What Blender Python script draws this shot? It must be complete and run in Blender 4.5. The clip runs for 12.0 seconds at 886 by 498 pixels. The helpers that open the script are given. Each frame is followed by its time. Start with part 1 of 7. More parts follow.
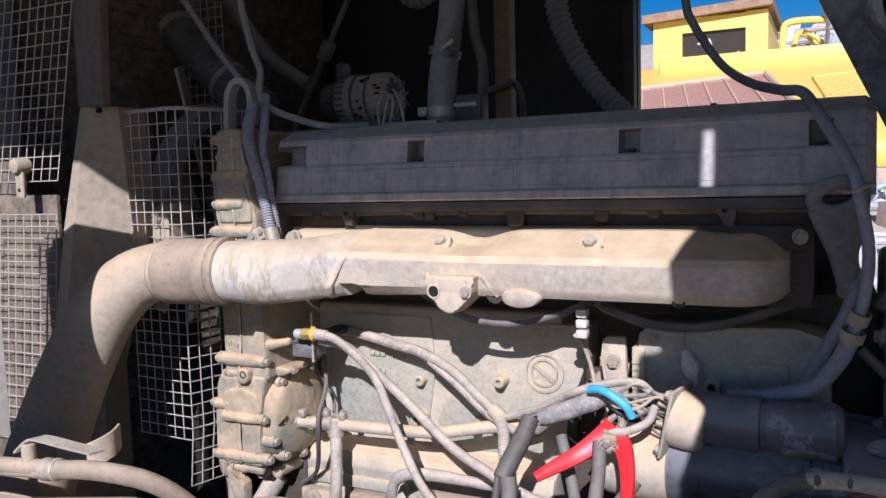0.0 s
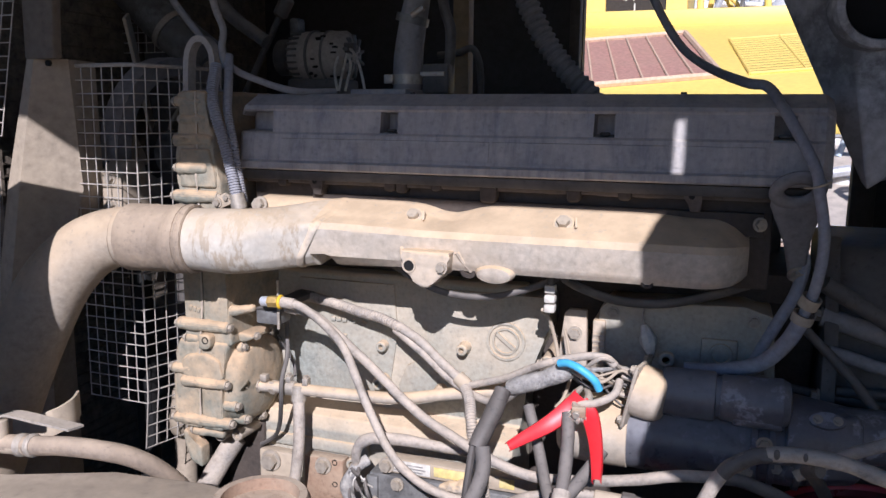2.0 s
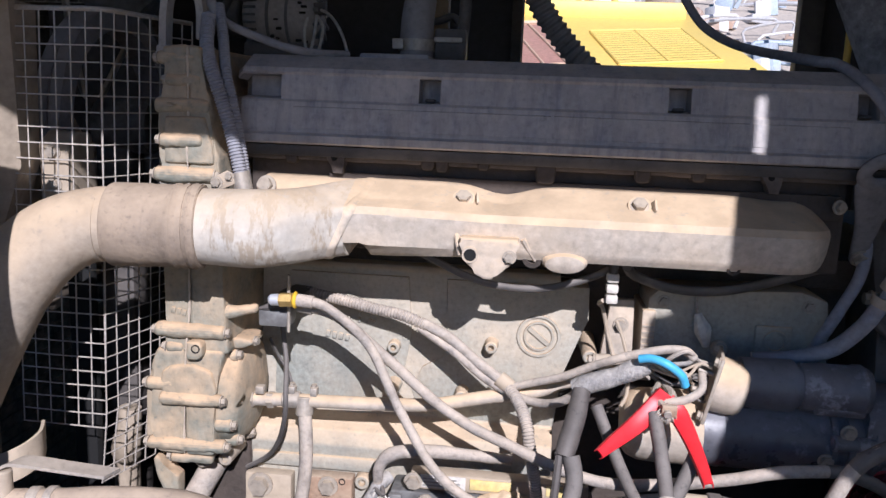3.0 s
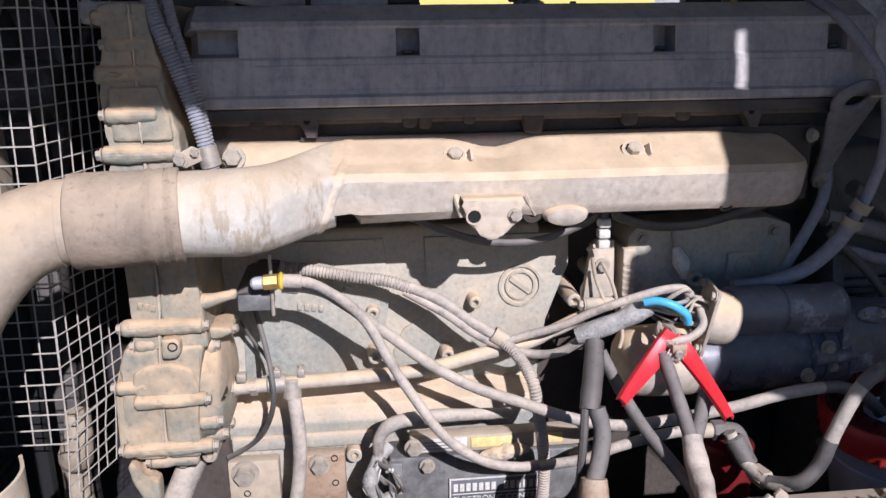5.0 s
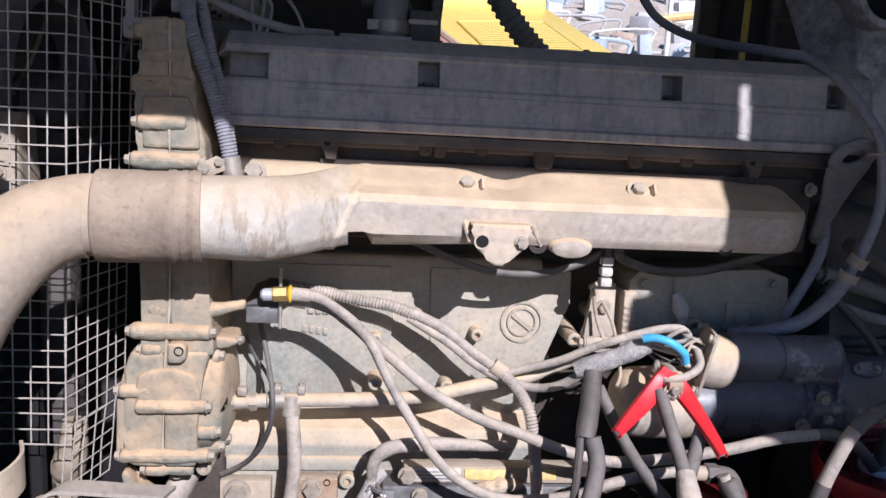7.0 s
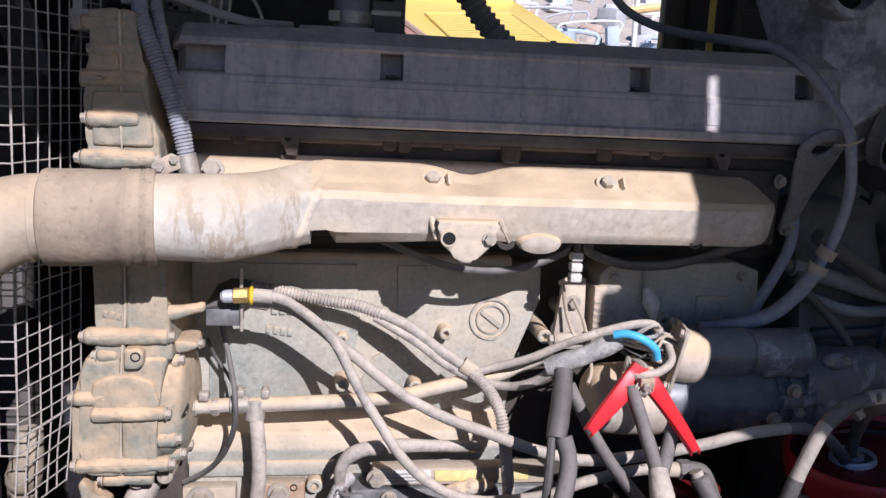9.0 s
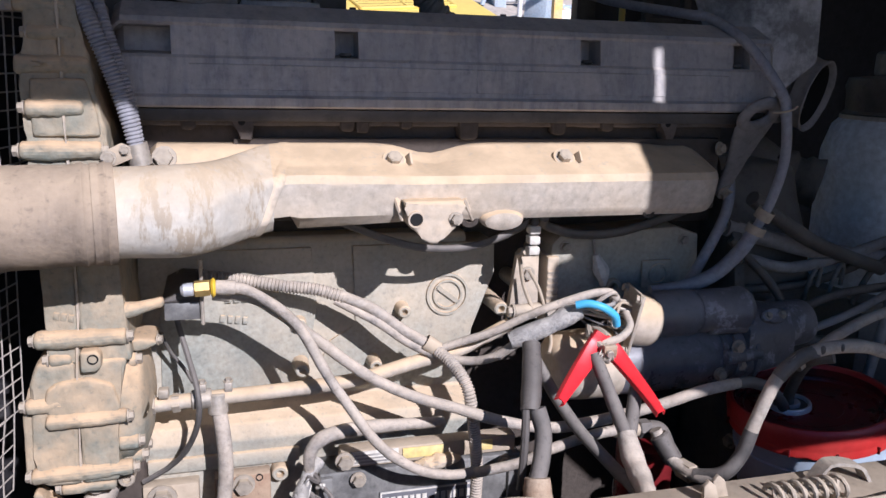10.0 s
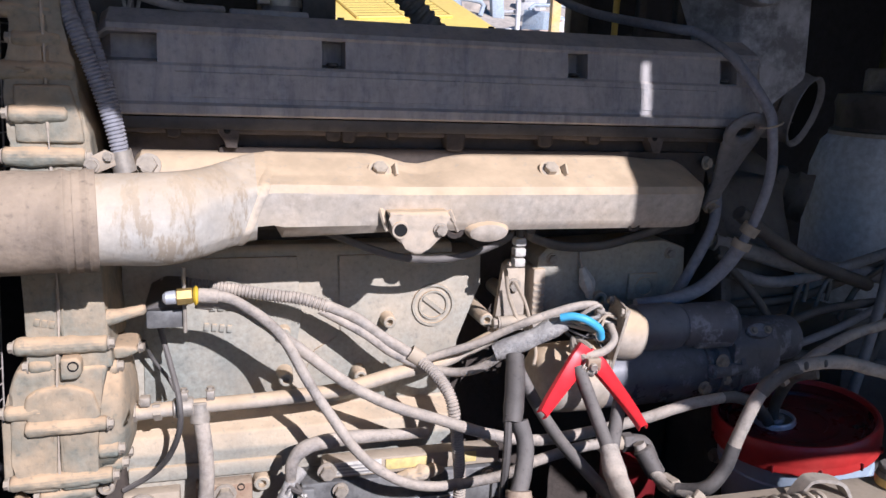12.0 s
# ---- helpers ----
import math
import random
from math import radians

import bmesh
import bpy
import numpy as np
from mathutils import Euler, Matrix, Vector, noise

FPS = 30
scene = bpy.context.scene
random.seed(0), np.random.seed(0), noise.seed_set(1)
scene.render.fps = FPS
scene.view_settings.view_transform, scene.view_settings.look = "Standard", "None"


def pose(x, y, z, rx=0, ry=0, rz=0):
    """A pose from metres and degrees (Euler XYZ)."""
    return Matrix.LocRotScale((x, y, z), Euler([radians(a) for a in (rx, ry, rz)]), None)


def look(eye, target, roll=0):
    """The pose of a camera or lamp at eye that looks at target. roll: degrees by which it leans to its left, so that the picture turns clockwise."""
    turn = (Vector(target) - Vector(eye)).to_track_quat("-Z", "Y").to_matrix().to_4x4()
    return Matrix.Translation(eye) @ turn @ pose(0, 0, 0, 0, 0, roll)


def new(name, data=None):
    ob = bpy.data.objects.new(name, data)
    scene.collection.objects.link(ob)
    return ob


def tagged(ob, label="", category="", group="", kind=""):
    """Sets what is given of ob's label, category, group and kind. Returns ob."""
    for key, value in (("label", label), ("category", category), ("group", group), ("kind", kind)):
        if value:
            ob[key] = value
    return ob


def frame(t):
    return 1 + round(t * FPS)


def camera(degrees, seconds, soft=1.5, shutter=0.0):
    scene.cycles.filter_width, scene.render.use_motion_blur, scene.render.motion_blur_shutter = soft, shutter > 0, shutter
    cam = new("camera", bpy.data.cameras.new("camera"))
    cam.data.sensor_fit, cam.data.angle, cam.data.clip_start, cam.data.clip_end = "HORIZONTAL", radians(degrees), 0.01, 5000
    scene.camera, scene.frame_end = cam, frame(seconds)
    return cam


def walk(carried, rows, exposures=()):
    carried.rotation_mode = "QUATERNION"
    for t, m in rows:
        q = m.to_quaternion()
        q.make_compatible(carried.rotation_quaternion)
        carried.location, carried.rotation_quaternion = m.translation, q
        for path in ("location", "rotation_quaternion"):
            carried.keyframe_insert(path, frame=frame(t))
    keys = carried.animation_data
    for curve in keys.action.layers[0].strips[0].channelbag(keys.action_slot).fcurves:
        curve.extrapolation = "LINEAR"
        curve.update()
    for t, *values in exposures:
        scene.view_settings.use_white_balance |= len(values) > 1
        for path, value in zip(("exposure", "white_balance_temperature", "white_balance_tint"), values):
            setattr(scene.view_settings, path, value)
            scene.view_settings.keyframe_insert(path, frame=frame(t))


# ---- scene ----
cam = camera(58.7, 12.0)
PATH = [
    (0, (0.377, 0.219, 1.814), (-0.504, 2.005, 1.631), -1.7),
    (0.5, (0.355, 0.203, 1.822), (-0.534, 1.983, 1.619), -0.6),
    (1, (0.332, 0.156, 1.909), (-0.364, 2.013, 1.65), 1.0),
    (1.5, (0.334, 0.131, 1.885), (-0.339, 1.989, 1.581), 0.6),
    (2, (0.28, 0.16, 1.877), (-0.379, 2.018, 1.54), 0.5),
    (2.5, (0.056, 0.177, 1.869), (-0.352, 2.106, 1.532), 1.7),
    (3, (-0.129, 0.229, 1.84), (-0.334, 2.186, 1.483), 2.2),
    (3.2, (-0.178, 0.268, 1.844), (-0.306, 2.23, 1.48), 2.4),
    (4.8, (-0.365, 0.296, 1.893), (-0.166, 2.215, 1.366), -0.0),
    (5, (-0.364, 0.305, 1.89), (-0.163, 2.215, 1.333), -0.6),
    (5.5, (-0.37, 0.32, 1.882), (-0.154, 2.22, 1.299), -0.8),
    (6, (-0.365, 0.302, 1.878), (-0.13, 2.207, 1.317), -0.2),
    (6.5, (-0.373, 0.255, 1.831), (-0.144, 2.192, 1.39), 2.0),
    (7, (-0.378, 0.254, 1.82), (-0.178, 2.21, 1.456), 3.0),
    (7.2, (-0.372, 0.252, 1.817), (-0.191, 2.212, 1.462), 3.0),
    (8.8, (-0.344, 0.265, 1.81), (-0.124, 2.228, 1.491), 3.1),
    (9, (-0.367, 0.284, 1.821), (-0.095, 2.23, 1.443), 2.6),
    (9.5, (-0.408, 0.309, 1.857), (0.017, 2.211, 1.41), 0.9),
    (10, (-0.467, 0.316, 1.845), (0.066, 2.186, 1.377), 1.6),
    (10.5, (-0.467, 0.308, 1.845), (0.104, 2.168, 1.382), 2.1),
    (11, (-0.459, 0.304, 1.846), (0.111, 2.167, 1.393), 2.4),
    (11.5, (-0.453, 0.311, 1.847), (0.103, 2.18, 1.402), 2.6),
    (12, (-0.451, 0.313, 1.848), (0.093, 2.185, 1.403), 2.4),
]
walk(cam, [(t, look(eye, target, roll)) for t, eye, target, roll in PATH], [(0.0, 0.31, 5480, 23), (12.0, 0.31, 5480, 23)])

# ---- world, sun and sky ----
SUN = Vector((0.30, -1.0, 0.66)).normalized()
world = bpy.data.worlds.new("sky")
scene.world = world
world.use_nodes = True
wn = world.node_tree
sky = wn.nodes.new("ShaderNodeTexSky")
sky.sky_type, sky.sun_disc = "NISHITA", False
sky.sun_elevation = math.asin(SUN.z)
sky.sun_rotation = math.atan2(SUN.x, SUN.y)
wn.nodes["Background"].inputs["Strength"].default_value = 0.053
sky.ozone_density, sky.dust_density = 3.0, 0.6
hue = wn.nodes.new("ShaderNodeHueSaturation")
hue.inputs["Saturation"].default_value = 1.6
wn.links.new(sky.outputs[0], hue.inputs["Color"])
wn.links.new(hue.outputs[0], wn.nodes["Background"].inputs["Color"])
sun = new("sun", bpy.data.lights.new("sun", "SUN"))
sun.data.energy, sun.data.angle, sun.data.color = 5.0, radians(0.53), (1.0, 0.935, 0.81)
sun.matrix_world = look(SUN * 20, (0, 0, 0))


# ---- materials ----
def material(name, base, rough=0.6, metal=0.0, dust=0.0, dust_color=(0.46, 0.36, 0.25), grain=60.0, spots=7.0,
             bump=0.15, second=None, second_amount=0.4, up=0.0, streak=0.0, vary=0.25, cut=(0.48, 0.60), smear=None):
    """A surface with grain and blotches, under a layer of dust: more of it where the face looks up."""
    m = bpy.data.materials.new(name)
    m.use_nodes = True
    nt = m.node_tree
    N, L = nt.nodes, nt.links
    b = N["Principled BSDF"]
    tc = N.new("ShaderNodeTexCoord")

    def noise_at(scale, detail=6.0, rough_=0.6, stretch=None):
        t = N.new("ShaderNodeTexNoise")
        t.inputs["Scale"].default_value, t.inputs["Detail"].default_value = scale, detail
        t.inputs["Roughness"].default_value = rough_
        if stretch:
            mp = N.new("ShaderNodeMapping")
            mp.inputs["Scale"].default_value = stretch
            L.new(tc.outputs["Object"], mp.inputs["Vector"])
            L.new(mp.outputs[0], t.inputs["Vector"])
        else:
            L.new(tc.outputs["Object"], t.inputs["Vector"])
        return t.outputs["Fac"]

    def ramp(fac, lo, hi):
        r = N.new("ShaderNodeMapRange")
        r.inputs["From Min"].default_value, r.inputs["From Max"].default_value = lo, hi
        L.new(fac, r.inputs["Value"])
        return r.outputs[0]

    def mix(fac, a, c):
        x = N.new("ShaderNodeMix")
        x.data_type = "RGBA"
        for sock, v in ((x.inputs[0], fac), (x.inputs[6], a), (x.inputs[7], c)):
            if isinstance(v, (int, float)):
                sock.default_value = v
            elif isinstance(v, tuple):
                sock.default_value = (*v, 1.0)
            else:
                L.new(v, sock)
        return x.outputs[2]

    def calc(op, a, c):
        x = N.new("ShaderNodeMath")
        x.operation, x.use_clamp = op, True
        for sock, v in zip(x.inputs, (a, c)):
            if isinstance(v, (int, float)):
                sock.default_value = v
            else:
                L.new(v, sock)
        return x.outputs[0]

    fine, coarse = noise_at(grain), noise_at(spots, 5.0, 0.65)
    dark = tuple(c * (1 - vary) for c in base)
    light = tuple(min(1.0, c * (1 + vary)) for c in base)
    col = mix(ramp(fine, 0.3, 0.7), dark, light)
    if second:
        col = mix(calc("MULTIPLY", ramp(noise_at(1.0 if smear else spots * 1.7, 8.0, 0.7, smear), *cut), second_amount), col, second)
    rough_out = None
    if dust > 0 or up > 0:
        amount = calc("MULTIPLY", ramp(coarse, 0.25, 0.75), dust * 2)
        if up > 0:
            geo = N.new("ShaderNodeNewGeometry")
            sep = N.new("ShaderNodeSeparateXYZ")
            L.new(geo.outputs["Normal"], sep.inputs[0])
            amount = calc("ADD", amount, calc("MULTIPLY", ramp(sep.outputs["Z"], -0.1, 0.75), up))
        if streak > 0:
            st = ramp(noise_at(1.0, 6.0, 0.7, (60.0, 60.0, 6.0)), 0.5, 0.68)
            amount = calc("SUBTRACT", amount, calc("MULTIPLY", st, streak))
        amount = calc("MULTIPLY", amount, ramp(fine, 0.12, 0.42))
        dcol = mix(ramp(noise_at(22.0, 7.0), 0.35, 0.7), tuple(c * 0.86 for c in dust_color), tuple(min(1, c * 1.12) for c in dust_color))
        col = mix(amount, col, dcol)
        rr = N.new("ShaderNodeMapRange")
        rr.inputs["To Min"].default_value, rr.inputs["To Max"].default_value = rough, 0.92
        L.new(amount, rr.inputs["Value"])
        L.new(rr.outputs[0], b.inputs["Roughness"])
        mm = N.new("ShaderNodeMapRange")
        mm.inputs["To Min"].default_value, mm.inputs["To Max"].default_value = metal, 0.0
        L.new(amount, mm.inputs["Value"])
        L.new(mm.outputs[0], b.inputs["Metallic"])
    else:
        b.inputs["Roughness"].default_value, b.inputs["Metallic"].default_value = rough, metal
    L.new(col, b.inputs["Base Color"])
    bp = N.new("ShaderNodeBump")
    bp.inputs["Strength"].default_value, bp.inputs["Distance"].default_value = bump, 0.004
    L.new(fine, bp.inputs["Height"])
    L.new(bp.outputs[0], b.inputs["Normal"])
    return m


DUST = (0.52, 0.43, 0.315)
M_COVER = material("dark_grey_plastic", (0.30, 0.29, 0.30), 0.40, 0, 0.24, (0.64, 0.57, 0.50), 90, 13, 0.25, second=(0.19, 0.185, 0.20), second_amount=0.8, smear=(40.0, 12.0, 9.0), up=0.30, streak=0.28)
M_ALU = material("dusty_aluminium", (0.46, 0.42, 0.365), 0.55, 0.15, 0.26, (0.60, 0.455, 0.295), 80, 7, 0.15, second=(0.40, 0.36, 0.30), second_amount=0.5, up=0.85)
M_BARE = material("worn_aluminium", (0.54, 0.52, 0.47), 0.6, 0.0, 0.22, (0.55, 0.43, 0.29), 70, 14, 0.25, second=(0.31, 0.255, 0.19), second_amount=0.8, up=0.58, vary=0.16, cut=(0.51, 0.57), smear=(34.0, 15.0, 10.0))
M_SLEEVE = material("dusty_rubber_sleeve", (0.19, 0.155, 0.125), 0.8, 0, 0.34, (0.46, 0.36, 0.255), 110, 12, 0.35, second=(0.12, 0.095, 0.075), second_amount=0.6, smear=(50.0, 8.0, 8.0), up=0.5)
M_PIPE = material("dusty_painted_pipe", (0.34, 0.30, 0.25), 0.6, 0, 0.45, (0.51, 0.395, 0.27), 90, 5, 0.12, up=0.6)
M_GEAR = material("dusty_green_casting", (0.19, 0.225, 0.20), 0.75, 0, 0.38, (0.53, 0.38, 0.235), 110, 11, 0.3, second=(0.13, 0.155, 0.13), second_amount=0.6, up=0.75)
M_BLOCK = material("grey_green_block_paint", (0.285, 0.31, 0.285), 0.65, 0, 0.24, (0.61, 0.47, 0.315), 120, 6, 0.25, second=(0.22, 0.235, 0.215), second_amount=0.5, up=0.8)
# dusty casting colour, darkened further for the shade of the deep gaps
M_HEAD = material("dusty_shade_dark_casting", (0.045, 0.037, 0.032), 0.8, 0, 0.10, (0.22, 0.165, 0.125), 90, 8, 0.4, up=0.25)
M_LEDGE = material("dusty_brown_ledge", (0.085, 0.07, 0.062), 0.85, 0, 0.25, (0.26, 0.205, 0.165), 90, 9, 0.4, second=(0.04, 0.034, 0.03), second_amount=0.6, up=0.3)
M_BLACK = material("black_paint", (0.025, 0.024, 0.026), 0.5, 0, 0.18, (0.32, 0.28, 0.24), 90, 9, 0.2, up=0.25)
# scuffs are wear; the blue in the base imitates sky sheen
M_STARTER = material("scuffed_black_paint", (0.062, 0.066, 0.082), 0.22, 0, 0.14, (0.42, 0.41, 0.42), 60, 9, 0.2, second=(0.30, 0.30, 0.33), second_amount=0.6, up=0.25, cut=(0.58, 0.66))
# pale blotches serve both as scuffs and as painted flecks of light
M_OILY = material("oily_worn_glint_casting", (0.090, 0.090, 0.104), 0.28, 0, 0.18, (0.36, 0.33, 0.32), 50, 14, 0.3, second=(0.36, 0.36, 0.39), second_amount=0.85, up=0.25, cut=(0.53, 0.60))
M_STEEL = material("dull_steel", (0.42, 0.39, 0.35), 0.45, 0.7, 0.20, DUST, 120, 14, 0.15, up=0.4)
M_BOLT = material("dusty_bolt", (0.34, 0.31, 0.27), 0.5, 0.5, 0.32, DUST, 120, 20, 0.2, up=0.5)
M_RUST = material("rusty_steel", (0.23, 0.12, 0.07), 0.85, 0.1, 0.25, DUST, 120, 15, 0.4, second=(0.30, 0.17, 0.10), second_amount=0.6, up=0.5)
M_HOSE = material("dusty_grey_hose", (0.27, 0.25, 0.23), 0.75, 0, 0.42, (0.56, 0.475, 0.38), 160, 26, 0.35, second=(0.09, 0.085, 0.08), second_amount=0.8, up=0.4)
M_DARKHOSE = material("black_rubber_hose", (0.035, 0.034, 0.035), 0.6, 0, 0.20, (0.32, 0.285, 0.25), 120, 12, 0.2, up=0.35)
M_BLUEHOSE = material("blue_grey_conduit", (0.24, 0.25, 0.295), 0.6, 0, 0.18, (0.42, 0.39, 0.37), 110, 12, 0.2, up=0.25)
M_TAPE = material("frayed_loom_tape", (0.17, 0.172, 0.18), 0.6, 0, 0.34, (0.50, 0.46, 0.40), 200, 45, 0.8, second=(0.40, 0.39, 0.38), second_amount=0.85, up=0.3)
M_RED = material("red_plastic_grip", (0.72, 0.012, 0.022), 0.4, 0, 0.03, DUST, 80, 10, 0.05, vary=0.08)
# red darkened for the shade on the sunken lid, with stain blotches
M_REDLID = material("stained_shade_dark_red_plastic", (0.15, 0.008, 0.012), 0.25, 0, 0.06, (0.20, 0.10, 0.08), 60, 8, 0.05, second=(0.045, 0.006, 0.007), second_amount=0.85, vary=0.12)
M_RIM = material("bright_red_plastic_rim", (0.50, 0.020, 0.020), 0.32, 0, 0.05, DUST, 60, 8, 0.05, second=(0.42, 0.012, 0.014), second_amount=0.5, vary=0.1)
M_BLUE = material("bright_blue_cable", (0.06, 0.42, 0.70), 0.45, 0, 0.06, DUST, 90, 10, 0.05, vary=0.1)
M_YELLOW = material("yellow_fitting", (0.80, 0.52, 0.02), 0.45, 0, 0.05, DUST, 90, 20, 0.05, vary=0.1)
# white plastic, tinted blue-grey to carry the pail's shade
M_WHITEPAIL = material("shade_blue_pail_plastic", (0.40, 0.49, 0.60), 0.4, 0, 0.12, (0.35, 0.33, 0.30), 60, 8, 0.05, vary=0.06)
M_WIRE = material("galvanised_mesh_wire", (0.50, 0.47, 0.43), 0.5, 0.3, 0.25, DUST, 160, 20, 0.1)
M_PANEL = material("dusty_cream_panel", (0.36, 0.30, 0.23), 0.6, 0, 0.40, (0.49, 0.40, 0.29), 60, 4, 0.12, up=0.3)
M_DARKPANEL = material("black_enclosure_sheet", (0.042, 0.04, 0.046), 0.55, 0, 0.05, (0.2, 0.17, 0.14), 50, 3, 0.1)
# pale so that the unseen roof reflects light onto the engine's top
M_CEILING = material("pale_bounce_paint", (0.62, 0.61, 0.60), 0.6, 0, 0.2, DUST, 40, 3, 0.08)
M_CORE = material("radiator_fins", (0.10, 0.085, 0.07), 0.8, 0.1, 0.35, (0.36, 0.29, 0.21), 60, 30, 0.4, second=(0.05, 0.04, 0.035), second_amount=0.8, smear=(60.0, 60.0, 14.0))
M_CAT = material("yellow_machine_paint", (0.85, 0.62, 0.13), 0.45, 0, 0.08, (0.62, 0.50, 0.32), 30, 2, 0.05, vary=0.08)
M_BROWN = material("brown_screen", (0.42, 0.22, 0.17), 0.7, 0, 0.15, (0.4, 0.3, 0.2), 40, 3, 0.1)
# kept dark so the ground throws less light up into the bay
M_DIRT = material("yard_dirt", (0.12, 0.105, 0.09), 0.95, 0, 0.15, (0.19, 0.165, 0.14), 6, 0.5, 0.4, second=(0.095, 0.083, 0.07), second_amount=0.6)
M_ALTER = material("dusty_grey_housing", (0.38, 0.35, 0.32), 0.6, 0.1, 0.3, (0.52, 0.45, 0.37), 90, 9, 0.3)
M_AIRBOX = material("stained_grey_sheet", (0.50, 0.50, 0.52), 0.6, 0, 0.15, (0.48, 0.45, 0.42), 60, 5, 0.2, second=(0.11, 0.11, 0.115), second_amount=0.8)
M_BRASS = material("dull_brass", (0.58, 0.40, 0.13), 0.4, 0.6, 0.1, DUST, 90, 20, 0.05)
M_ZINC = material("bright_zinc", (0.62, 0.64, 0.68), 0.35, 0.4, 0.04, DUST, 90, 20, 0.05, vary=0.1)
M_OLIVE = material("dark_olive_sheet", (0.15, 0.15, 0.07), 0.7, 0, 0.15, (0.22, 0.20, 0.12), 50, 3, 0.1)
M_RUBBER = material("dusty_grey_rubber", (0.16, 0.157, 0.165), 0.65, 0, 0.28, (0.44, 0.41, 0.39), 90, 9, 0.2, up=0.3)
M_YLABEL = material("faded_yellow_label", (0.74, 0.58, 0.16), 0.6, 0, 0.3, (0.60, 0.52, 0.40), 90, 25, 0.05)
M_BANK = material("pale_bank_dirt", (0.46, 0.40, 0.33), 0.95, 0, 0.2, (0.55, 0.48, 0.4), 6, 0.5, 0.4)
M_LABEL = material("pale_label", (0.62, 0.60, 0.55), 0.6, 0, 0.2, DUST, 90, 10, 0.05)
M_GREY = material("worn_grey_plate", (0.11, 0.11, 0.11), 0.5, 0.3, 0.15, (0.3, 0.28, 0.25), 60, 9, 0.2, second=(0.3, 0.3, 0.29), second_amount=0.5)
M_GREYDOOR = material("grey_door_paint", (0.24, 0.235, 0.215), 0.5, 0, 0.25, (0.34, 0.30, 0.24), 60, 4, 0.1, second=(0.17, 0.165, 0.15), second_amount=0.5)
M_CLUTTER = [material("scrap_" + n, c, 0.6, 0.2, 0.3, (0.6, 0.56, 0.5), 20, 2, 0.1) for n, c in (("white", (0.72, 0.72, 0.70)), ("grey", (0.42, 0.43, 0.45)), ("rust", (0.40, 0.26, 0.18)), ("blue", (0.35, 0.45, 0.55)), ("yellow", (0.7, 0.45, 0.1)))]
M_TANK = material("grey_blue_tank", (0.64, 0.69, 0.75), 0.45, 0, 0.15, (0.35, 0.32, 0.28), 60, 8, 0.08)
# near black that paints the shade inside holes, slots and hollows
M_VOID = material("shade_black", (0.008, 0.008, 0.008), 0.9, vary=0.1)


# ---- building helpers ----
def thing(name, at, label, category, group="", kind=""):
    ob = new(name)
    ob.location = at
    ob.empty_display_size = 0.05
    return tagged(ob, label, category, group, kind)


def finish(bm, smooth):
    bmesh.ops.recalc_face_normals(bm, faces=bm.faces)
    if smooth:
        for f in bm.faces:
            f.smooth = True
        for e in bm.edges:
            if len(e.link_faces) == 2 and e.calc_face_angle(0) > radians(smooth):
                e.smooth = False


def mesh_of(name, bm, mat, smooth=38):
    finish(bm, smooth)
    me = bpy.data.meshes.new(name)
    bm.to_mesh(me)
    bm.free()
    me.materials.append(mat)
    return me


def part(name, bm, mat, parent=None, label="", smooth=38):
    """One mesh object, built in world coordinates, under a thing or a part."""
    ob = new(name, mesh_of(name, bm, mat, smooth))
    if parent:
        ob.parent = parent
        if parent.type == "EMPTY":
            ob.matrix_parent_inverse = Matrix.Translation(parent.location).inverted()
    if label:
        tagged(ob, label)
    return ob


def solo(name, bm, mat, label, category, group="", kind="", smooth=38):
    return tagged(part(name, bm, mat, None, "", smooth), label, category, group, kind)


def box(bm, lo, hi, bevel=0.0, m=None):
    vs = [bm.verts.new((x, y, z)) for x in (lo[0], hi[0]) for y in (lo[1], hi[1]) for z in (lo[2], hi[2])]
    fs = [bm.faces.new([vs[i] for i in q]) for q in ((0, 1, 3, 2), (4, 6, 7, 5), (0, 4, 5, 1), (2, 3, 7, 6), (0, 2, 6, 4), (1, 5, 7, 3))]
    if bevel:
        es = list({e for f in fs for e in f.edges})
        r = bmesh.ops.bevel(bm, geom=es, offset=bevel, segments=2, affect="EDGES", profile=0.5)
        vs = list({v for f in r["faces"] for v in f.verts} | {v for v in vs if v.is_valid})
    if m is not None:
        bmesh.ops.transform(bm, matrix=m, verts=vs)
    return bm


def prism(bm, poly, a, b, axis="x", bevel=0.0, scale_b=None):
    """A polygon drawn in the two other axes, pushed from a to b along one axis."""
    def at(p, v):
        return {"x": (v, p[0], p[1]), "y": (p[0], v, p[1]), "z": (p[0], p[1], v)}[axis]
    A = [bm.verts.new(at(p, a)) for p in poly]
    B = [bm.verts.new(at(p, b)) for p in (scale_b or poly)]
    n = len(poly)
    fs = [bm.faces.new(A), bm.faces.new(B[::-1])]
    fs += [bm.faces.new((A[i], A[(i + 1) % n], B[(i + 1) % n], B[i])) for i in range(n)]
    if bevel:
        bmesh.ops.bevel(bm, geom=list({e for f in fs for e in f.edges}), offset=bevel, segments=2, affect="EDGES", profile=0.5)
    return bm


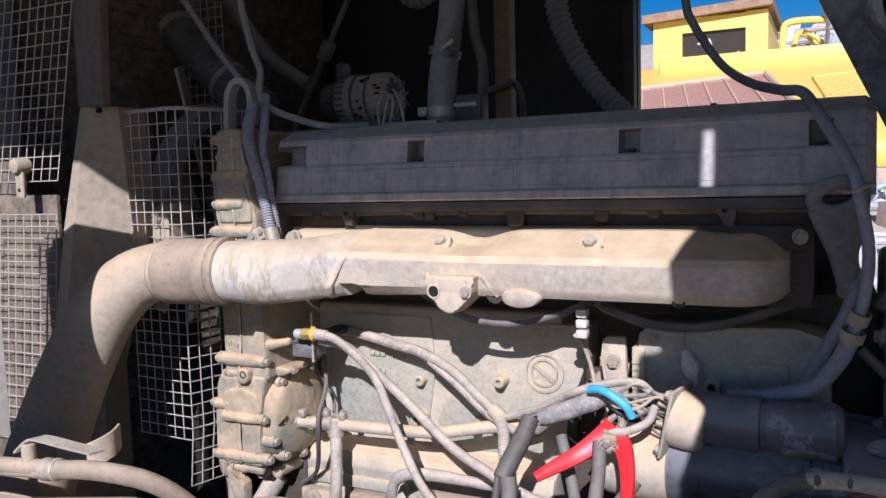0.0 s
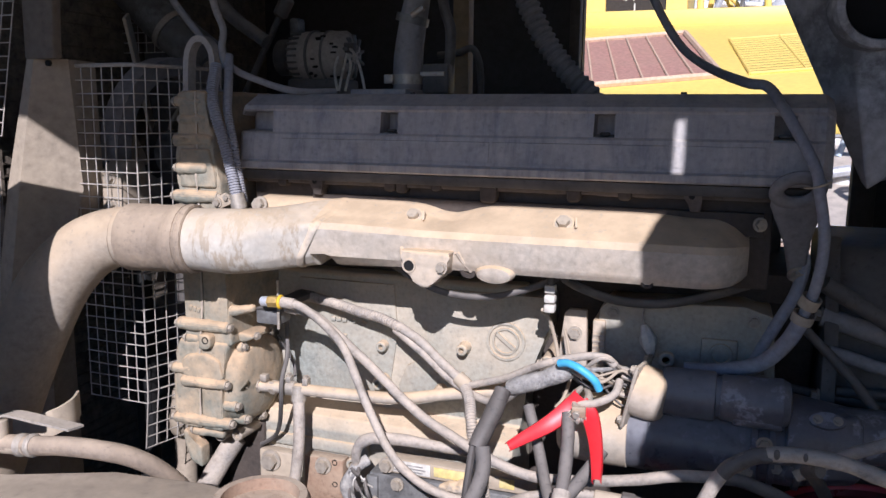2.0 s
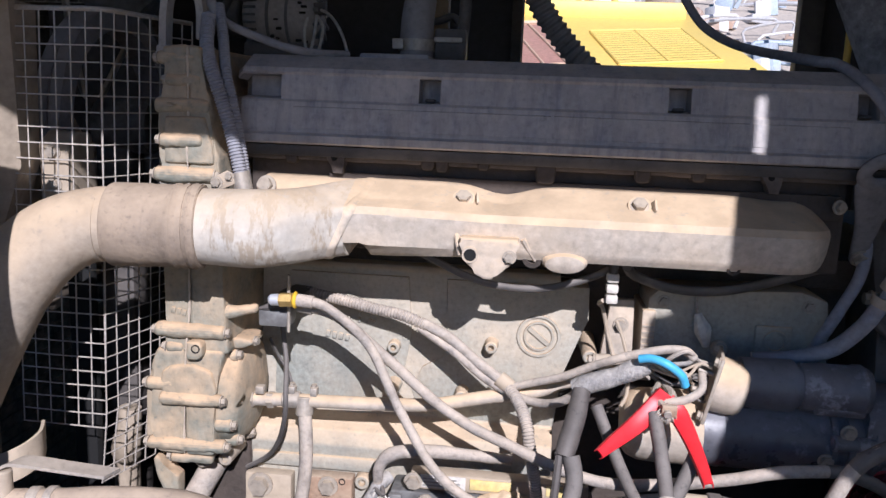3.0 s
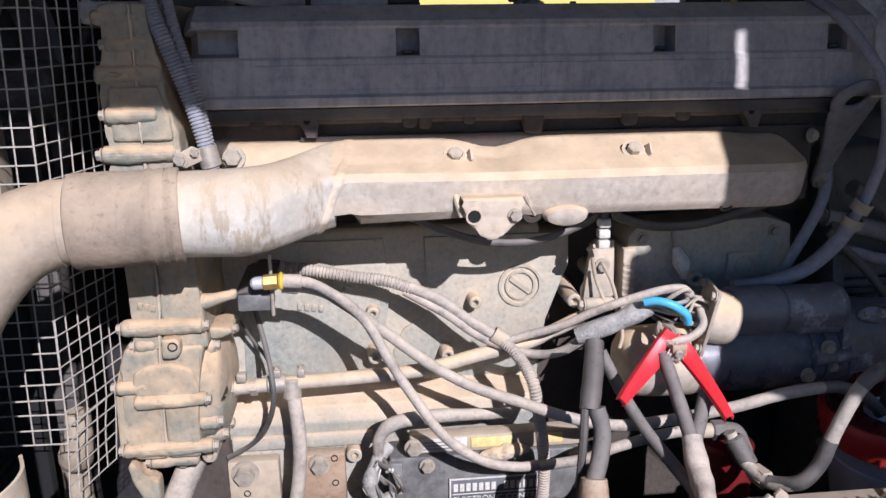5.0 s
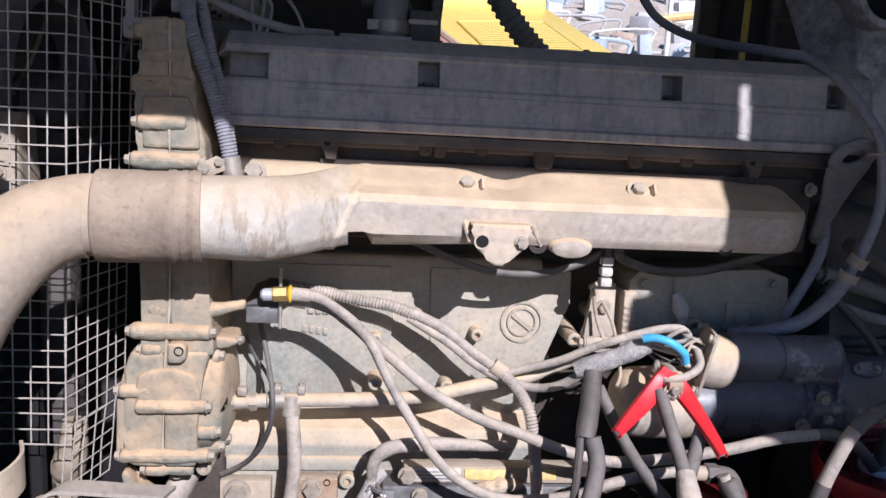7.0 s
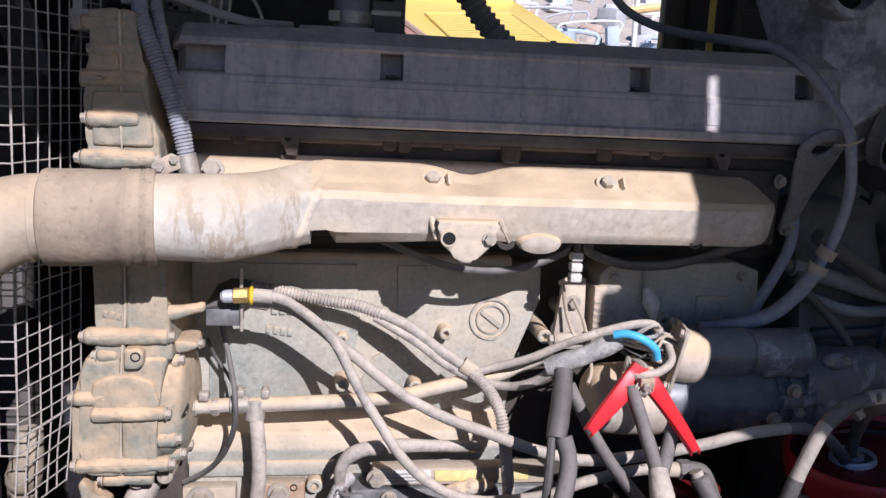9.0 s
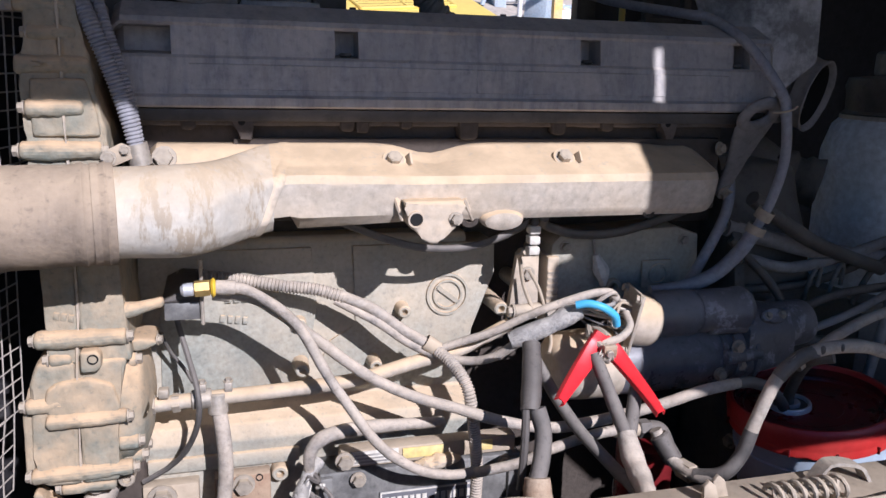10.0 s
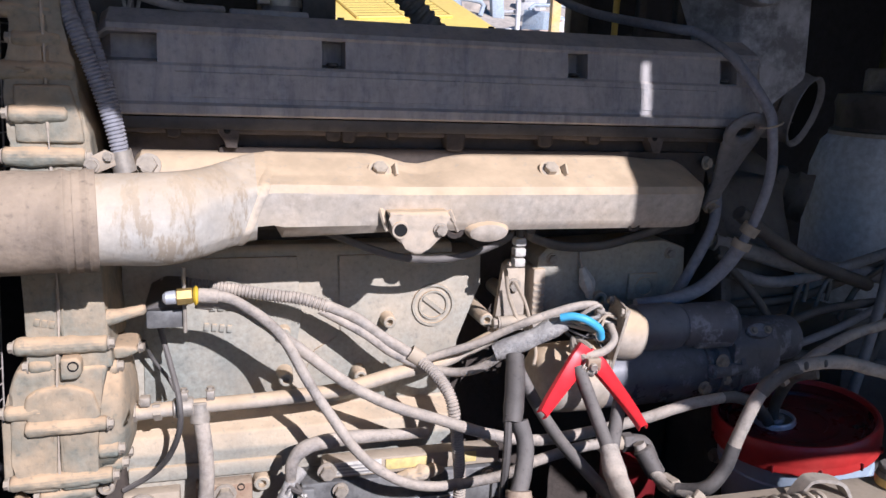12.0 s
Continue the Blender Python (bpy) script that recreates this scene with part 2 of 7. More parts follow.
def rings(bm, centres, radii, normals, seg=16, cap=True, up=Vector((0, 0, 1)), squash=1.0):
    rows = []
    side = None
    for c, r, n in zip(centres, radii, normals):
        n = Vector(n).normalized()
        if side is None:
            side = n.cross(up)
            if side.length < 0.05:
                side = n.cross(Vector((0, 1, 0)))
        side = (side - n * side.dot(n)).normalized()
        other = n.cross(side)
        rows.append([bm.verts.new(Vector(c) + side * (r * math.cos(k * math.tau / seg)) + other * (r * squash * math.sin(k * math.tau / seg))) for k in range(seg)])
    for A, B in zip(rows, rows[1:]):
        for k in range(seg):
            bm.faces.new((A[k], A[(k + 1) % seg], B[(k + 1) % seg], B[k]))
    if cap:
        bm.faces.new(rows[0][::-1])
        bm.faces.new(rows[-1])
    return bm


def smooth_path(pts, per=6):
    P = [Vector(p) for p in pts]
    if len(P) < 3:
        return P
    P = [P[0] * 2 - P[1]] + P + [P[-1] * 2 - P[-2]]
    out = []
    for i in range(1, len(P) - 2):
        for k in range(per):
            t = k / per
            a, b, c, d = P[i - 1], P[i], P[i + 1], P[i + 2]
            out.append(0.5 * (2 * b + (c - a) * t + (2 * a - 5 * b + 4 * c - d) * t * t + (3 * b - a - 3 * c + d) * t ** 3))
    out.append(P[-2])
    return out


def tangents(P):
    return [(P[min(i + 1, len(P) - 1)] - P[max(i - 1, 0)]).normalized() for i in range(len(P))]


def tube(bm, pts, r, seg=12, per=6, wobble=0.0, seed=0):
    P = smooth_path(pts, per)
    R = r if isinstance(r, (list, tuple)) else None
    radii = []
    for i in range(len(P)):
        if R:
            f = i / (len(P) - 1) * (len(R) - 1)
            k = min(int(f), len(R) - 2)
            q = R[k] + (R[k + 1] - R[k]) * (f - k)
        else:
            q = r
        radii.append(q * (1 + wobble * noise.noise(P[i] * 40 + Vector((seed, 0, 0)))))
    return rings(bm, P, radii, tangents(P), seg)


def corrugated(bm, pts, r, pitch=0.006, depth=0.17, seg=14):
    P = smooth_path(pts, 10)
    lengths = [0.0]
    for a, b in zip(P, P[1:]):
        lengths.append(lengths[-1] + (b - a).length)
    n = int(lengths[-1] / pitch)
    C, R = [], []
    k = 0
    for i in range(n * 4):
        s = i * lengths[-1] / (n * 4 - 1)
        while k < len(P) - 2 and lengths[k + 1] < s:
            k += 1
        f = (s - lengths[k]) / max(1e-6, lengths[k + 1] - lengths[k])
        C.append(P[k].lerp(P[k + 1], f))
        R.append(r * (1 if i % 4 in (0, 1) else 1 - depth))
    return rings(bm, C, R, tangents(C), seg)


def rod(bm, a, b, r, seg=14, r2=None, bevel=0.0):
    a, b = Vector(a), Vector(b)
    d = (b - a).normalized()
    r2 = r if r2 is None else r2
    if bevel:
        return rings(bm, [a, a + d * bevel, b - d * bevel, b], [r - bevel, r, r2, r2 - bevel], [d] * 4, seg)
    return rings(bm, [a, b], [r, r2], [d, d], seg)


def weathered(bm, step=0.014, amp=0.0016, scale=38.0, seed=0.0):
    """Uneven cast skin: split long edges and push the points in and out a little."""
    for _ in range(6):
        bmesh.ops.triangulate(bm, faces=[f for f in bm.faces if len(f.verts) > 3])
        long = [e for e in bm.edges if e.calc_length() > step]
        if not long:
            break
        bmesh.ops.subdivide_edges(bm, edges=long, cuts=1)
    bmesh.ops.triangulate(bm, faces=[f for f in bm.faces if len(f.verts) > 3])
    bm.normal_update()
    o = Vector((seed, seed * 0.7, -seed))
    for v in bm.verts:
        v.co += v.normal * amp * (noise.noise(v.co * scale + o) + 0.5 * noise.noise(v.co * scale * 2.7 + o))
    return bm


def bolt_mesh(r=0.009, h=0.008):
    """A hexagon head on a washer, pointing along +z."""
    bm = bmesh.new()
    rod(bm, (0, 0, 0), (0, 0, h * 0.3), r * 1.35, 14)
    rod(bm, (0, 0, h * 0.3), (0, 0, h * 1.2), r, 6)
    rod(bm, (0, 0, h * 1.2), (0, 0, h * 1.28), r * 0.8, 12)
    return mesh_of("bolt", bm, M_BOLT)


BOLT = bolt_mesh()


def bolt(at, way, size=1.0, parent=None):
    ob = new("bolt", BOLT)
    m = Vector(way).to_track_quat("Z", "Y").to_matrix().to_4x4()
    world_m = Matrix.Translation(at) @ m @ Matrix.Scale(size, 4)
    ob.matrix_basis = world_m
    if parent:
        ob.parent = parent
        if parent.type == "EMPTY":
            ob.matrix_parent_inverse = Matrix.Translation(parent.location).inverted()
    return ob


def hose(name, pts, r, mat, label, category="hose", group="", seg=12, ribbed=0.0, per=6, wobble=0.03):
    bm = bmesh.new()
    if ribbed:
        corrugated(bm, pts, r, ribbed, seg=seg)
    else:
        tube(bm, pts, r, seg, per, wobble, len(pts) + pts[0][0] * 10)
    return solo(name, bm, mat, label, category, group)


def band(a, b, r, thick=0.0015, bmx=None, seg=20):
    """A hose clamp's band, an open ring from a to b."""
    bm = bmx or bmesh.new()
    a, b = Vector(a), Vector(b)
    d = b - a
    return rings(bm, [a, a, b, b, a], [r, r + thick, r + thick, r, r], [d] * 5, seg, cap=False)

# ---- the setting: ground, enclosure, yard ----
bm = bmesh.new()
for a, b in (((-400, -400), (400, 400)),):
    bm.faces.new([bm.verts.new((x, y, 0.0)) for x, y in ((a[0], a[1]), (b[0], a[1]), (b[0], b[1]), (a[0], b[1]))])
solo("ground", bm, M_DIRT, "yard dirt, coloured dark to hold back bounced light", "ground", kind="structure", smooth=0)

# enclosure floor pan, sheets round the engine bay
bm = box(bmesh.new(), (-1.9, 0.95, 0.62), (1.9, 2.80, 0.66))
solo("floor", bm, M_DARKPANEL, "oily black steel floor pan under the engine", "floor", kind="structure")
JL, JR = -0.17, 0.665
bm = box(bmesh.new(), (-1.9, 2.75, 0.66), (JL, 2.79, 2.9))
solo("wall_back", bm, M_DARKPANEL, "black sheet-steel back wall of the engine enclosure", "wall", kind="structure")
bm = box(bmesh.new(), (JR, 2.75, 0.66), (1.9, 2.79, 2.9))
solo("wall_back_right", bm, M_DARKPANEL, "black sheet-steel wall beside the open hatch", "wall", kind="structure")
bm = box(bmesh.new(), (JL, 2.75, 0.66), (JR, 2.79, 1.0))
solo("wall_back_sill", bm, M_DARKPANEL, "black sheet-steel sill below the open hatch", "wall", kind="structure")
bm = box(bmesh.new(), (-1.94, 0.44, 0.66), (-1.9, 2.79, 2.9))
solo("wall_left", bm, M_DARKPANEL, "black sheet-steel end wall of the enclosure", "wall", kind="structure")
bm = box(bmesh.new(), (1.9, 0.44, 0.66), (1.94, 2.79, 2.9))
solo("wall_right", bm, M_OLIVE, "dark olive sheet-steel end wall by the tank", "wall", kind="structure")
# out of view; its pale underside works as a reflector
bm = box(bmesh.new(), (-1.94, 0.44, 2.9), (1.94, 2.79, 2.94))
solo("ceiling", bm, M_CEILING, "unseen roof of the enclosure, pale to bounce light down", "ceiling", kind="structure")
# jamb edges of the hatch
for k, x in enumerate((JL, JR)):
    bm = box(bmesh.new(), (x - 0.035, 2.70, 1.0), (x - 0.003 if k == 0 else x + 0.03, 2.748, 2.9), 0.004)
    solo("trim_hatch", bm, M_BLACK, "black folded edge of the open hatch", "trim", kind="structure")

# unseen header and side panels, outlines cut to throw the shade, slit between them
SY = 0.45
hz = 2.396
hd = thing("shade_header_panel", (0, SY, hz), "unseen dark panel above the bay, cut to throw shade", "panel")
bm = prism(bmesh.new(), [(-1.94, 2.50), (-0.90, 2.478), (-0.745, 2.455), (-0.57, 2.408), (-0.375, 2.410), (0.10, hz), (0.4950, hz), (0.5190, 2.437), (0.4990, 2.4372), (0.5055, 2.545), (0.541, 2.545), (0.541, 2.90), (-1.94, 2.90)], SY, SY + 0.02, "y")
part("sheet", bm, M_DARKPANEL, hd)
# added out of view; every step in the outline sets a shadow edge
bm = prism(bmesh.new(), [(0.5412, 2.90), (0.5412, 2.545), (0.5245, 2.545), (0.5192, 2.4368), (0.472, 2.349), (0.447, 2.294), (0.457, 2.228), (0.414, 2.216), (0.411, 2.150), (0.478, 2.125), (0.500, 2.089), (0.462, 1.969), (0.466, 1.935), (0.520, 1.895), (0.620, 1.796), (1.44, 1.784), (1.44, 2.90)], SY, SY + 0.02, "y")
solo("wall_shade_right", bm, M_DARKPANEL, "unseen black side panel, outline stepped to place shadows", "wall", kind="structure")


# added outside the view to keep sky light off the left end
bm = box(bmesh.new(), (-1.94, 0.74, 0.66), (-1.60, 0.76, 2.9))
solo("wall_sky_block_left", bm, M_DARKPANEL, "unseen black panel at the left, blocking sky light", "wall", kind="structure")
dl = thing("open_door", (-0.87, 0.93, 1.434), "pale grey painted steel door leaf standing open", "door")
bm = prism(bmesh.new(), [(-0.752, 0.985), (-0.985, 0.868), (-0.994, 0.882), (-0.784, 0.994)], 1.434, 1.996, "z", 0.004)
leaf = part("leaf", bm, M_GREYDOOR, dl)
for z in (1.442, 1.987):
    bm = prism(bmesh.new(), [(-0.775, 0.9955), (-0.970, 0.8980), (-0.979, 0.9160), (-0.784, 1.0135)], z - 0.006, z + 0.006, "z", 0.002)
    part("folded_edge", bm, M_GREYDOOR, leaf)
part("door_stay", box(bmesh.new(), (-0.880, 0.924, 1.30), (-0.868, 0.940, 1.436), 0.002), M_BLACK, dl)

# ---- engine: block, head, cover, manifold, gear case ----
def ring_boss(parent, at, r=0.014, hole=0.007, out=0.018, mat=None, name="boss"):
    """A round boss with a hole, standing out of the block towards -y."""
    x, y, z = at
    bm = bmesh.new()
    n = (0, -1, 0)
    rings(bm, [(x, y + (0.11 if x > -0.05 else 0.03), z), (x, y - out + 0.002, z), (x, y - out, z), (x, y - out, z), (x, y - out + 0.012, z)],
          [r * 1.25, r, r - 0.002, hole, hole * 0.9], [n] * 5, 18)
    return part(name, bm, mat or M_BLOCK, parent)


block = thing("engine_block", (-0.1, 1.75, 0.7), "grey-green painted diesel engine block under pale dust", "engine block")
bm = bmesh.new()
prism(bm, [(1.600, 1.556), (1.592, 1.548), (1.588, 1.275), (1.535, 1.262), (1.525, 1.235), (1.535, 1.19), (1.535, 1.0), (1.60, 0.86), (1.98, 0.86), (1.98, 1.556)], -0.60, -0.062, "x", 0.004)
part("crankcase", bm, M_BLOCK, block)
# dark colour keeps this wall reading as shade where the sun reaches it
part("recess_wall", weathered(box(bmesh.new(), (-0.0615, 1.665, 0.86), (0.45, 1.98, 1.551), 0.004), 0.05, 0.003, 20), M_HEAD, block, "wall behind the starter, painted dark for shade")
# dark strip painted for the black band of shade below the manifold
part("deck", box(bmesh.new(), (-0.598, 1.635, 1.552), (0.448, 1.978, 1.6035), 0.003), M_HEAD, block, "recess below the head, its shade painted dark")
bm = box(bmesh.new(), (-0.50, 1.62, 0.662), (0.36, 1.92, 0.862), 0.02)
part("oil_pan", bm, M_BLACK, block)
# raised casting fields on the side wall
bm = bmesh.new()
prism(bm, [(-0.300, 1.280), (-0.320, 1.330), (-0.300, 1.375), (-0.255, 1.400), (-0.262, 1.538), (-0.012, 1.538), (-0.010, 1.480), (-0.050, 1.380), (-0.060, 1.280)], 1.5862, 1.67, "y", 0.0015)
part("casting_field", bm, M_BLOCK, block)
bm = bmesh.new()
prism(bm, [(-0.575, 1.290), (-0.570, 1.445), (-0.545, 1.538), (-0.330, 1.538), (-0.322, 1.440), (-0.330, 1.385), (-0.345, 1.290)], 1.5858, 1.61, "y", 0.0012)
part("casting_field", bm, M_BLOCK, block)
for at, r in (((-0.352, 1.580, 1.411), 0.013), ((-0.351, 1.560, 1.338), 0.014), ((-0.177, 1.570, 1.426), 0.013), ((-0.226, 1.566, 1.333), 0.013),
              ((-0.006, 1.562, 1.424), 0.015), ((-0.393, 1.526, 1.174), 0.016)):
    ring_boss(block, at, r * 0.84, r * 0.42, 0.012)
# plain cast emblem: a ring and two slanted bars
bm = bmesh.new()
ex, ey, ez = -0.095, 1.588, 1.446
rings(bm, [(ex, ey, ez), (ex, ey - 0.006, ez), (ex, ey - 0.006, ez), (ex, ey, ez)], [0.039, 0.038, 0.0335, 0.0325], [(0, -1, 0)] * 4, 40, cap=False)
rings(bm, [(ex, ey, ez), (ex, ey - 0.006, ez), (ex, ey - 0.006, ez), (ex, ey, ez)], [0.0275, 0.0265, 0.023, 0.022], [(0, -1, 0)] * 4, 40, cap=False)
part("emblem_ring", bm, M_BLOCK, block)
bm = box(bmesh.new(), (-0.024, -0.006, -0.004), (0.024, 0.0, 0.004), 0, pose(ex, ey, ez, 0, 38, 0))
part("emblem_bar", bm, M_BLOCK, block)
for x, z, w in ((-0.470, 1.452, 0.010), (-0.457, 1.452, 0.010), (-0.444, 1.452, 0.010), (-0.420, 1.475, 0.005), (-0.420, 1.463, 0.005), (-0.420, 1.451, 0.005)):
    bm = box(bmesh.new(), (x, 1.5805, z), (x + w, 1.585, z + (0.009 if w > 0.006 else 0.008)), 0.001)
    part("raised_mark", bm, M_BLOCK, block)
# darker cover plate towards the flywheel end
bm = bmesh.new()
prism(bm, [(0.080, 1.415), (0.085, 1.535), (0.100, 1.550), (0.330, 1.560), (0.375, 1.545), (0.385, 1.435), (0.360, 1.415)], 1.556, 1.67, "y", 0.004)
side = part("side_plate", bm, M_BLOCK, block)
bm = box(bmesh.new(), (0.262, 1.549, 1.448), (0.322, 1.558, 1.500), 0.004)
part("square_pad", bm, M_BLOCK, side)
bm = rings(bmesh.new(), [(0.295, 1.549, 1.474), (0.295, 1.546, 1.474), (0.295, 1.546, 1.474), (0.295, 1.549, 1.474)], [0.020, 0.019, 0.015, 0.014], [(0, -1, 0)] * 4, 26, cap=False)
part("emblem_ring", bm, M_BLOCK, side)
ring_boss(block, (0.206, 1.562, 1.455), 0.014)
for at in ((0.11, 1.556, 1.530), (0.345, 1.556, 1.535), (0.362, 1.556, 1.440)):
    bolt(at, (0, -1, 0), 0.9, block)
# lower flange with bolts
bm = box(bmesh.new(), (-0.598, 1.522, 1.19), (-0.36, 1.537, 1.215), 0.004)
part("flange_lip", bm, M_BLOCK, block)

head = thing("cylinder_head", (-0.1, 1.65, 1.6), "dusty cast cylinder head, gap shade put into its colour", "cylinder head")
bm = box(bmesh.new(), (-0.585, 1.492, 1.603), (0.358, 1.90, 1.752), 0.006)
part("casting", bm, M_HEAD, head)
bm = bmesh.new()
prism(bm, [(1.462, 1.753), (1.460, 1.770), (1.88, 1.770), (1.88, 1.753)], -0.597, 0.427, "x", 0.002)
part("gasket_rail", bm, M_BLACK, head)
part("ledge", weathered(box(bmesh.new(), (-0.592, 1.474, 1.746), (0.40, 1.50, 1.7535), 0.002), 0.03, 0.0015, 30), M_LEDGE, head, "dusty brown ledge under the cover")
for x in (-0.437, 0.236):
    bm = prism(bmesh.new(), [(x - 0.016, 1.760), (x - 0.012, 1.746), (x - 0.005, 1.741), (x - 0.004, 1.728), (x + 0.013, 1.727), (x + 0.013, 1.744), (x + 0.018, 1.760)], 1.464, 1.490, "y", 0.002)
    lug = part("cover_lug", bm, M_LEDGE, head)
    bm = rod(bmesh.new(), (x - 0.001, 1.4648, 1.752), (x - 0.001, 1.4632, 1.752), 0.0048, 16)
    part("lug_hole", bm, M_VOID, lug)
for x, w, dz in ((-0.103, 0.016, 0.026), (-0.288, 0.012, 0.014), (-0.266, 0.011, 0.016), (0.046, 0.013, 0.018), (-0.20, 0.010, 0.010), (0.13, 0.012, 0.013), (-0.51, 0.011, 0.012)):
    bm = prism(bmesh.new(), [(x - w, 1.757), (x - w * 0.85, 1.755 - dz), (x - w * 0.5, 1.752 - dz), (x + w * 0.5, 1.752 - dz), (x + w * 0.9, 1.756 - dz), (x + w, 1.757)], 1.468, 1.492, "y", 0.003)
    part("cover_lug", weathered(bm, 0.010, 0.001, 60), M_HEAD, head, smooth=50)
cover = thing("valve_cover", (-0.09, 1.65, 1.77), "dark grey moulded valve cover with bolt pockets, scuffed", "valve cover")
BACK = [(1.86, 1.87), (1.86, 1.772)]
FULL = [(1.455, 1.772), (1.450, 1.775), (1.450, 1.786), (1.457, 1.790), (1.464, 1.838), (1.468, 1.842), (1.4685, 1.846), (1.4735, 1.878), (1.474, 1.880), (1.471, 1.884), (1.475, 1.891), (1.522, 1.913), (1.80, 1.913)] + BACK
POCKET = [(1.455, 1.772), (1.450, 1.775), (1.450, 1.786), (1.457, 1.790), (1.464, 1.838), (1.468, 1.842), (1.512, 1.846), (1.514, 1.878), (1.474, 1.880), (1.471, 1.884), (1.475, 1.891), (1.522, 1.913), (1.80, 1.913)] + BACK
END = [(p[0] + 0.012 if p[0] < 1.6 else p[0] - 0.012, p[1] if p[1] < 1.87 else p[1] - 0.008) for p in FULL]
END_POCKET = [(p[0] + 0.012 if p[0] < 1.6 else p[0] - 0.012, p[1] if p[1] < 1.87 else p[1] - 0.008) for p in POCKET]
CUTS = [(-0.306, -0.272), (0.075, 0.109), (0.348, 0.380)]


def cover_shell():
    """One skin swept along the cover, stepping back at each bolt pocket."""
    bm = bmesh.new()
    stations = [(-0.602, END_POCKET), (-0.590, POCKET), (-0.527, POCKET), (-0.527, FULL)]
    for a, b in CUTS:
        stations += [(a, FULL), (a, POCKET), (b, POCKET), (b, FULL)]
    stations += [(0.420, FULL), (0.434, END)]
    rows = [[bm.verts.new((x, y, z)) for y, z in prof] for x, prof in stations]
    n = len(FULL)
    for A, B in zip(rows, rows[1:]):
        for i in range(n):
            q = [A[i], A[(i + 1) % n], B[(i + 1) % n], B[i]]
            if len({tuple(round(c, 5) for c in v.co) for v in q}) >= 3:
                bm.faces.new(q)
    bm.faces.new(rows[0])
    bm.faces.new(rows[-1][::-1])
    bmesh.ops.remove_doubles(bm, verts=bm.verts, dist=0.0002)
    return bm


part("shell", cover_shell(), M_COVER, cover, smooth=25)
for a, b in ((-0.505, -0.10), (-0.095, 0.195), (0.200, 0.338)):
    bm = bmesh.new()
    prism(bm, [(1.4600, 1.795), (1.4566, 1.797), (1.4614, 1.830), (1.4640, 1.832)], a, b, "x")
    part("raised_panel", bm, M_COVER, cover)
for a, b in CUTS:
    bm = rod(bmesh.new(), ((a + b) / 2, 1.482, 1.844), ((a + b) / 2, 1.482, 1.850), 0.009, 12, bevel=0.002)
    part("pocket_bolt", bm, M_BLACK, cover)
bm = box(bmesh.new(), (-0.43, 1.60, 1.912), (-0.31, 1.72, 1.925), 0.004)
part("filler_boss", bm, M_COVER, cover)
for x, y in ((-0.27, 1.535), (-0.03, 1.54), (0.21, 1.535), (0.35, 1.54)):
    bm = rod(bmesh.new(), (x, y, 1.911), (x, y, 1.9165), 0.005, 8)
    part("screw", bm, M_BLACK, cover)


def loft(bm, stations):
    rows = [[bm.verts.new((x, y, z)) for y, z in prof] for x, prof in stations]
    n = len(rows[0])
    for A, B in zip(rows, rows[1:]):
        for i in range(n):
            bm.faces.new((A[i], A[(i + 1) % n], B[(i + 1) % n], B[i]))
    bm.faces.new(rows[0])
    bm.faces.new(rows[-1][::-1])
    return bm


def runner_at(x):
    dip = 0.016 * math.exp(-((x + 0.165) / 0.045) ** 2) + 0.006 * math.exp(-((x - 0.25) / 0.05) ** 2)
    soft = min(1.0, max(0.0, (-0.20 - x) / 0.15))
    zt = 1.722 - dip
    zr = 1.680 + 0.004 * soft
    yr = 1.387 - 0.004 * soft
    return [(1.498, zt), (1.474, zt), (1.446, zt - 0.0125), (1.418, zt - 0.026 + dip * 0.5), (yr + 0.006, zr + 0.003), (yr, zr - 0.008),
            (yr + 0.003, 1.652), (yr + 0.009 - 0.004 * soft, 1.628), (1.405 + 0.006 * soft, 1.616 - 0.006 * soft), (1.43, 1.611 - 0.006 * soft), (1.47, 1.610), (1.498, 1.612)]


man = thing("intake_manifold", (-0.05, 1.43, 1.66), "dust-coated cast aluminium intake manifold along the engine", "manifold")
NS = 72


def around(poly, cy, cz):
    """The outline met by rays from a middle point, its corners kept."""
    out = []
    for k in range(NS):
        a = k * math.tau / NS
        dy, dz = math.cos(a), math.sin(a)
        best = 0.0
        for (y0, z0), (y1, z1) in zip(poly, poly[1:] + poly[:1]):
            ey, ez = y1 - y0, z1 - z0
            den = dy * ez - dz * ey
            if abs(den) < 1e-12:
                continue
            r = ((y0 - cy) * ez - (z0 - cz) * ey) / den
            u = ((y0 - cy) * dz - (z0 - cz) * dy) / den
            if r > 0 and -1e-6 <= u <= 1 + 1e-6:
                best = max(best, r)
        out.append((cy + dy * best, cz + dz * best))
    for y, z in poly:
        k = round(math.atan2(z - cz, y - cy) % math.tau / math.tau * NS) % NS
        out[k] = (y, z)
    return out


def section(x, notch=False):
    """Round at the inlet, flowing into the flat-sided runner."""
    s = min(1.0, max(0.0, (x + 0.525) / 0.15))
    s = s * s * (3 - 2 * s)
    poly = around(runner_at(x), 1.445, 1.667)
    swell = 0.0545 + 0.0025 * min(1.0, max(0.0, (x + 0.60) / 0.08))
    ring = [(1.312 + swell * math.cos(k * math.tau / NS), 1.656 + swell * math.sin(k * math.tau / NS)) for k in range(NS)]
    out = [(a[0] * (1 - s) + b[0] * s, a[1] * (1 - s) + b[1] * s) for a, b in zip(ring, poly)]
    if notch:
        out = [(y, max(z, 1.631)) for y, z in out]
    return out


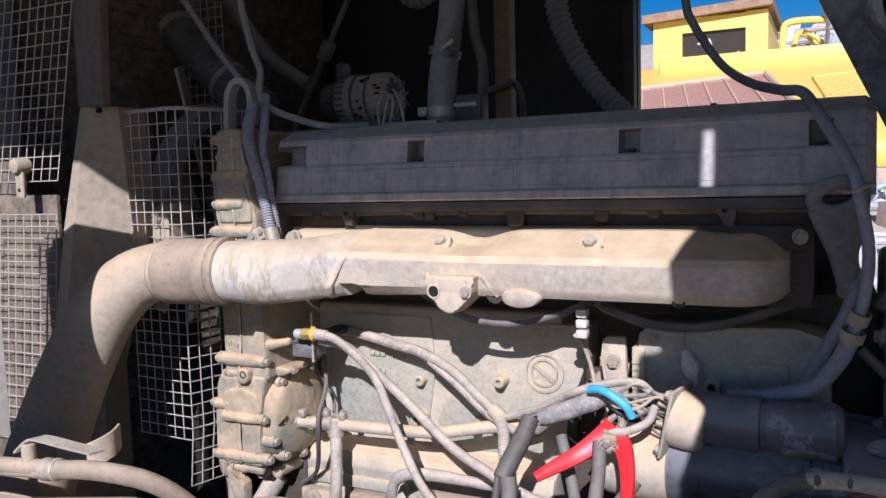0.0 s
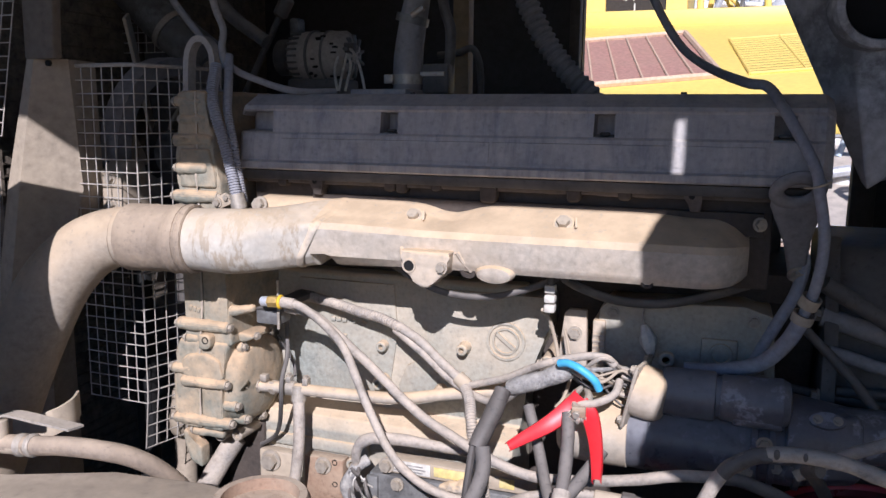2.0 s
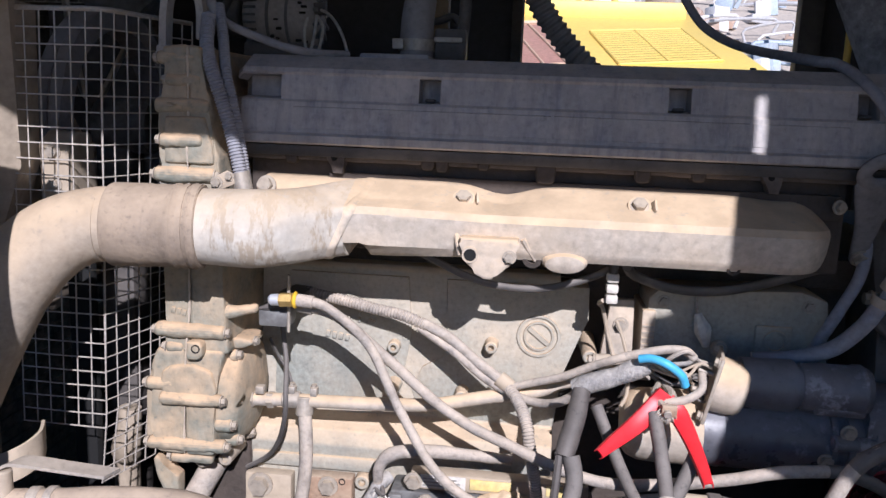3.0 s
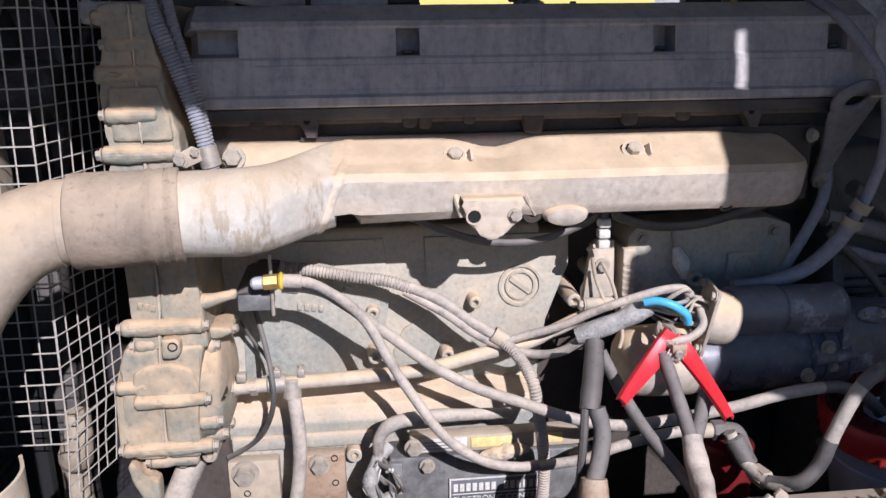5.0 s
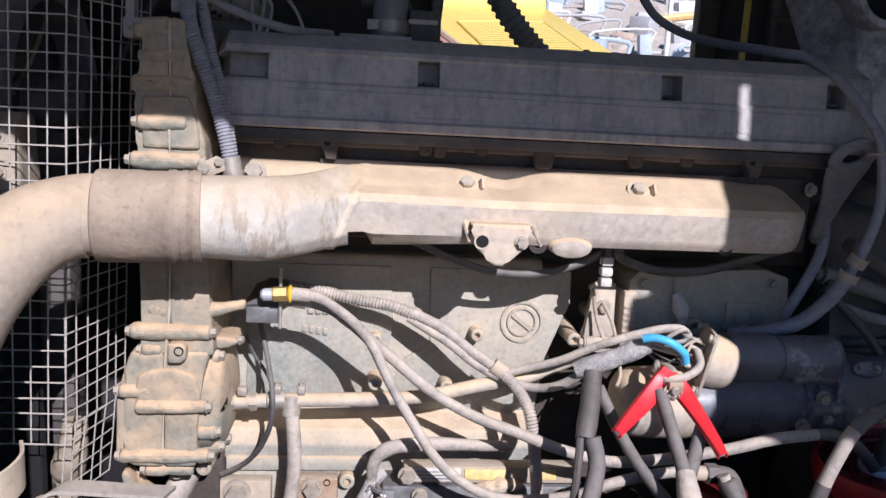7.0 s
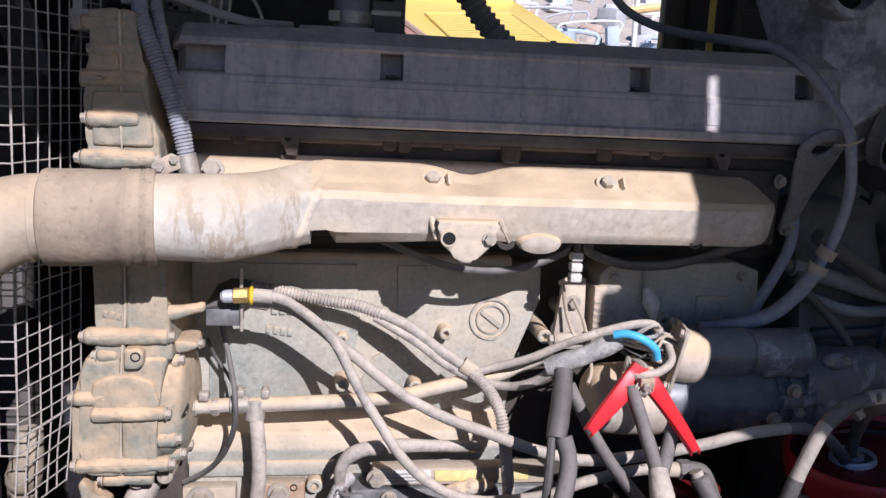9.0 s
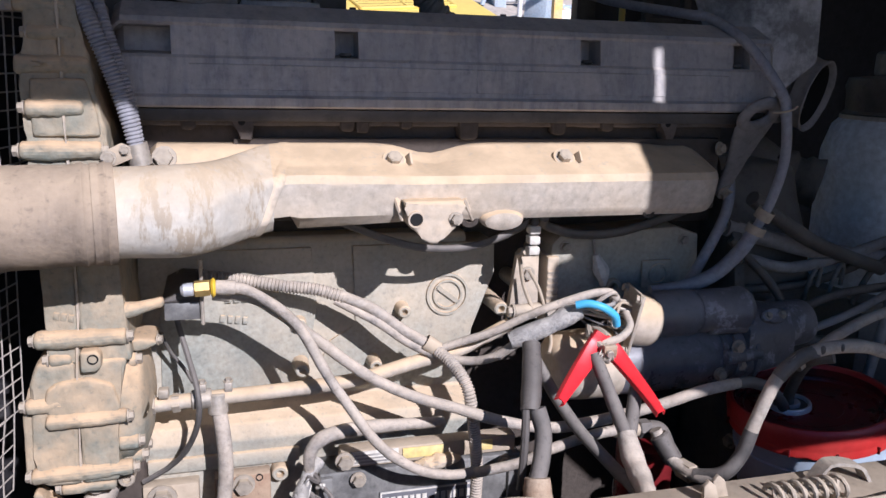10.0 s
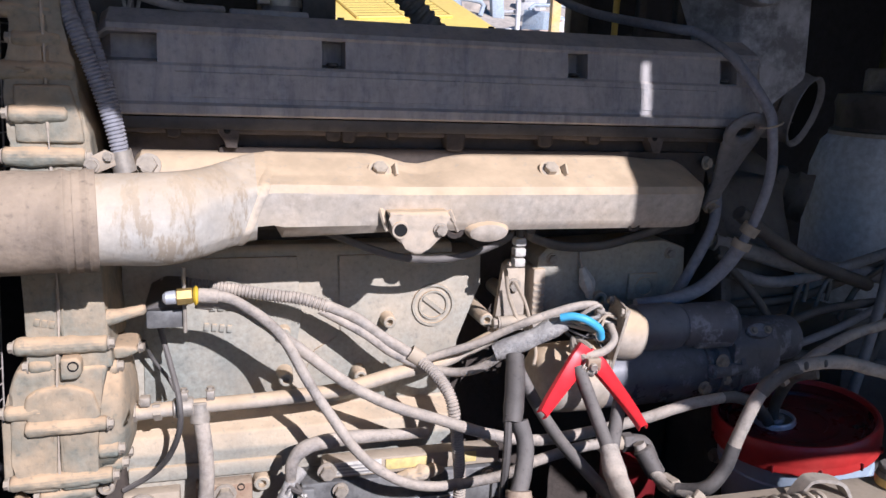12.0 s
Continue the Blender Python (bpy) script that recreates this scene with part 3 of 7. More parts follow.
bm = bmesh.new()
st = [(-0.402, section(-0.402, True)), (-0.380, section(-0.380, True)), (-0.366, section(-0.366))] + [(-0.34 + 0.02 * i, section(-0.34 + 0.02 * i)) for i in range(31)]
end = section(0.27)
for x, dy, k in ((0.276, 0.003, 0.985), (0.291, 0.011, 0.96), (0.303, 0.023, 0.92), (0.315, 0.042, 0.84), (0.325, 0.062, 0.70)):
    st.append((x, [(min(1.498, y + dy) if y < 1.49 else y, 1.667 + (z - 1.667) * k) for y, z in end]))
loft(bm, st)
part("runner", bm, M_ALU, man, smooth=28)
bm = bmesh.new()
prof = [(1.500, 1.655), (1.462, 1.660), (1.444, 1.672), (1.440, 1.690), (1.446, 1.708), (1.462, 1.718), (1.500, 1.722)]
small = [(1.500 - (1.500 - y) * 0.75, 1.69 + (z - 1.69) * 0.72) for y, z in prof]
loft(bm, [(-0.562, small), (-0.553, prof), (-0.46, prof), (-0.37, prof)])
part("runner_end", bm, M_ALU, man, smooth=40)
bm = loft(bmesh.new(), [(-0.60 + 0.011 * i, section(-0.60 + 0.011 * i)) for i in range(19)])
part("inlet_neck", bm, M_BARE, man, "worn bright aluminium neck with bare patches", smooth=50)
# cast lip that runs aslant round the neck
loop = [(x0, y0, z0) for y0, z0 in section(-0.412) for x0 in (-0.405 + 0.42 * (z0 - 1.66),)]
bm = bmesh.new()
NL = len(loop)
ringsv = []
for k, (x0, y0, z0) in enumerate(loop):
    yq, zq = section(x0)[k]
    out = Vector((0, yq - 1.40, zq - 1.664)).normalized()
    g = 0.0022 * (1 + 0.5 * noise.noise(Vector((x0, yq, zq)) * 60))
    c = Vector((x0, yq, zq))
    ringsv.append([bm.verts.new(c + out * a + Vector((b, 0, 0))) for a, b in ((-0.003, -0.010), (g * 0.6, -0.006), (g, 0.0), (g * 0.5, 0.007), (-0.003, 0.011))])
for k in range(NL):
    A, B = ringsv[k], ringsv[(k + 1) % NL]
    for q in range(4):
        bm.faces.new((A[q], A[q + 1], B[q + 1], B[q]))
part("cast_lip", bm, M_ALU, man, smooth=60)
# mounting flange behind, its shade put into the colour, with bumps round its studs
bm = bmesh.new()
box(bm, (-0.45, 1.476, 1.690), (0.345, 1.500, 1.728), 0.003)
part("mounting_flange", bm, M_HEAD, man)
bolt((-0.541, 1.441, 1.705), (-0.1, -1, 0.25), 1.35, man)
bolt((0.338, 1.468, 1.712), (0.4, -1, 0.1), 0.95, man)
for x, y, z in ((-0.226, 1.4375, 1.6965), (0.039, 1.433, 1.6985)):
    way = Vector((0, -0.72, 0.69)).normalized()
    bm = bmesh.new()
    o = Vector((x, y, z))
    rings(bm, [o - way * 0.014, o + way * 0.008, o + way * 0.008, o + way * 0.004], [0.019, 0.0175, 0.0145, 0.0145], [way] * 4, 20, cap=True)
    part("spot_face", bm, M_ALU, man)
    bolt(o + way * 0.005, way, 1.2, man)
    bm = bmesh.new()
    box(bm, (-0.0018, -0.018, -0.004), (0.0018, 0.018, 0.013), 0.0006, Matrix.Translation(o + Vector((0.0195, -0.003, -0.003))) @ pose(0, 0, 0, -26, 0, 12))
    part("lock_tab", bm, M_ALU, man)
bm = bmesh.new()
prism(bm, [(-0.226, 1.652), (-0.221, 1.643), (-0.219, 1.623), (-0.211, 1.610), (-0.197, 1.602), (-0.190, 1.590), (-0.174, 1.589), (-0.170, 1.600), (-0.149, 1.610), (-0.141, 1.627), (-0.139, 1.645), (-0.136, 1.652)], 1.366, 1.43, "y", 0.004)
brk = part("lifting_bracket", weathered(bm, 0.010, 0.0009, 60), M_ALU, man, smooth=50)
bm = rings(bmesh.new(), [(-0.208, 1.3665, 1.626), (-0.208, 1.3635, 1.626), (-0.208, 1.3635, 1.626), (-0.208, 1.3665, 1.626)], [0.0125, 0.012, 0.0095, 0.009], [(0, -1, 0)] * 4, 18, cap=False)
part("hole_rim", bm, M_ALU, brk)
bm = rod(bmesh.new(), (-0.208, 1.3672, 1.626), (-0.208, 1.3652, 1.626), 0.0092, 18)
part("bolt_hole", bm, M_VOID, brk)
bolt((-0.150, 1.366, 1.626), (0, -1, 0), 0.85, brk)
for a, b in (((-0.232, 1.395, 1.655), (-0.224, 1.380, 1.622)), ((-0.132, 1.392, 1.650), (-0.112, 1.408, 1.615))):
    part("web", tube(bmesh.new(), [a, ((a[0] + b[0]) / 2, (a[1] + b[1]) / 2 - 0.002, (a[2] + b[2]) / 2), b], [0.005, 0.0045, 0.003], 8), M_ALU, man)
bm = rings(bmesh.new(), [(-0.068, 1.435, 1.624), (-0.068, 1.400, 1.616), (-0.068, 1.391, 1.614), (-0.068, 1.389, 1.613)], [0.036, 0.034, 0.029, 0.018], [(0, -1, -0.25)] * 4, 24, squash=0.48)
part("drain_boss", bm, M_ALU, man)
bm = rings(bmesh.new(), [(-0.116, 1.43, 1.622), (-0.116, 1.404, 1.618), (-0.116, 1.404, 1.618), (-0.116, 1.41, 1.618)], [0.016, 0.015, 0.008, 0.007], [(0, -1, -0.2)] * 4, 20)
part("port_boss", bm, M_HEAD, man)
bm = rings(bmesh.new(), [(0.178, 1.43, 1.624), (0.178, 1.402, 1.620), (0.178, 1.402, 1.620), (0.178, 1.408, 1.620)], [0.011, 0.010, 0.006, 0.005], [(0, -1, -0.2)] * 4, 20)
part("port_boss", bm, M_HEAD, man)

sl = thing("hose_coupling", (-0.655, 1.30, 1.60), "dusty brown rubber sleeve clamped round the intake pipe", "coupling")
bm = bmesh.new()
AX = Vector((1, 0.14, 0)).normalized()
S0 = Vector((-0.722, 1.294, 1.655))
prof = [(0, 0.0535), (0.002, 0.0585), (0.006, 0.0605), (0.03, 0.0603), (0.055, 0.0608), (0.06, 0.0596), (0.09, 0.0600), (0.094, 0.0618), (0.098, 0.0622), (0.101, 0.0598), (0.108, 0.0590), (0.114, 0.0596), (0.118, 0.0612), (0.122, 0.0628), (0.126, 0.0606), (0.129, 0.0612), (0.132, 0.0590), (0.132, 0.054)]
rings(bm, [S0 + AX * s for s, r in prof], [r for s, r in prof], [AX] * len(prof), 36)
part("sleeve", bm, M_SLEEVE, sl)
for s in (0.107, 0.123):
    bm = band(S0 + AX * s, S0 + AX * (s + 0.008), 0.0603, 0.0014)
    part("clamp_band", bm, M_SLEEVE, sl)
bm = box(bmesh.new(), (-0.006, -0.004, -0.010), (0.008, 0.004, 0.010), 0.001, Matrix.Translation(S0 + AX * 0.126 + Vector((0, 0.045, -0.045))))
part("clamp_screw", bm, M_STEEL, sl)

pipe = thing("intake_pipe", (-0.86, 1.25, 0.9), "dusty steel elbow of the engine's intake pipe", "pipe")
bm = bmesh.new()
tube(bm, [(-0.70, 1.297, 1.655), (-0.745, 1.288, 1.654), (-0.800, 1.272, 1.630), (-0.850, 1.250, 1.575), (-0.890, 1.232, 1.50), (-0.930, 1.215, 1.41), (-0.985, 1.20, 1.28), (-1.055, 1.18, 1.08), (-1.10, 1.17, 0.90)], [0.053, 0.053, 0.057, 0.061, 0.064, 0.067, 0.072, 0.076, 0.078], 40, 5)
elbow = part("elbow", bm, M_PIPE, pipe)
bm = rings(bmesh.new(), [(-0.735, 1.290, 1.654), (-0.730, 1.291, 1.6545)], [0.0542, 0.0542], [(1, 0.15, 0)] * 2, 36)
part("weld_bead", bm, M_PIPE, elbow)

gear = thing("gear_case", (-0.655, 1.45, 0.66), "two-piece green gear case caked with tan dust", "gear case")
# tall upper casting, split along the gasket
UP_L = [(-0.704, 1.43), (-0.700, 1.53), (-0.699, 1.70), (-0.703, 1.712), (-0.703, 1.728), (-0.698, 1.745), (-0.699, 1.80), (-0.705, 1.814), (-0.705, 1.835), (-0.690, 1.850), (-0.686, 1.885), (-0.698, 1.892), (-0.696, 1.914), (-0.6555, 1.918), (-0.6605, 1.43)]
UP_R = [(-0.6595, 1.43), (-0.6545, 1.918), (-0.634, 1.914), (-0.632, 1.86), (-0.622, 1.84), (-0.619, 1.80), (-0.608, 1.75), (-0.606, 1.70), (-0.603, 1.53), (-0.596, 1.43)]
for nm, poly in (("front_half", UP_L), ("rear_half", UP_R)):
    bm = weathered(prism(bmesh.new(), poly, 1.410, 1.74, "y", 0.005), 0.013, 0.0014, 45, 1.0)
    part(nm, bm, M_GEAR, gear, smooth=60)
bm = weathered(prism(bmesh.new(), [(-0.694, 1.737), (-0.692, 1.809), (-0.628, 1.809), (-0.616, 1.765), (-0.614, 1.737)], 1.404, 1.43, "y", 0.004), 0.013, 0.001, 45, 4.0)
part("raised_band", bm, M_GEAR, gear, smooth=60)
# squat lower casting with a flat face
LOW_L = [(-0.716, 1.436), (-0.727, 1.404), (-0.730, 1.30), (-0.728, 1.262), (-0.716, 1.253), (-0.6725, 1.251), (-0.6680, 1.436)]
LOW_R = [(-0.6670, 1.436), (-0.6715, 1.251), (-0.622, 1.252), (-0.620, 1.325), (-0.612, 1.395), (-0.602, 1.436)]
for nm, poly in (("front_half", LOW_L), ("rear_half", LOW_R)):
    bm = weathered(prism(bmesh.new(), poly, 1.407, 1.70, "y", 0.006), 0.013, 0.0014, 42, 2.0)
    part(nm, bm, M_GEAR, gear, smooth=60)
bm = weathered(prism(bmesh.new(), [(-0.744, 1.264), (-0.741, 1.36), (-0.731, 1.398), (-0.724, 1.398), (-0.7325, 1.36), (-0.7325, 1.264)], 1.418, 1.62, "y", 0.003), 0.013, 0.001, 42, 3.0)
part("cover_rim", bm, M_GEAR, gear, smooth=60)
bm = weathered(prism(bmesh.new(), [(-0.712, 1.37), (-0.706, 1.398), (-0.690, 1.408), (-0.652, 1.412), (-0.622, 1.400), (-0.614, 1.365), (-0.622, 1.352), (-0.700, 1.352)], 1.401, 1.43, "y", 0.005), 0.012, 0.0012, 42, 6.0)
part("dust_cake", bm, M_GEAR, gear, smooth=60)
bm = bmesh.new()
tube(bm, [(-0.6545, 1.410, 1.915), (-0.655, 1.409, 1.80), (-0.6555, 1.403, 1.76), (-0.6560, 1.409, 1.70), (-0.658, 1.409, 1.60), (-0.6595, 1.409, 1.50), (-0.664, 1.407, 1.45), (-0.667, 1.405, 1.40), (-0.669, 1.405, 1.34), (-0.671, 1.406, 1.30), (-0.672, 1.407, 1.256)], 0.0016, 6, 6, 0.9)
part("gasket_seam", bm, M_ALU, gear)
BOSSES = [  # z, y, x from, x to, radius, head on the left, head on the right
    (1.897, 1.414, -0.704, -0.640, 0.0105, 1, 0), (1.864, 1.412, -0.690, -0.634, 0.0110, 1, 0), (1.826, 1.410, -0.707, -0.622, 0.0120, 0, 0), (1.773, 1.404, -0.699, -0.632, 0.0115, 1, 0),
    (1.719, 1.406, -0.710, -0.614, 0.0125, 1, 1), (1.467, 1.405, -0.714, -0.600, 0.0125, 1, 1), (1.437, 1.410, -0.700, -0.672, 0.0095, 1, 0),
    (1.374, 1.406, -0.733, -0.676, 0.0115, 1, 0), (1.352, 1.399, -0.708, -0.606, 0.0110, 0, 1), (1.270, 1.406, -0.734, -0.603, 0.0115, 1, 1),
    (1.241, 1.420, -0.701, -0.630, 0.0100, 1, 0)]
for z, y, a, b, r, hl, hr in BOSSES:
    y += 0.004
    bm = rings(bmesh.new(), [(a, y, z), (a + 0.003, y, z), (a * 0.6 + b * 0.4, y + 0.001, z), (b - 0.003, y + 0.002, z), (b, y + 0.002, z)], [r - 0.003, r, r * 1.05, r * 0.94, r - 0.004], [(1, 0, 0)] * 5, 18)
    weathered(bm, 0.008, 0.0022, 48, z)
    boss = part("bolt_boss", bm, M_GEAR, gear, smooth=60)
    if hl:
        bolt((a, y, z), (-1, 0, 0), 0.82, boss)
    if hr:
        bolt((b, y, z), (1, 0, 0), 0.82, boss)
bm = bmesh.new()
prism(bm, [(-0.659, 1.423), (-0.659, 1.453), (-0.638, 1.454), (-0.633, 1.446), (-0.633, 1.430), (-0.640, 1.423)], 1.392, 1.415, "y", 0.003)
lug = part("square_lug", weathered(bm, 0.008, 0.0008, 60), M_GEAR, gear, smooth=60)
bm = rings(bmesh.new(), [(-0.643, 1.393, 1.442), (-0.643, 1.3905, 1.442), (-0.643, 1.3905, 1.442), (-0.643, 1.394, 1.442)], [0.0075, 0.007, 0.0055, 0.005], [(0, -1, 0)] * 4, 14)
part("lug_hole", bm, M_VOID, lug)
# domed rear cover, with a rim and bolts
bm = bmesh.new()
rings(bm, [(-0.622, 1.500, 1.345), (-0.606, 1.500, 1.345), (-0.600, 1.500, 1.345), (-0.590, 1.502, 1.345), (-0.582, 1.504, 1.345), (-0.577, 1.505, 1.345)], [0.097, 0.096, 0.089, 0.084, 0.062, 0.030], [(1, 0, 0)] * 6, 36)
for v in bm.verts:
    v.co.y = max(v.co.y, 1.414)
part("rear_cover", weathered(bm, 0.014, 0.0012, 40, 5.0), M_GEAR, gear, smooth=60)
for a, k in ((62, 0.092), (95, 0.092), (125, 0.090), (205, 0.094), (238, 0.092), (275, 0.090)):
    a = math.radians(a)
    o = Vector((-0.601, 1.500 - k * abs(math.cos(a)) if 90 < math.degrees(a) < 270 else 1.500 + k * math.cos(a), 1.345 + k * math.sin(a)))
    o.y = max(o.y, 1.420)
    ear = part("bolt_ear", weathered(rod(bmesh.new(), o - Vector((0.020, 0, 0)), o + Vector((0.006, 0, 0)), 0.0125, 14, 0.0115, 0.002), 0.010, 0.0008, 60), M_GEAR, gear, smooth=60)
    bolt(o + Vector((0.006, 0, 0)), (1, 0, 0), 0.85, ear)
bm = rings(bmesh.new(), [(-0.606, 1.424, 1.498), (-0.585, 1.426, 1.500), (-0.563, 1.428, 1.505), (-0.556, 1.429, 1.507), (-0.552, 1.429, 1.508)], [0.0125, 0.0095, 0.0075, 0.0085, 0.005], [(1, 0.05, 0.2)] * 5, 12)
part("dowel_pin", weathered(bm, 0.008, 0.0008, 60), M_GEAR, gear, smooth=60)
bm = weathered(prism(bmesh.new(), [(-0.598, 1.432), (-0.600, 1.450), (-0.586, 1.452), (-0.568, 1.449), (-0.564, 1.441), (-0.580, 1.434)], 1.436, 1.50, "y", 0.004), 0.010, 0.0012, 60)
clip = part("clip_lug", bm, M_GEAR, gear, smooth=60)
bolt((-0.565, 1.45, 1.444), (1, -0.2, 0), 0.7, clip)
# drain neck and plugs under the case
bm = prism(bmesh.new(), [(-0.688, 0.662), (-0.690, 1.10), (-0.680, 1.235), (-0.640, 1.245), (-0.600, 1.250), (-0.590, 0.662)], 1.52, 1.70, "y", 0.01)
# foot coloured dark to pass for the shaded void under the case
part("foot", weathered(bm, 0.03, 0.002, 25), M_HEAD, gear, smooth=60)
for x, z, r in ((-0.662, 1.222, 0.013), (-0.620, 1.228, 0.012)):
    bm = rings(bmesh.new(), [(x, 1.54, z), (x, 1.452, z), (x, 1.450, z), (x, 1.450, z), (x, 1.456, z)], [r * 1.1, r, r * 0.85, r * 0.5, r * 0.45], [(0, -1, 0)] * 5, 18)
    part("drain_plug", bm, M_BOLT, gear)
part("side_ear", weathered(prism(bmesh.new(), [(-0.745, 1.222), (-0.738, 1.232), (-0.722, 1.205), (-0.700, 1.195), (-0.700, 1.150), (-0.725, 1.160), (-0.738, 1.190)], 1.440, 1.47, "y", 0.004), 0.012, 0.001, 50), M_GEAR, gear, smooth=60)
# raised foundry mark
for k in range(3):
    part("raised_mark", box(bmesh.new(), (-0.0035, -0.002, -0.005), (0.0035, 0.002, 0.005), 0.001, pose(-0.686 + 0.009 * k, 1.4095, 1.500 - 0.002 * k, 0, 12, 0)), M_GEAR, gear)

# mounting plates low on the block
for nm, lo, hi, mat, bolts, holes, lab in (
        ("mounting_plate", (-0.606, 1.510, 1.080), (-0.521, 1.536, 1.178), M_PANEL, [(-0.577, 1.158, 1.9)], [(-0.577, 1.118)], "dusty steel mounting plate with one large bolt"),
        ("mounting_plate", (-0.497, 1.506, 1.080), (-0.409, 1.536, 1.183), M_RUST, [(-0.452, 1.168, 1.5)], [(-0.427, 1.177), (-0.427, 1.130)], "rust-brown steel mounting plate with bolt and holes")):
    t = thing(nm, ((lo[0] + hi[0]) / 2, lo[1], lo[2]), lab, "plate", "mounting plates on the block")
    part("plate", box(bmesh.new(), lo, hi, 0.003), mat, t)
    for x, z, s in bolts:
        bolt((x, lo[1], z), (0, -1, 0), s, t)
    for x, z in holes:
        bm = rings(bmesh.new(), [(x, lo[1] + 0.001, z), (x, lo[1] - 0.0012, z), (x, lo[1] - 0.0012, z), (x, lo[1] + 0.002, z)], [0.0062, 0.006, 0.0046, 0.004], [(0, -1, 0)] * 4, 12)
        part("hole", bm, M_VOID, t)


# lifting eyes
def forged_eye(name, origin, u, v, wide, high, bar, length, label, mat):
    """A rounded eye on a tapering arm, bolted at its foot."""
    o, v = Vector(origin), Vector(v).normalized()
    u = Vector(u)
    u = (u - v * u.dot(v)).normalized()
    n = u.cross(v)
    t = thing(name, o + v * length, label, "lifting eye", "lifting eyes of the engine")
    bm = bmesh.new()
    K, S = 36, 10
    loop = []
    for k in range(K):
        a = k * math.tau / K
        c = o + u * (math.cos(a) * wide) + v * (math.sin(a) * high)
        out = (u * math.cos(a) / wide + v * math.sin(a) / high).normalized()
        loop.append([bm.verts.new(c + out * (bar * math.cos(q * math.tau / S)) + n * (bar * 0.75 * math.sin(q * math.tau / S))) for q in range(S)])
    for k in range(K):
        for q in range(S):
            bm.faces.new((loop[k][q], loop[(k + 1) % K][q], loop[(k + 1) % K][(q + 1) % S], loop[k][(q + 1) % S]))
    part("eye", bm, mat, t)
    bm = bmesh.new()
    rows = []
    for f, w, h in ((0.013, wide + bar * 0.55, 0.003), (0.022, wide + bar * 0.8, 0.0065), (0.040, wide + bar * 0.5, 0.007), (0.065, wide * 0.98, 0.007), (0.100, wide * 0.70, 0.007), (0.140, 0.016, 0.007), (length, 0.013, 0.006)):
        rows.append([bm.verts.new(o + v * f + u * (w * math.copysign(abs(math.cos(q * math.tau / 16)) ** 0.5, math.cos(q * math.tau / 16))) + n * (h * math.sin(q * math.tau / 16))) for q in range(16)])
    for A, B in zip(rows, rows[1:]):
        for q in range(16):
            bm.faces.new((A[q], A[(q + 1) % 16], B[(q + 1) % 16], B[q]))
    bm.faces.new(rows[0]), bm.faces.new(rows[-1][::-1])
    part("arm", weathered(bm, 0.012, 0.0010, 50), mat, t, smooth=60)
    bolt(o + v * (length - 0.010) + n * (0.006 if n.y < 0 else -0.006), n if n.y < 0 else -n, 1.3, t)
    return t


forged_eye("lifting_eye", (0.386, 1.438, 1.770), (1, 0.1, 0.12), (0.09, 0.57, -0.82), 0.0305, 0.0240, 0.0110, 0.180, "grey steel lifting eye bolted at the engine end", M_RUBBER)
t = thing("lifting_eye", (-0.69, 1.49, 1.90), "dusty arched steel strap above the gear case", "lifting eye", "lifting eyes of the engine")
P = smooth_path([(-0.728, 1.490, 1.895), (-0.726, 1.490, 1.950), (-0.721, 1.490, 1.992), (-0.706, 1.490, 2.014), (-0.686, 1.490, 2.016), (-0.670, 1.490, 2.000), (-0.663, 1.488, 1.975), (-0.660, 1.480, 1.93)], 6)
T = tangents(P)
bm = bmesh.new()
rows = []
for p, tn in zip(P, T):
    out = tn.cross(Vector((0, 1, 0))).normalized()
    rows.append([bm.verts.new(p + out * a + Vector((0, b, 0))) for a, b in ((-0.006, -0.012), (0.006, -0.012), (0.006, 0.012), (-0.006, 0.012))])
for A, B in zip(rows, rows[1:]):
    for k in range(4):
        bm.faces.new((A[k], A[(k + 1) % 4], B[(k + 1) % 4], B[k]))
bm.faces.new(rows[0]), bm.faces.new(rows[-1][::-1])
bmesh.ops.bevel(bm, geom=[e for e in bm.edges if e.calc_face_angle(0) > 1.2], offset=0.002, segments=2, affect="EDGES", profile=0.5)
part("strap", bm, M_ALTER, t)
part("foot_plate", box(bmesh.new(), (-0.738, 1.476, 1.890), (-0.648, 1.512, 1.920), 0.004), M_ALTER, t)

# ---- starter, control box, hoses and cables in front of the block ----
st = thing("starter_motor", (0.26, 1.46, 1.25), "black scuffed starter motor beside the block", "starter motor")
bm = bmesh.new()
prof = [(0.150, 0.050), (0.152, 0.0565), (0.19, 0.058), (0.192, 0.0565), (0.30, 0.0575), (0.305, 0.055), (0.345, 0.052), (0.36, 0.048), (0.40, 0.050), (0.43, 0.046)]
rings(bm, [(x, 1.452, 1.352) for x, r in prof], [r for x, r in prof], [(1, 0, 0)] * len(prof), 36)
motor = part("motor", bm, M_STARTER, st)
prof = [(0.040, 0.022), (0.042, 0.040), (0.050, 0.050), (0.066, 0.0565), (0.100, 0.0590), (0.158, 0.0592), (0.160, 0.054)]
bm = rings(bmesh.new(), [(x, 1.452, 1.352) for x, r in prof], [r for x, r in prof], [(1, 0, 0)] * len(prof), 32)
part("end_bell", bm, M_ALU, motor, "pale dusty end bell of the motor")
bm = bmesh.new()
prof = [(0.208, 0.034), (0.211, 0.039), (0.284, 0.0400), (0.2895, 0.0385), (0.291, 0.033), (0.306, 0.033)]
rings(bm, [(x, 1.432, 1.439) for x, r in prof], [r for x, r in prof], [(1, 0, 0)] * len(prof), 32)
part("solenoid", bm, M_STARTER, st)
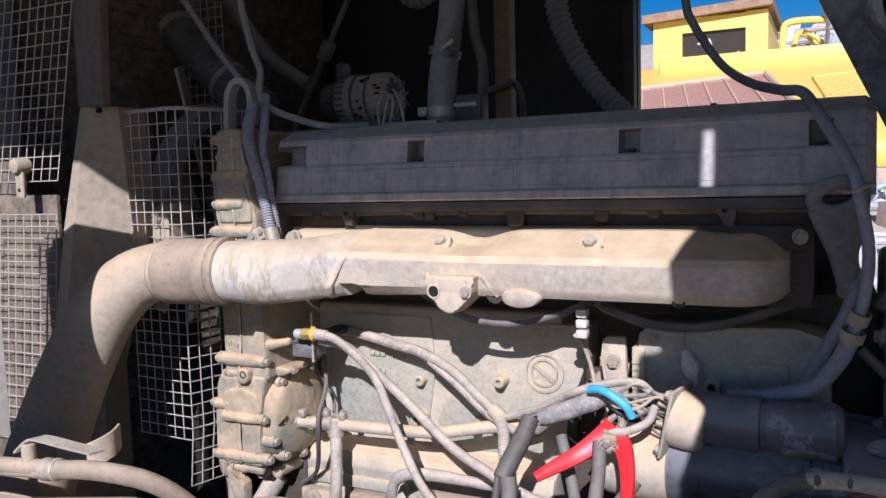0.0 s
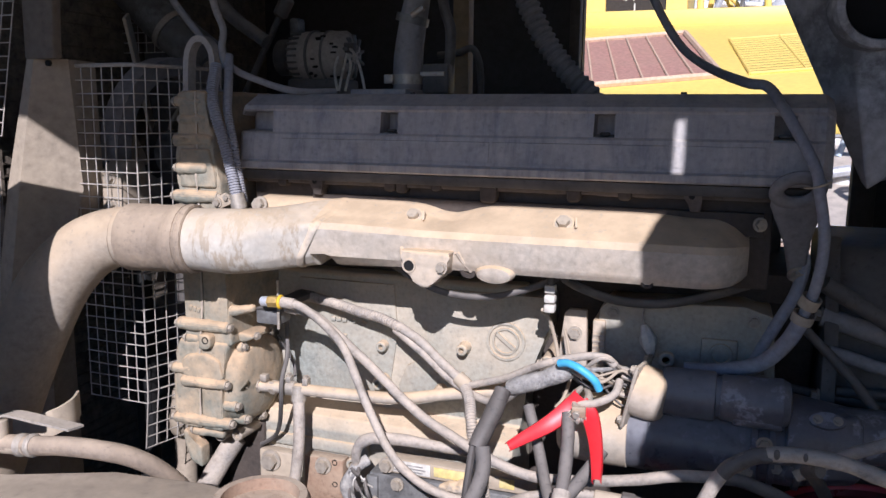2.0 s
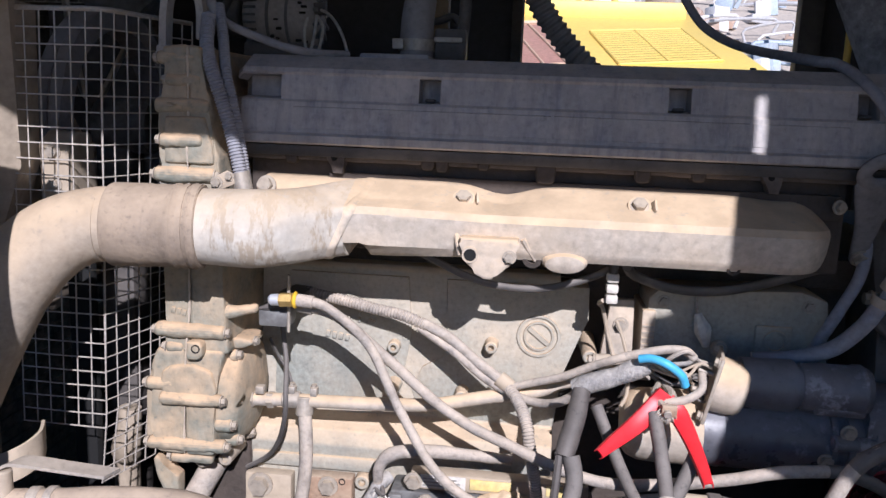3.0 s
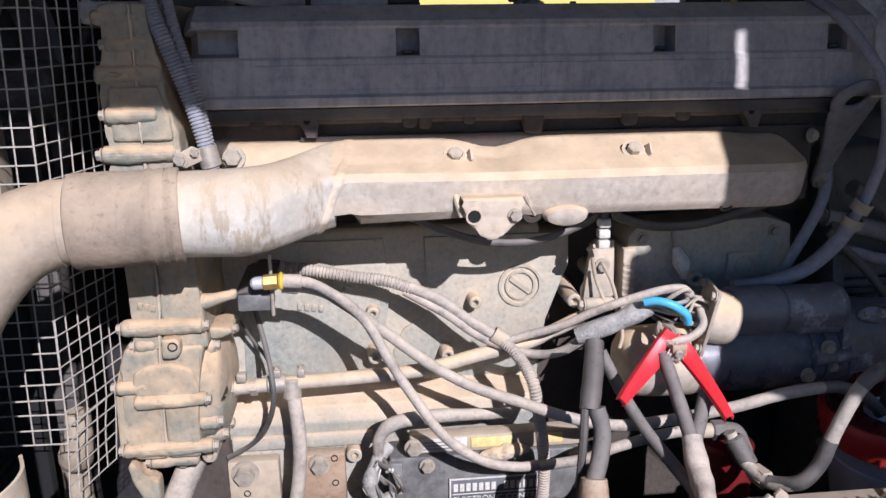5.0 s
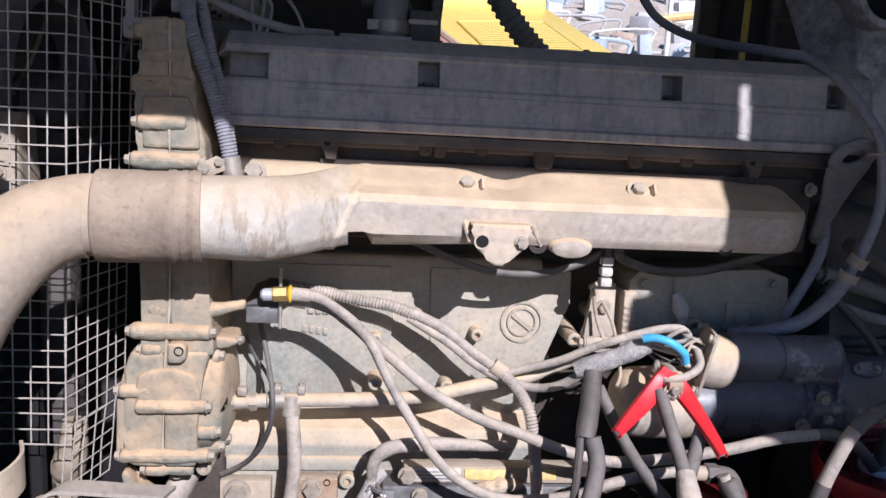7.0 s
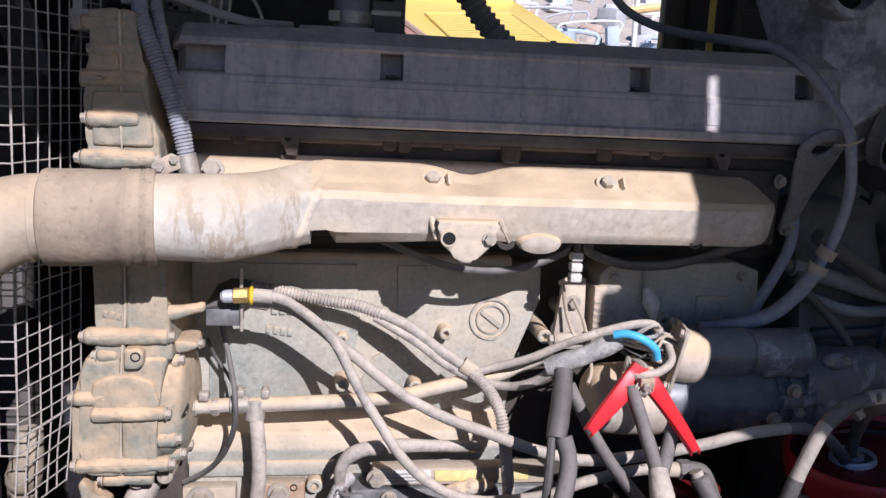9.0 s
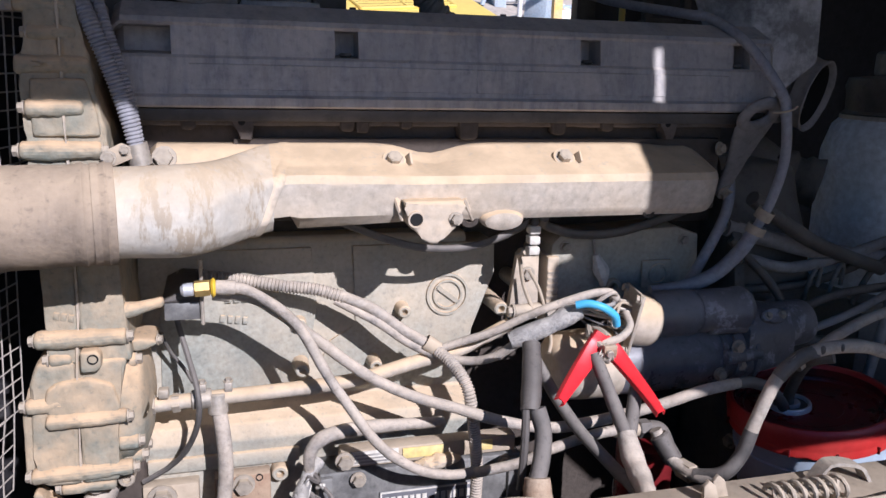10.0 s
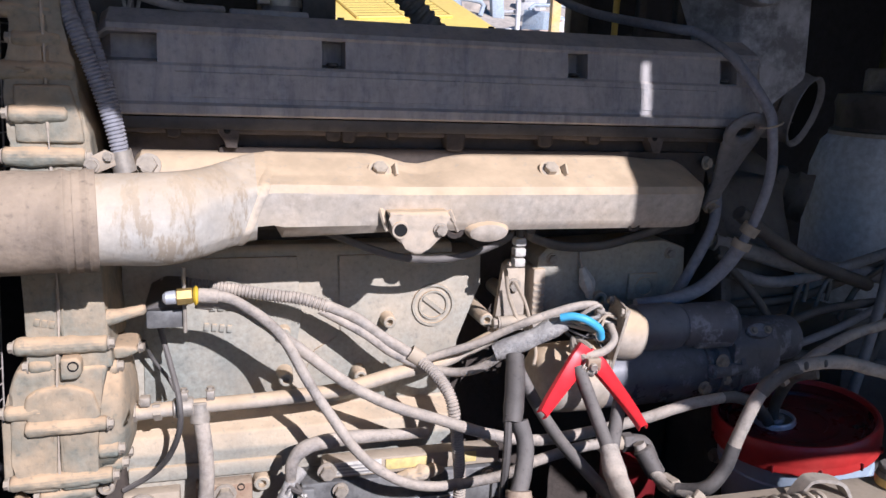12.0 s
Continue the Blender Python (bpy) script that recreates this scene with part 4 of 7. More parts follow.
prof = [(0.297, 0.028), (0.298, 0.0345), (0.301, 0.0365), (0.318, 0.0365), (0.3195, 0.0375), (0.374, 0.0378), (0.378, 0.0395), (0.388, 0.0395), (0.391, 0.0370), (0.398, 0.034), (0.402, 0.018)]
bm = rings(bmesh.new(), [(x, 1.432, 1.439) for x, r in prof], [r for x, r in prof], [(1, 0, 0)] * len(prof), 32)
part("solenoid_housing", bm, M_OILY, st, "worn silvery half of the solenoid")
bm = bmesh.new()
prism(bm, [(1.40, 1.33), (1.405, 1.405), (1.43, 1.436), (1.50, 1.442), (1.52, 1.33), (1.46, 1.29)], 0.396, 0.505, "x", 0.008, [(1.415, 1.34), (1.42, 1.395), (1.44, 1.424), (1.49, 1.428), (1.50, 1.34), (1.46, 1.31)])
part("nose_housing", bm, M_OILY, st, "oily worn nose housing of the starter")
for x, dz in ((0.352, 0.050), (0.378, 0.047), (0.415, 0.049)):
    prof = [(x - 0.006, dz - 0.002), (x - 0.004, dz + 0.006), (x + 0.004, dz + 0.006), (x + 0.006, dz - 0.002)]
    bm = rings(bmesh.new(), [(a, 1.452, 1.352) for a, r in prof], [r for a, r in prof], [(1, 0, 0)] * 4, 32)
    part("rib", bm, M_OILY, st)
for a, b in (((0.318, 1.415, 1.415), (0.392, 1.412, 1.412)), ((0.40, 1.43, 1.405), (0.50, 1.445, 1.42)), ((0.345, 1.396, 1.366), (0.425, 1.408, 1.362))):
    part("boss", rod(bmesh.new(), a, b, 0.013, 14, 0.010, 0.003), M_OILY, st)
bm = rod(bmesh.new(), (0.46, 1.47, 1.385), (0.57, 1.49, 1.385), 0.046, 24, 0.042, 0.004)
part("nose_cone", bm, M_OILY, st)
pad_n = Vector((0, -0.76, 0.65)).normalized()
pad_m = Matrix.Translation((0.452, 1.421, 1.424)) @ pad_n.to_track_quat("Z", "Y").to_matrix().to_4x4()
bm = prism(bmesh.new(), [(0.026 * math.cos(a * math.tau / 20), 0.013 * math.sin(a * math.tau / 20)) for a in range(20)], -0.004, 0.005, "z", 0.001)
bm.transform(pad_m)
pad = part("oval_pad", bm, M_OILY, st, "oval capped pad with two bright screws")
for a in (-0.014, 0.014):
    bolt(pad_m @ Vector((a, 0, 0.005)), pad_n, 0.6, pad)
for x, y, z in ((0.365, 1.394, 1.385), (0.385, 1.41, 1.345), (0.34, 1.40, 1.335)):
    bolt((x, y, z), (0, -1, 0), 1.0, st)
# pale end cap of the solenoid with its square flange
cap_n = Vector((-0.955, 0.19, 0.20)).normalized()
cap_o = Vector((0.172, 1.424, 1.438))
bm = bmesh.new()
rings(bm, [cap_o - cap_n * 0.048, cap_o - cap_n * 0.046, cap_o - cap_n * 0.040, cap_o - cap_n * 0.028, cap_o - cap_n * 0.008, cap_o], [0.026, 0.033, 0.0385, 0.0420, 0.0435, 0.0435], [cap_n] * 6, 28)
part("end_cap", bm, M_ALU, st, "pale dusty cap on the solenoid end")
bm = box(bmesh.new(), (-0.043, -0.056, -0.003), (0.043, 0.050, 0.003), 0.002, Matrix.Translation(cap_o + cap_n * 0.002) @ cap_n.to_track_quat("Z", "Y").to_matrix().to_4x4())
plate = part("terminal_plate", bm, M_BOLT, st)
for a, b in ((0.034, 0.042), (-0.034, 0.042), (0.034, -0.046), (-0.034, -0.046)):
    q = cap_n.to_track_quat("Z", "Y").to_matrix()
    bolt(cap_o + cap_n * 0.005 + q @ Vector((a, b, 0)), cap_n, 0.75, plate)
for a, b in ((0.012, 0.016), (-0.014, 0.012), (0.004, -0.018), (-0.010, -0.022)):
    q = cap_n.to_track_quat("Z", "Y").to_matrix()
    o = cap_o + cap_n * 0.005 + q @ Vector((a, b, 0))
    bm = rod(bmesh.new(), o, o + cap_n * 0.024, 0.0045, 10, bevel=0.001)
    part("stud", bm, M_STEEL, plate)

# flange that carries the starter
t = thing("support_bracket", (0.045, 1.565, 1.38), "dusty tan steel strip bolted upright on the block", "bracket")
bm = bmesh.new()
prism(bm, [(0.008, 1.400), (0.022, 1.520), (0.030, 1.528), (0.062, 1.528), (0.066, 1.400)], 1.558, 1.573, "y", 0.002)
part("strip", bm, M_ALU, t)
part("spacer", rod(bmesh.new(), (0.042, 1.572, 1.455), (0.042, 1.67, 1.455), 0.014, 14), M_BLOCK, t)
bolt((0.042, 1.558, 1.484), (0, -1, 0), 1.1, t)
bm = box(bmesh.new(), (0.075, 1.548, 1.39), (0.098, 1.668, 1.515), 0.004)
part("side_leg", bm, M_ALU, t)
for k in range(6):
    bm = box(bmesh.new(), (0.076, 1.5455, 1.43 + 0.011 * k), (0.097, 1.549, 1.435 + 0.011 * k), 0.0008)
    part("raised_mark", bm, M_ALU, t)
bm = rod(bmesh.new(), (-0.004, 1.50, 1.436), (0.050, 1.50, 1.438), 0.011, 14, bevel=0.002)
part("cross_pin", bm, M_BOLT, t)
bolt((-0.004, 1.50, 1.436), (-1, 0, 0), 1.0, t)

# control box with its label
ecm = thing("control_module", (-0.16, 1.49, 0.95), "dark grey electronic control box bolted to the block", "control box")
bm = box(bmesh.new(), (-0.335, 1.470, 0.95), (0.012, 1.533, 1.190), 0.006)
case = part("case", bm, M_GREY, ecm)
for x in (-0.325, 0.0):
    bm = box(bmesh.new(), (x - 0.012, 1.462, 0.96), (x + 0.012, 1.475, 1.185), 0.003)
    part("rib", bm, M_GREY, case)
bm = box(bmesh.new(), (-0.30, 1.468, 1.196), (0.0, 1.50, 1.226), 0.004)
part("label_rail", bm, M_PANEL, ecm, "cream label rail along the top")
bm = box(bmesh.new(), (-0.198, 1.4655, 1.204), (-0.128, 1.469, 1.222), 0.001)
part("yellow_label", bm, M_YLABEL, ecm)
bm = box(bmesh.new(), (-0.070, 1.4655, 1.204), (-0.042, 1.469, 1.222), 0.001)
part("yellow_label", bm, M_YLABEL, ecm)
bm = box(bmesh.new(), (-0.282, 1.4655, 1.201), (-0.205, 1.469, 1.224), 0.001)
lab = part("white_label", bm, M_LABEL, ecm)
for k in range(3):
    bm = box(bmesh.new(), (-0.278, 1.4645, 1.205 + 0.006 * k), (-0.220 + 0.006 * (k % 2), 1.466, 1.2075 + 0.006 * k))
    part("text_bar", bm, M_TAPE, lab)
bm = box(bmesh.new(), (-0.236, 1.4665, 1.070), (-0.070, 1.4695, 1.147), 0.001)
nameplate = part("nameplate", bm, M_STARTER, ecm)
bm = bmesh.new()
for lo, hi in (((-0.235, 1.465, 1.144), (-0.071, 1.467, 1.1465)), ((-0.235, 1.465, 1.071), (-0.071, 1.467, 1.0735)), ((-0.235, 1.465, 1.0735), (-0.2325, 1.467, 1.144)), ((-0.0735, 1.465, 1.0735), (-0.071, 1.467, 1.144))):
    box(bm, lo, hi)
part("plate_border", bm, M_LABEL, nameplate)
for k in range(14):
    if k != 7:
        part("text_bar", box(bmesh.new(), (-0.228 + 0.0108 * k, 1.465, 1.122), (-0.2205 + 0.0108 * k, 1.467, 1.136)), M_LABEL, nameplate)
part("rule", box(bmesh.new(), (-0.230, 1.4655, 1.1155), (-0.076, 1.467, 1.1170)), M_LABEL, nameplate)
tx = bpy.data.curves.new("lettering", "FONT")
tx.body, tx.size, tx.extrude, tx.align_x = "ELECTRONIC CONTROLS", 0.0145, 0.0004, "LEFT"
tx.materials.append(M_LABEL)
let = new("lettering", tx)
let.parent = nameplate
let.matrix_basis = pose(-0.229, 1.4655, 1.1015, 90, 0, 0)
for x, z, s in ((-0.294, 1.212, 1.3), (-0.272, 1.176, 1.1), (-0.318, 1.137, 0.7), (-0.02, 1.18, 0.9)):
    bolt((x, 1.462 if x < -0.3 else 1.466, z), (0, -1, 0), s, ecm)
bm = bmesh.new()
tube(bm, [(-0.335, 1.47, 1.215), (-0.355, 1.45, 1.200), (-0.368, 1.44, 1.165), (-0.352, 1.44, 1.135), (-0.335, 1.46, 1.12)], 0.010, 12, 8, 0.7)
part("connector", bm, M_TAPE, ecm, "frayed wire connector plug")

# rigid fuel pipe with its tee
t = thing("fuel_pipe", (-0.38, 1.48, 1.31), "dusty pale steel fuel pipe across the block", "pipe")
bm = tube(bmesh.new(), [(-0.592, 1.478, 1.330), (-0.515, 1.474, 1.336), (-0.444, 1.474, 1.338), (-0.363, 1.478, 1.339), (-0.271, 1.484, 1.343), (-0.177, 1.492, 1.361), (-0.101, 1.50, 1.373), (-0.004, 1.515, 1.408)], 0.0115, 18, 6)
part("pipe", bm, M_ALU, t)
bm = rod(bmesh.new(), (-0.524, 1.474, 1.336), (-0.494, 1.474, 1.337), 0.0150, 18, bevel=0.002)
tee = part("tee", bm, M_STEEL, t)
bm = rod(bmesh.new(), (-0.486, 1.474, 1.345), (-0.486, 1.470, 1.312), 0.0150, 18, bevel=0.002)
part("branch", bm, M_STEEL, tee)
for x in (-0.508, -0.470):
    bm = box(bmesh.new(), (x - 0.006, 1.466, 1.347), (x + 0.006, 1.482, 1.362), 0.002)
    c = part("clamp_ear", bm, M_STEEL, t)
    bolt((x, 1.474, 1.361), (0, 0, 1), 0.6, c)
for x0, x1 in ((-0.590, -0.575), (-0.552, -0.540)):
    bm = rod(bmesh.new(), (x0, 1.477, 1.332), (x1, 1.476, 1.333), 0.0145, 6, bevel=0.001)
    part("union_nut", bm, M_BOLT, t)
bm = box(bmesh.new(), (-0.57, 1.462, 1.346), (-0.555, 1.478, 1.360), 0.002)
part("wing_screw", bm, M_BOLT, t)

hose("drain_hose", [(-0.486, 1.470, 1.325), (-0.481, 1.462, 1.290), (-0.478, 1.455, 1.245), (-0.480, 1.450, 1.200), (-0.487, 1.448, 1.150), (-0.497, 1.448, 1.10), (-0.51, 1.45, 1.0)], 0.0115, M_HOSE, "grey rubber hose hanging from the pipe tee", seg=18)
hose("wire", [(-0.545, 1.53, 1.46), (-0.538, 1.520, 1.432), (-0.527, 1.50, 1.395), (-0.514, 1.455, 1.357), (-0.515, 1.452, 1.31), (-0.534, 1.475, 1.256), (-0.562, 1.50, 1.216), (-0.604, 1.515, 1.186)], 0.0045, M_DARKHOSE, "thin dark wire crossing the fuel pipe", "wire", seg=8)
hose("wire", [(-0.566, 1.53, 1.425), (-0.556, 1.545, 1.39), (-0.535, 1.54, 1.36), (-0.523, 1.52, 1.345)], 0.003, M_DARKHOSE, "thin black wire behind the fuel pipe", "wire", seg=8)

# fitting with yellow ring and the two fuel hoses that leave it
t = thing("hose_fitting", (-0.50, 1.41, 1.50), "brass and steel fitting with a yellow ring", "fitting")
bm = rod(bmesh.new(), (-0.528, 1.410, 1.527), (-0.508, 1.410, 1.528), 0.0095, 18, bevel=0.004)
part("plug", bm, M_ZINC, t, "bright zinc-plated plug")
bm = rod(bmesh.new(), (-0.510, 1.410, 1.528), (-0.489, 1.410, 1.529), 0.0115, 6, bevel=0.001)
part("hexagon_nut", bm, M_BRASS, t)
bm = rod(bmesh.new(), (-0.4880, 1.410, 1.529), (-0.4815, 1.410, 1.529), 0.0140, 22, bevel=0.003)
part("ring", bm, M_YELLOW, t, "bright yellow plastic ring")
bm = box(bmesh.new(), (-0.553, 1.432, 1.476), (-0.502, 1.475, 1.503), 0.003)
part("holder", bm, M_GREY, t)
bm = prism(bmesh.new(), [(-0.556, 1.505), (-0.532, 1.517), (-0.500, 1.514), (-0.500, 1.503), (-0.553, 1.503)], 1.43, 1.57, "y", 0.002)
part("shelf", bm, M_BLACK, t)
bm = rod(bmesh.new(), (-0.501, 1.428, 1.47), (-0.501, 1.428, 1.565), 0.0028, 8)
part("pin", bm, M_BOLT, t)

fh = hose("fuel_hose", [(-0.482, 1.410, 1.529), (-0.446, 1.410, 1.525), (-0.415, 1.415, 1.506), (-0.383, 1.42, 1.478), (-0.360, 1.424, 1.447), (-0.336, 1.420, 1.400), (-0.317, 1.412, 1.366), (-0.293, 1.402, 1.330), (-0.264, 1.393, 1.287), (-0.231, 1.386, 1.254), (-0.185, 1.386, 1.224), (-0.134, 1.392, 1.208), (-0.09, 1.40, 1.205)],
     0.0080, M_HOSE, "dusty grey fuel hose curving down from the fitting", group="hoses across the block", seg=16, wobble=0.08)
part("ferrule", rod(bmesh.new(), (-0.482, 1.410, 1.529), (-0.455, 1.410, 1.527), 0.0105, 16, bevel=0.001), M_HOSE, fh)
fh = hose("fuel_hose", [(-0.484, 1.432, 1.515), (-0.432, 1.435, 1.504), (-0.390, 1.440, 1.474), (-0.355, 1.445, 1.442), (-0.326, 1.450, 1.417), (-0.284, 1.450, 1.381), (-0.247, 1.440, 1.357), (-0.193, 1.415, 1.336), (-0.134, 1.390, 1.323), (-0.067, 1.368, 1.305), (0.010, 1.358, 1.290), (0.084, 1.345, 1.300), (0.177, 1.325, 1.326), (0.245, 1.310, 1.351), (0.312, 1.308, 1.360)],
     0.0090, M_HOSE, "long dusty grey hose sweeping towards the red pail", group="hoses across the block", seg=16, wobble=0.08)
part("black_end", tube(bmesh.new(), [(0.308, 1.308, 1.3595), (0.330, 1.311, 1.358), (0.352, 1.315, 1.351), (0.385, 1.328, 1.335), (0.412, 1.345, 1.315), (0.440, 1.360, 1.290), (0.455, 1.368, 1.272)], 0.0096, 14), M_DARKHOSE, fh, "black end reaching into the pail")
part("ferrule", rod(bmesh.new(), (-0.486, 1.432, 1.515), (-0.462, 1.433, 1.511), 0.0112, 16, bevel=0.001), M_HOSE, fh)
hose("wiring_conduit", [(-0.54, 1.560, 1.506), (-0.49, 1.555, 1.504), (-0.436, 1.546, 1.498), (-0.382, 1.535, 1.490), (-0.329, 1.525, 1.484), (-0.285, 1.518, 1.470)],
     0.0104, M_HOSE, "dusty ribbed wiring conduit above the casting", "conduit", "hoses across the block", 14, 0.0055)
hose("wiring_conduit", [(-0.292, 1.519, 1.474), (-0.242, 1.508, 1.452), (-0.198, 1.500, 1.419), (-0.148, 1.486, 1.389)],
     0.0092, M_HOSE, "dusty smooth wiring conduit tied to its branch", "conduit", "hoses across the block", 14)
hose("wiring_conduit", [(-0.148, 1.486, 1.389), (-0.125, 1.450, 1.373), (-0.110, 1.415, 1.350), (-0.102, 1.405, 1.312), (-0.092, 1.415, 1.256), (-0.084, 1.422, 1.200), (-0.083, 1.425, 1.150), (-0.086, 1.428, 1.094), (-0.09, 1.43, 1.0)],
     0.0102, M_HOSE, "ribbed grey conduit dropping in front of the control box", "conduit", "hoses across the block", 14, 0.0050)
hose("cable", [(-0.300, 1.522, 1.466), (-0.233, 1.502, 1.430), (-0.188, 1.495, 1.397), (-0.143, 1.480, 1.377), (-0.096, 1.46, 1.370), (-0.058, 1.43, 1.386), (-0.018, 1.407, 1.424)],
     0.0075, M_HOSE, "dusty cable tied below the conduit", "cable", "hoses across the block", 12)
hose("cable", [(-0.150, 1.482, 1.381), (-0.103, 1.47, 1.400), (-0.058, 1.45, 1.420), (-0.011, 1.43, 1.449), (0.035, 1.41, 1.474), (0.084, 1.402, 1.490), (0.118, 1.402, 1.492), (0.135, 1.405, 1.480)],
     0.0068, M_HOSE, "pale dusty cable running to the starter", "cable", "hoses across the block", 12)
bm = band((-0.159, 1.487, 1.398), (-0.139, 1.482, 1.384), 0.0115, 0.002)
solo("cable_tie", bm, M_PANEL, "white plastic tie round the conduits", "cable tie")
hose("taped_loom", [(-0.040, 1.412, 1.418), (-0.012, 1.404, 1.431), (0.020, 1.400, 1.444), (0.050, 1.397, 1.460), (0.068, 1.395, 1.468)], [0.013, 0.0155, 0.015, 0.016, 0.013], M_TAPE, "wiring loom wrapped in frayed silvery tape", "loom", seg=14, wobble=0.12)
hose("blue_cable", [(0.050, 1.374, 1.483), (0.066, 1.366, 1.487), (0.086, 1.358, 1.483), (0.108, 1.358, 1.468), (0.117, 1.365, 1.450)], 0.0065, M_BLUE, "short bright blue battery cable at the starter", "cable", seg=12)
rnd = random.Random(4)
for k in range(9):
    a = Vector((0.060 + rnd.uniform(0, 0.015), 1.395 + rnd.uniform(-0.012, 0.012), 1.465 + rnd.uniform(-0.012, 0.015)))
    b = cap_o + cap_n * 0.03 + Vector((0.0, rnd.uniform(-0.03, 0.02), rnd.uniform(-0.032, 0.032)))
    mid = (a + b) / 2 + Vector((rnd.uniform(-0.015, 0.015), rnd.uniform(-0.035, -0.005), rnd.uniform(-0.03, 0.035)))
    hose("wire", [a, mid, b, b - cap_n * 0.02], rnd.choice((0.0020, 0.0026, 0.0036)), rnd.choice((M_HOSE, M_DARKHOSE, M_PANEL, M_TAPE)), "dusty wire joined to the starter studs", "wire", "starter wires", 8)
hose("cable", [(0.068, 1.38, 1.405), (0.085, 1.355, 1.425), (0.115, 1.35, 1.433), (0.140, 1.365, 1.445), (0.145, 1.39, 1.46)], 0.0065, M_HOSE, "dusty looped cable below the starter studs", "cable", seg=10)

# black sleeve and the cables under it
hose("cable_sleeve", [(-0.034, 1.342, 1.438), (-0.042, 1.315, 1.408), (-0.052, 1.290, 1.380), (-0.058, 1.276, 1.362)], [0.0135, 0.0150, 0.0155, 0.0140], M_BLACK, "dusty black rubber sleeve over battery cables", "sleeve", seg=16, wobble=0.08)
hose("cable", [(-0.063, 1.280, 1.375), (-0.066, 1.270, 1.335), (-0.070, 1.262, 1.290), (-0.073, 1.26, 1.25)], 0.006, M_BLACK, "flat black battery cable", "cable", "battery cables", 8)
hose("cable", [(-0.048, 1.275, 1.366), (-0.042, 1.262, 1.335), (-0.050, 1.245, 1.300), (-0.064, 1.225, 1.272), (-0.066, 1.205, 1.245), (-0.062, 1.19, 1.20)], 0.0125, M_DARKHOSE, "dusty black battery cable bending down", "cable", "battery cables", 14)
hose("cable", [(-0.062, 1.228, 1.285), (-0.064, 1.215, 1.255), (-0.06, 1.19, 1.20), (-0.055, 1.17, 1.12)], [0.018, 0.022, 0.021, 0.018], M_RUST, "battery cable bundle in dirty brown tape", "cable", "battery cables", 14, wobble=0.25)

# spring clamp with red grips on the terminal
cl = thing("battery_clamp", (0.085, 1.32, 1.37), "jumper clamp with bright red plastic grips", "clamp")
PV = Vector((0.088, 1.338, 1.420))


def grip(pts, widths):
    """A pressed strip, crowned outwards, with its long edges folded back."""
    bm = bmesh.new()
    P = smooth_path(pts, 6)
    T = tangents(P)
    rows = []
    for i, (p, tn) in enumerate(zip(P, T)):
        f = i / (len(P) - 1) * (len(widths) - 1)
        k = min(int(f), len(widths) - 2)
        ww = widths[k] + (widths[k + 1] - widths[k]) * (f - k)
        side = tn.cross(Vector((0, -1, 0.3))).normalized()
        out = side.cross(tn).normalized()
        if out.y > 0:
            out = -out
        h = 0.0085
        rows.append([bm.verts.new(p + side * s * ww + out * d) for s, d in ((-1.0, -h), (-1.06, -h * 0.2), (-0.94, h * 0.22), (-0.55, h * 0.40), (0, h * 0.46), (0.55, h * 0.40), (0.94, h * 0.22), (1.06, -h * 0.2), (1.0, -h), (0.86, -h), (0.80, 0), (0, h * 0.22), (-0.80, 0), (-0.86, -h))])
    n = len(rows[0])
    for A, B in zip(rows, rows[1:]):
        for k in range(n):
            bm.faces.new((A[k], A[(k + 1) % n], B[(k + 1) % n], B[k]))
    bm.faces.new(rows[0][::-1])
    bm.faces.new(rows[-1])
    return bm


part("grip", grip([(0.090, 1.354, 1.440), (0.076, 1.350, 1.421), (0.044, 1.330, 1.395), (0.012, 1.302, 1.379), (-0.008, 1.283, 1.369)], [0.0130, 0.0150, 0.0125, 0.0095, 0.0070]), M_RED, cl)
part("grip", grip([(0.090, 1.352, 1.430), (0.106, 1.343, 1.414), (0.120, 1.312, 1.391), (0.129, 1.275, 1.371), (0.134, 1.245, 1.355)], [0.0120, 0.0135, 0.0105, 0.0085, 0.0065]), M_RED, cl)
part("pivot_plate", box(bmesh.new(), (-0.011, -0.004, -0.009), (0.011, 0.006, 0.008), 0.002, Matrix.Translation(PV + Vector((0.003, -0.006, 0.002)))), M_RUST, cl)
bm = rod(bmesh.new(), PV + Vector((0, -0.016, -0.002)), PV + Vector((0.0, 0.02, 0.004)), 0.006, 14, bevel=0.001)
part("pivot", bm, M_STEEL, cl)
bm = bmesh.new()
corrugated(bm, [PV + Vector((-0.012, 0.003, -0.004)), PV + Vector((0, -0.002, -0.012)), PV + Vector((0.012, 0.003, -0.006))], 0.009, 0.0045, 0.3, 12)
part("spring", bm, M_STEEL, cl)
for s in (-1, 1):
    bm = tube(bmesh.new(), [PV, PV + Vector((0.012 * s, 0.03, 0.012)), PV + Vector((0.003 * s, 0.06, 0.02))], [0.006, 0.007, 0.004], 8)
    part("jaw", bm, M_STEEL, cl)
hose("cable", [(0.072, 1.345, 1.412), (0.078, 1.318, 1.380), (0.082, 1.28, 1.345), (0.083, 1.25, 1.322)], 0.0105, M_DARKHOSE, "black jumper cable under the clamp", "cable", "jumper cables", 12)
hose("cable", [(0.132, 1.315, 1.372), (0.118, 1.295, 1.350), (0.098, 1.265, 1.325), (0.088, 1.25, 1.315)], 0.0105, M_DARKHOSE, "black jumper cable under the clamp", "cable", "jumper cables", 12)
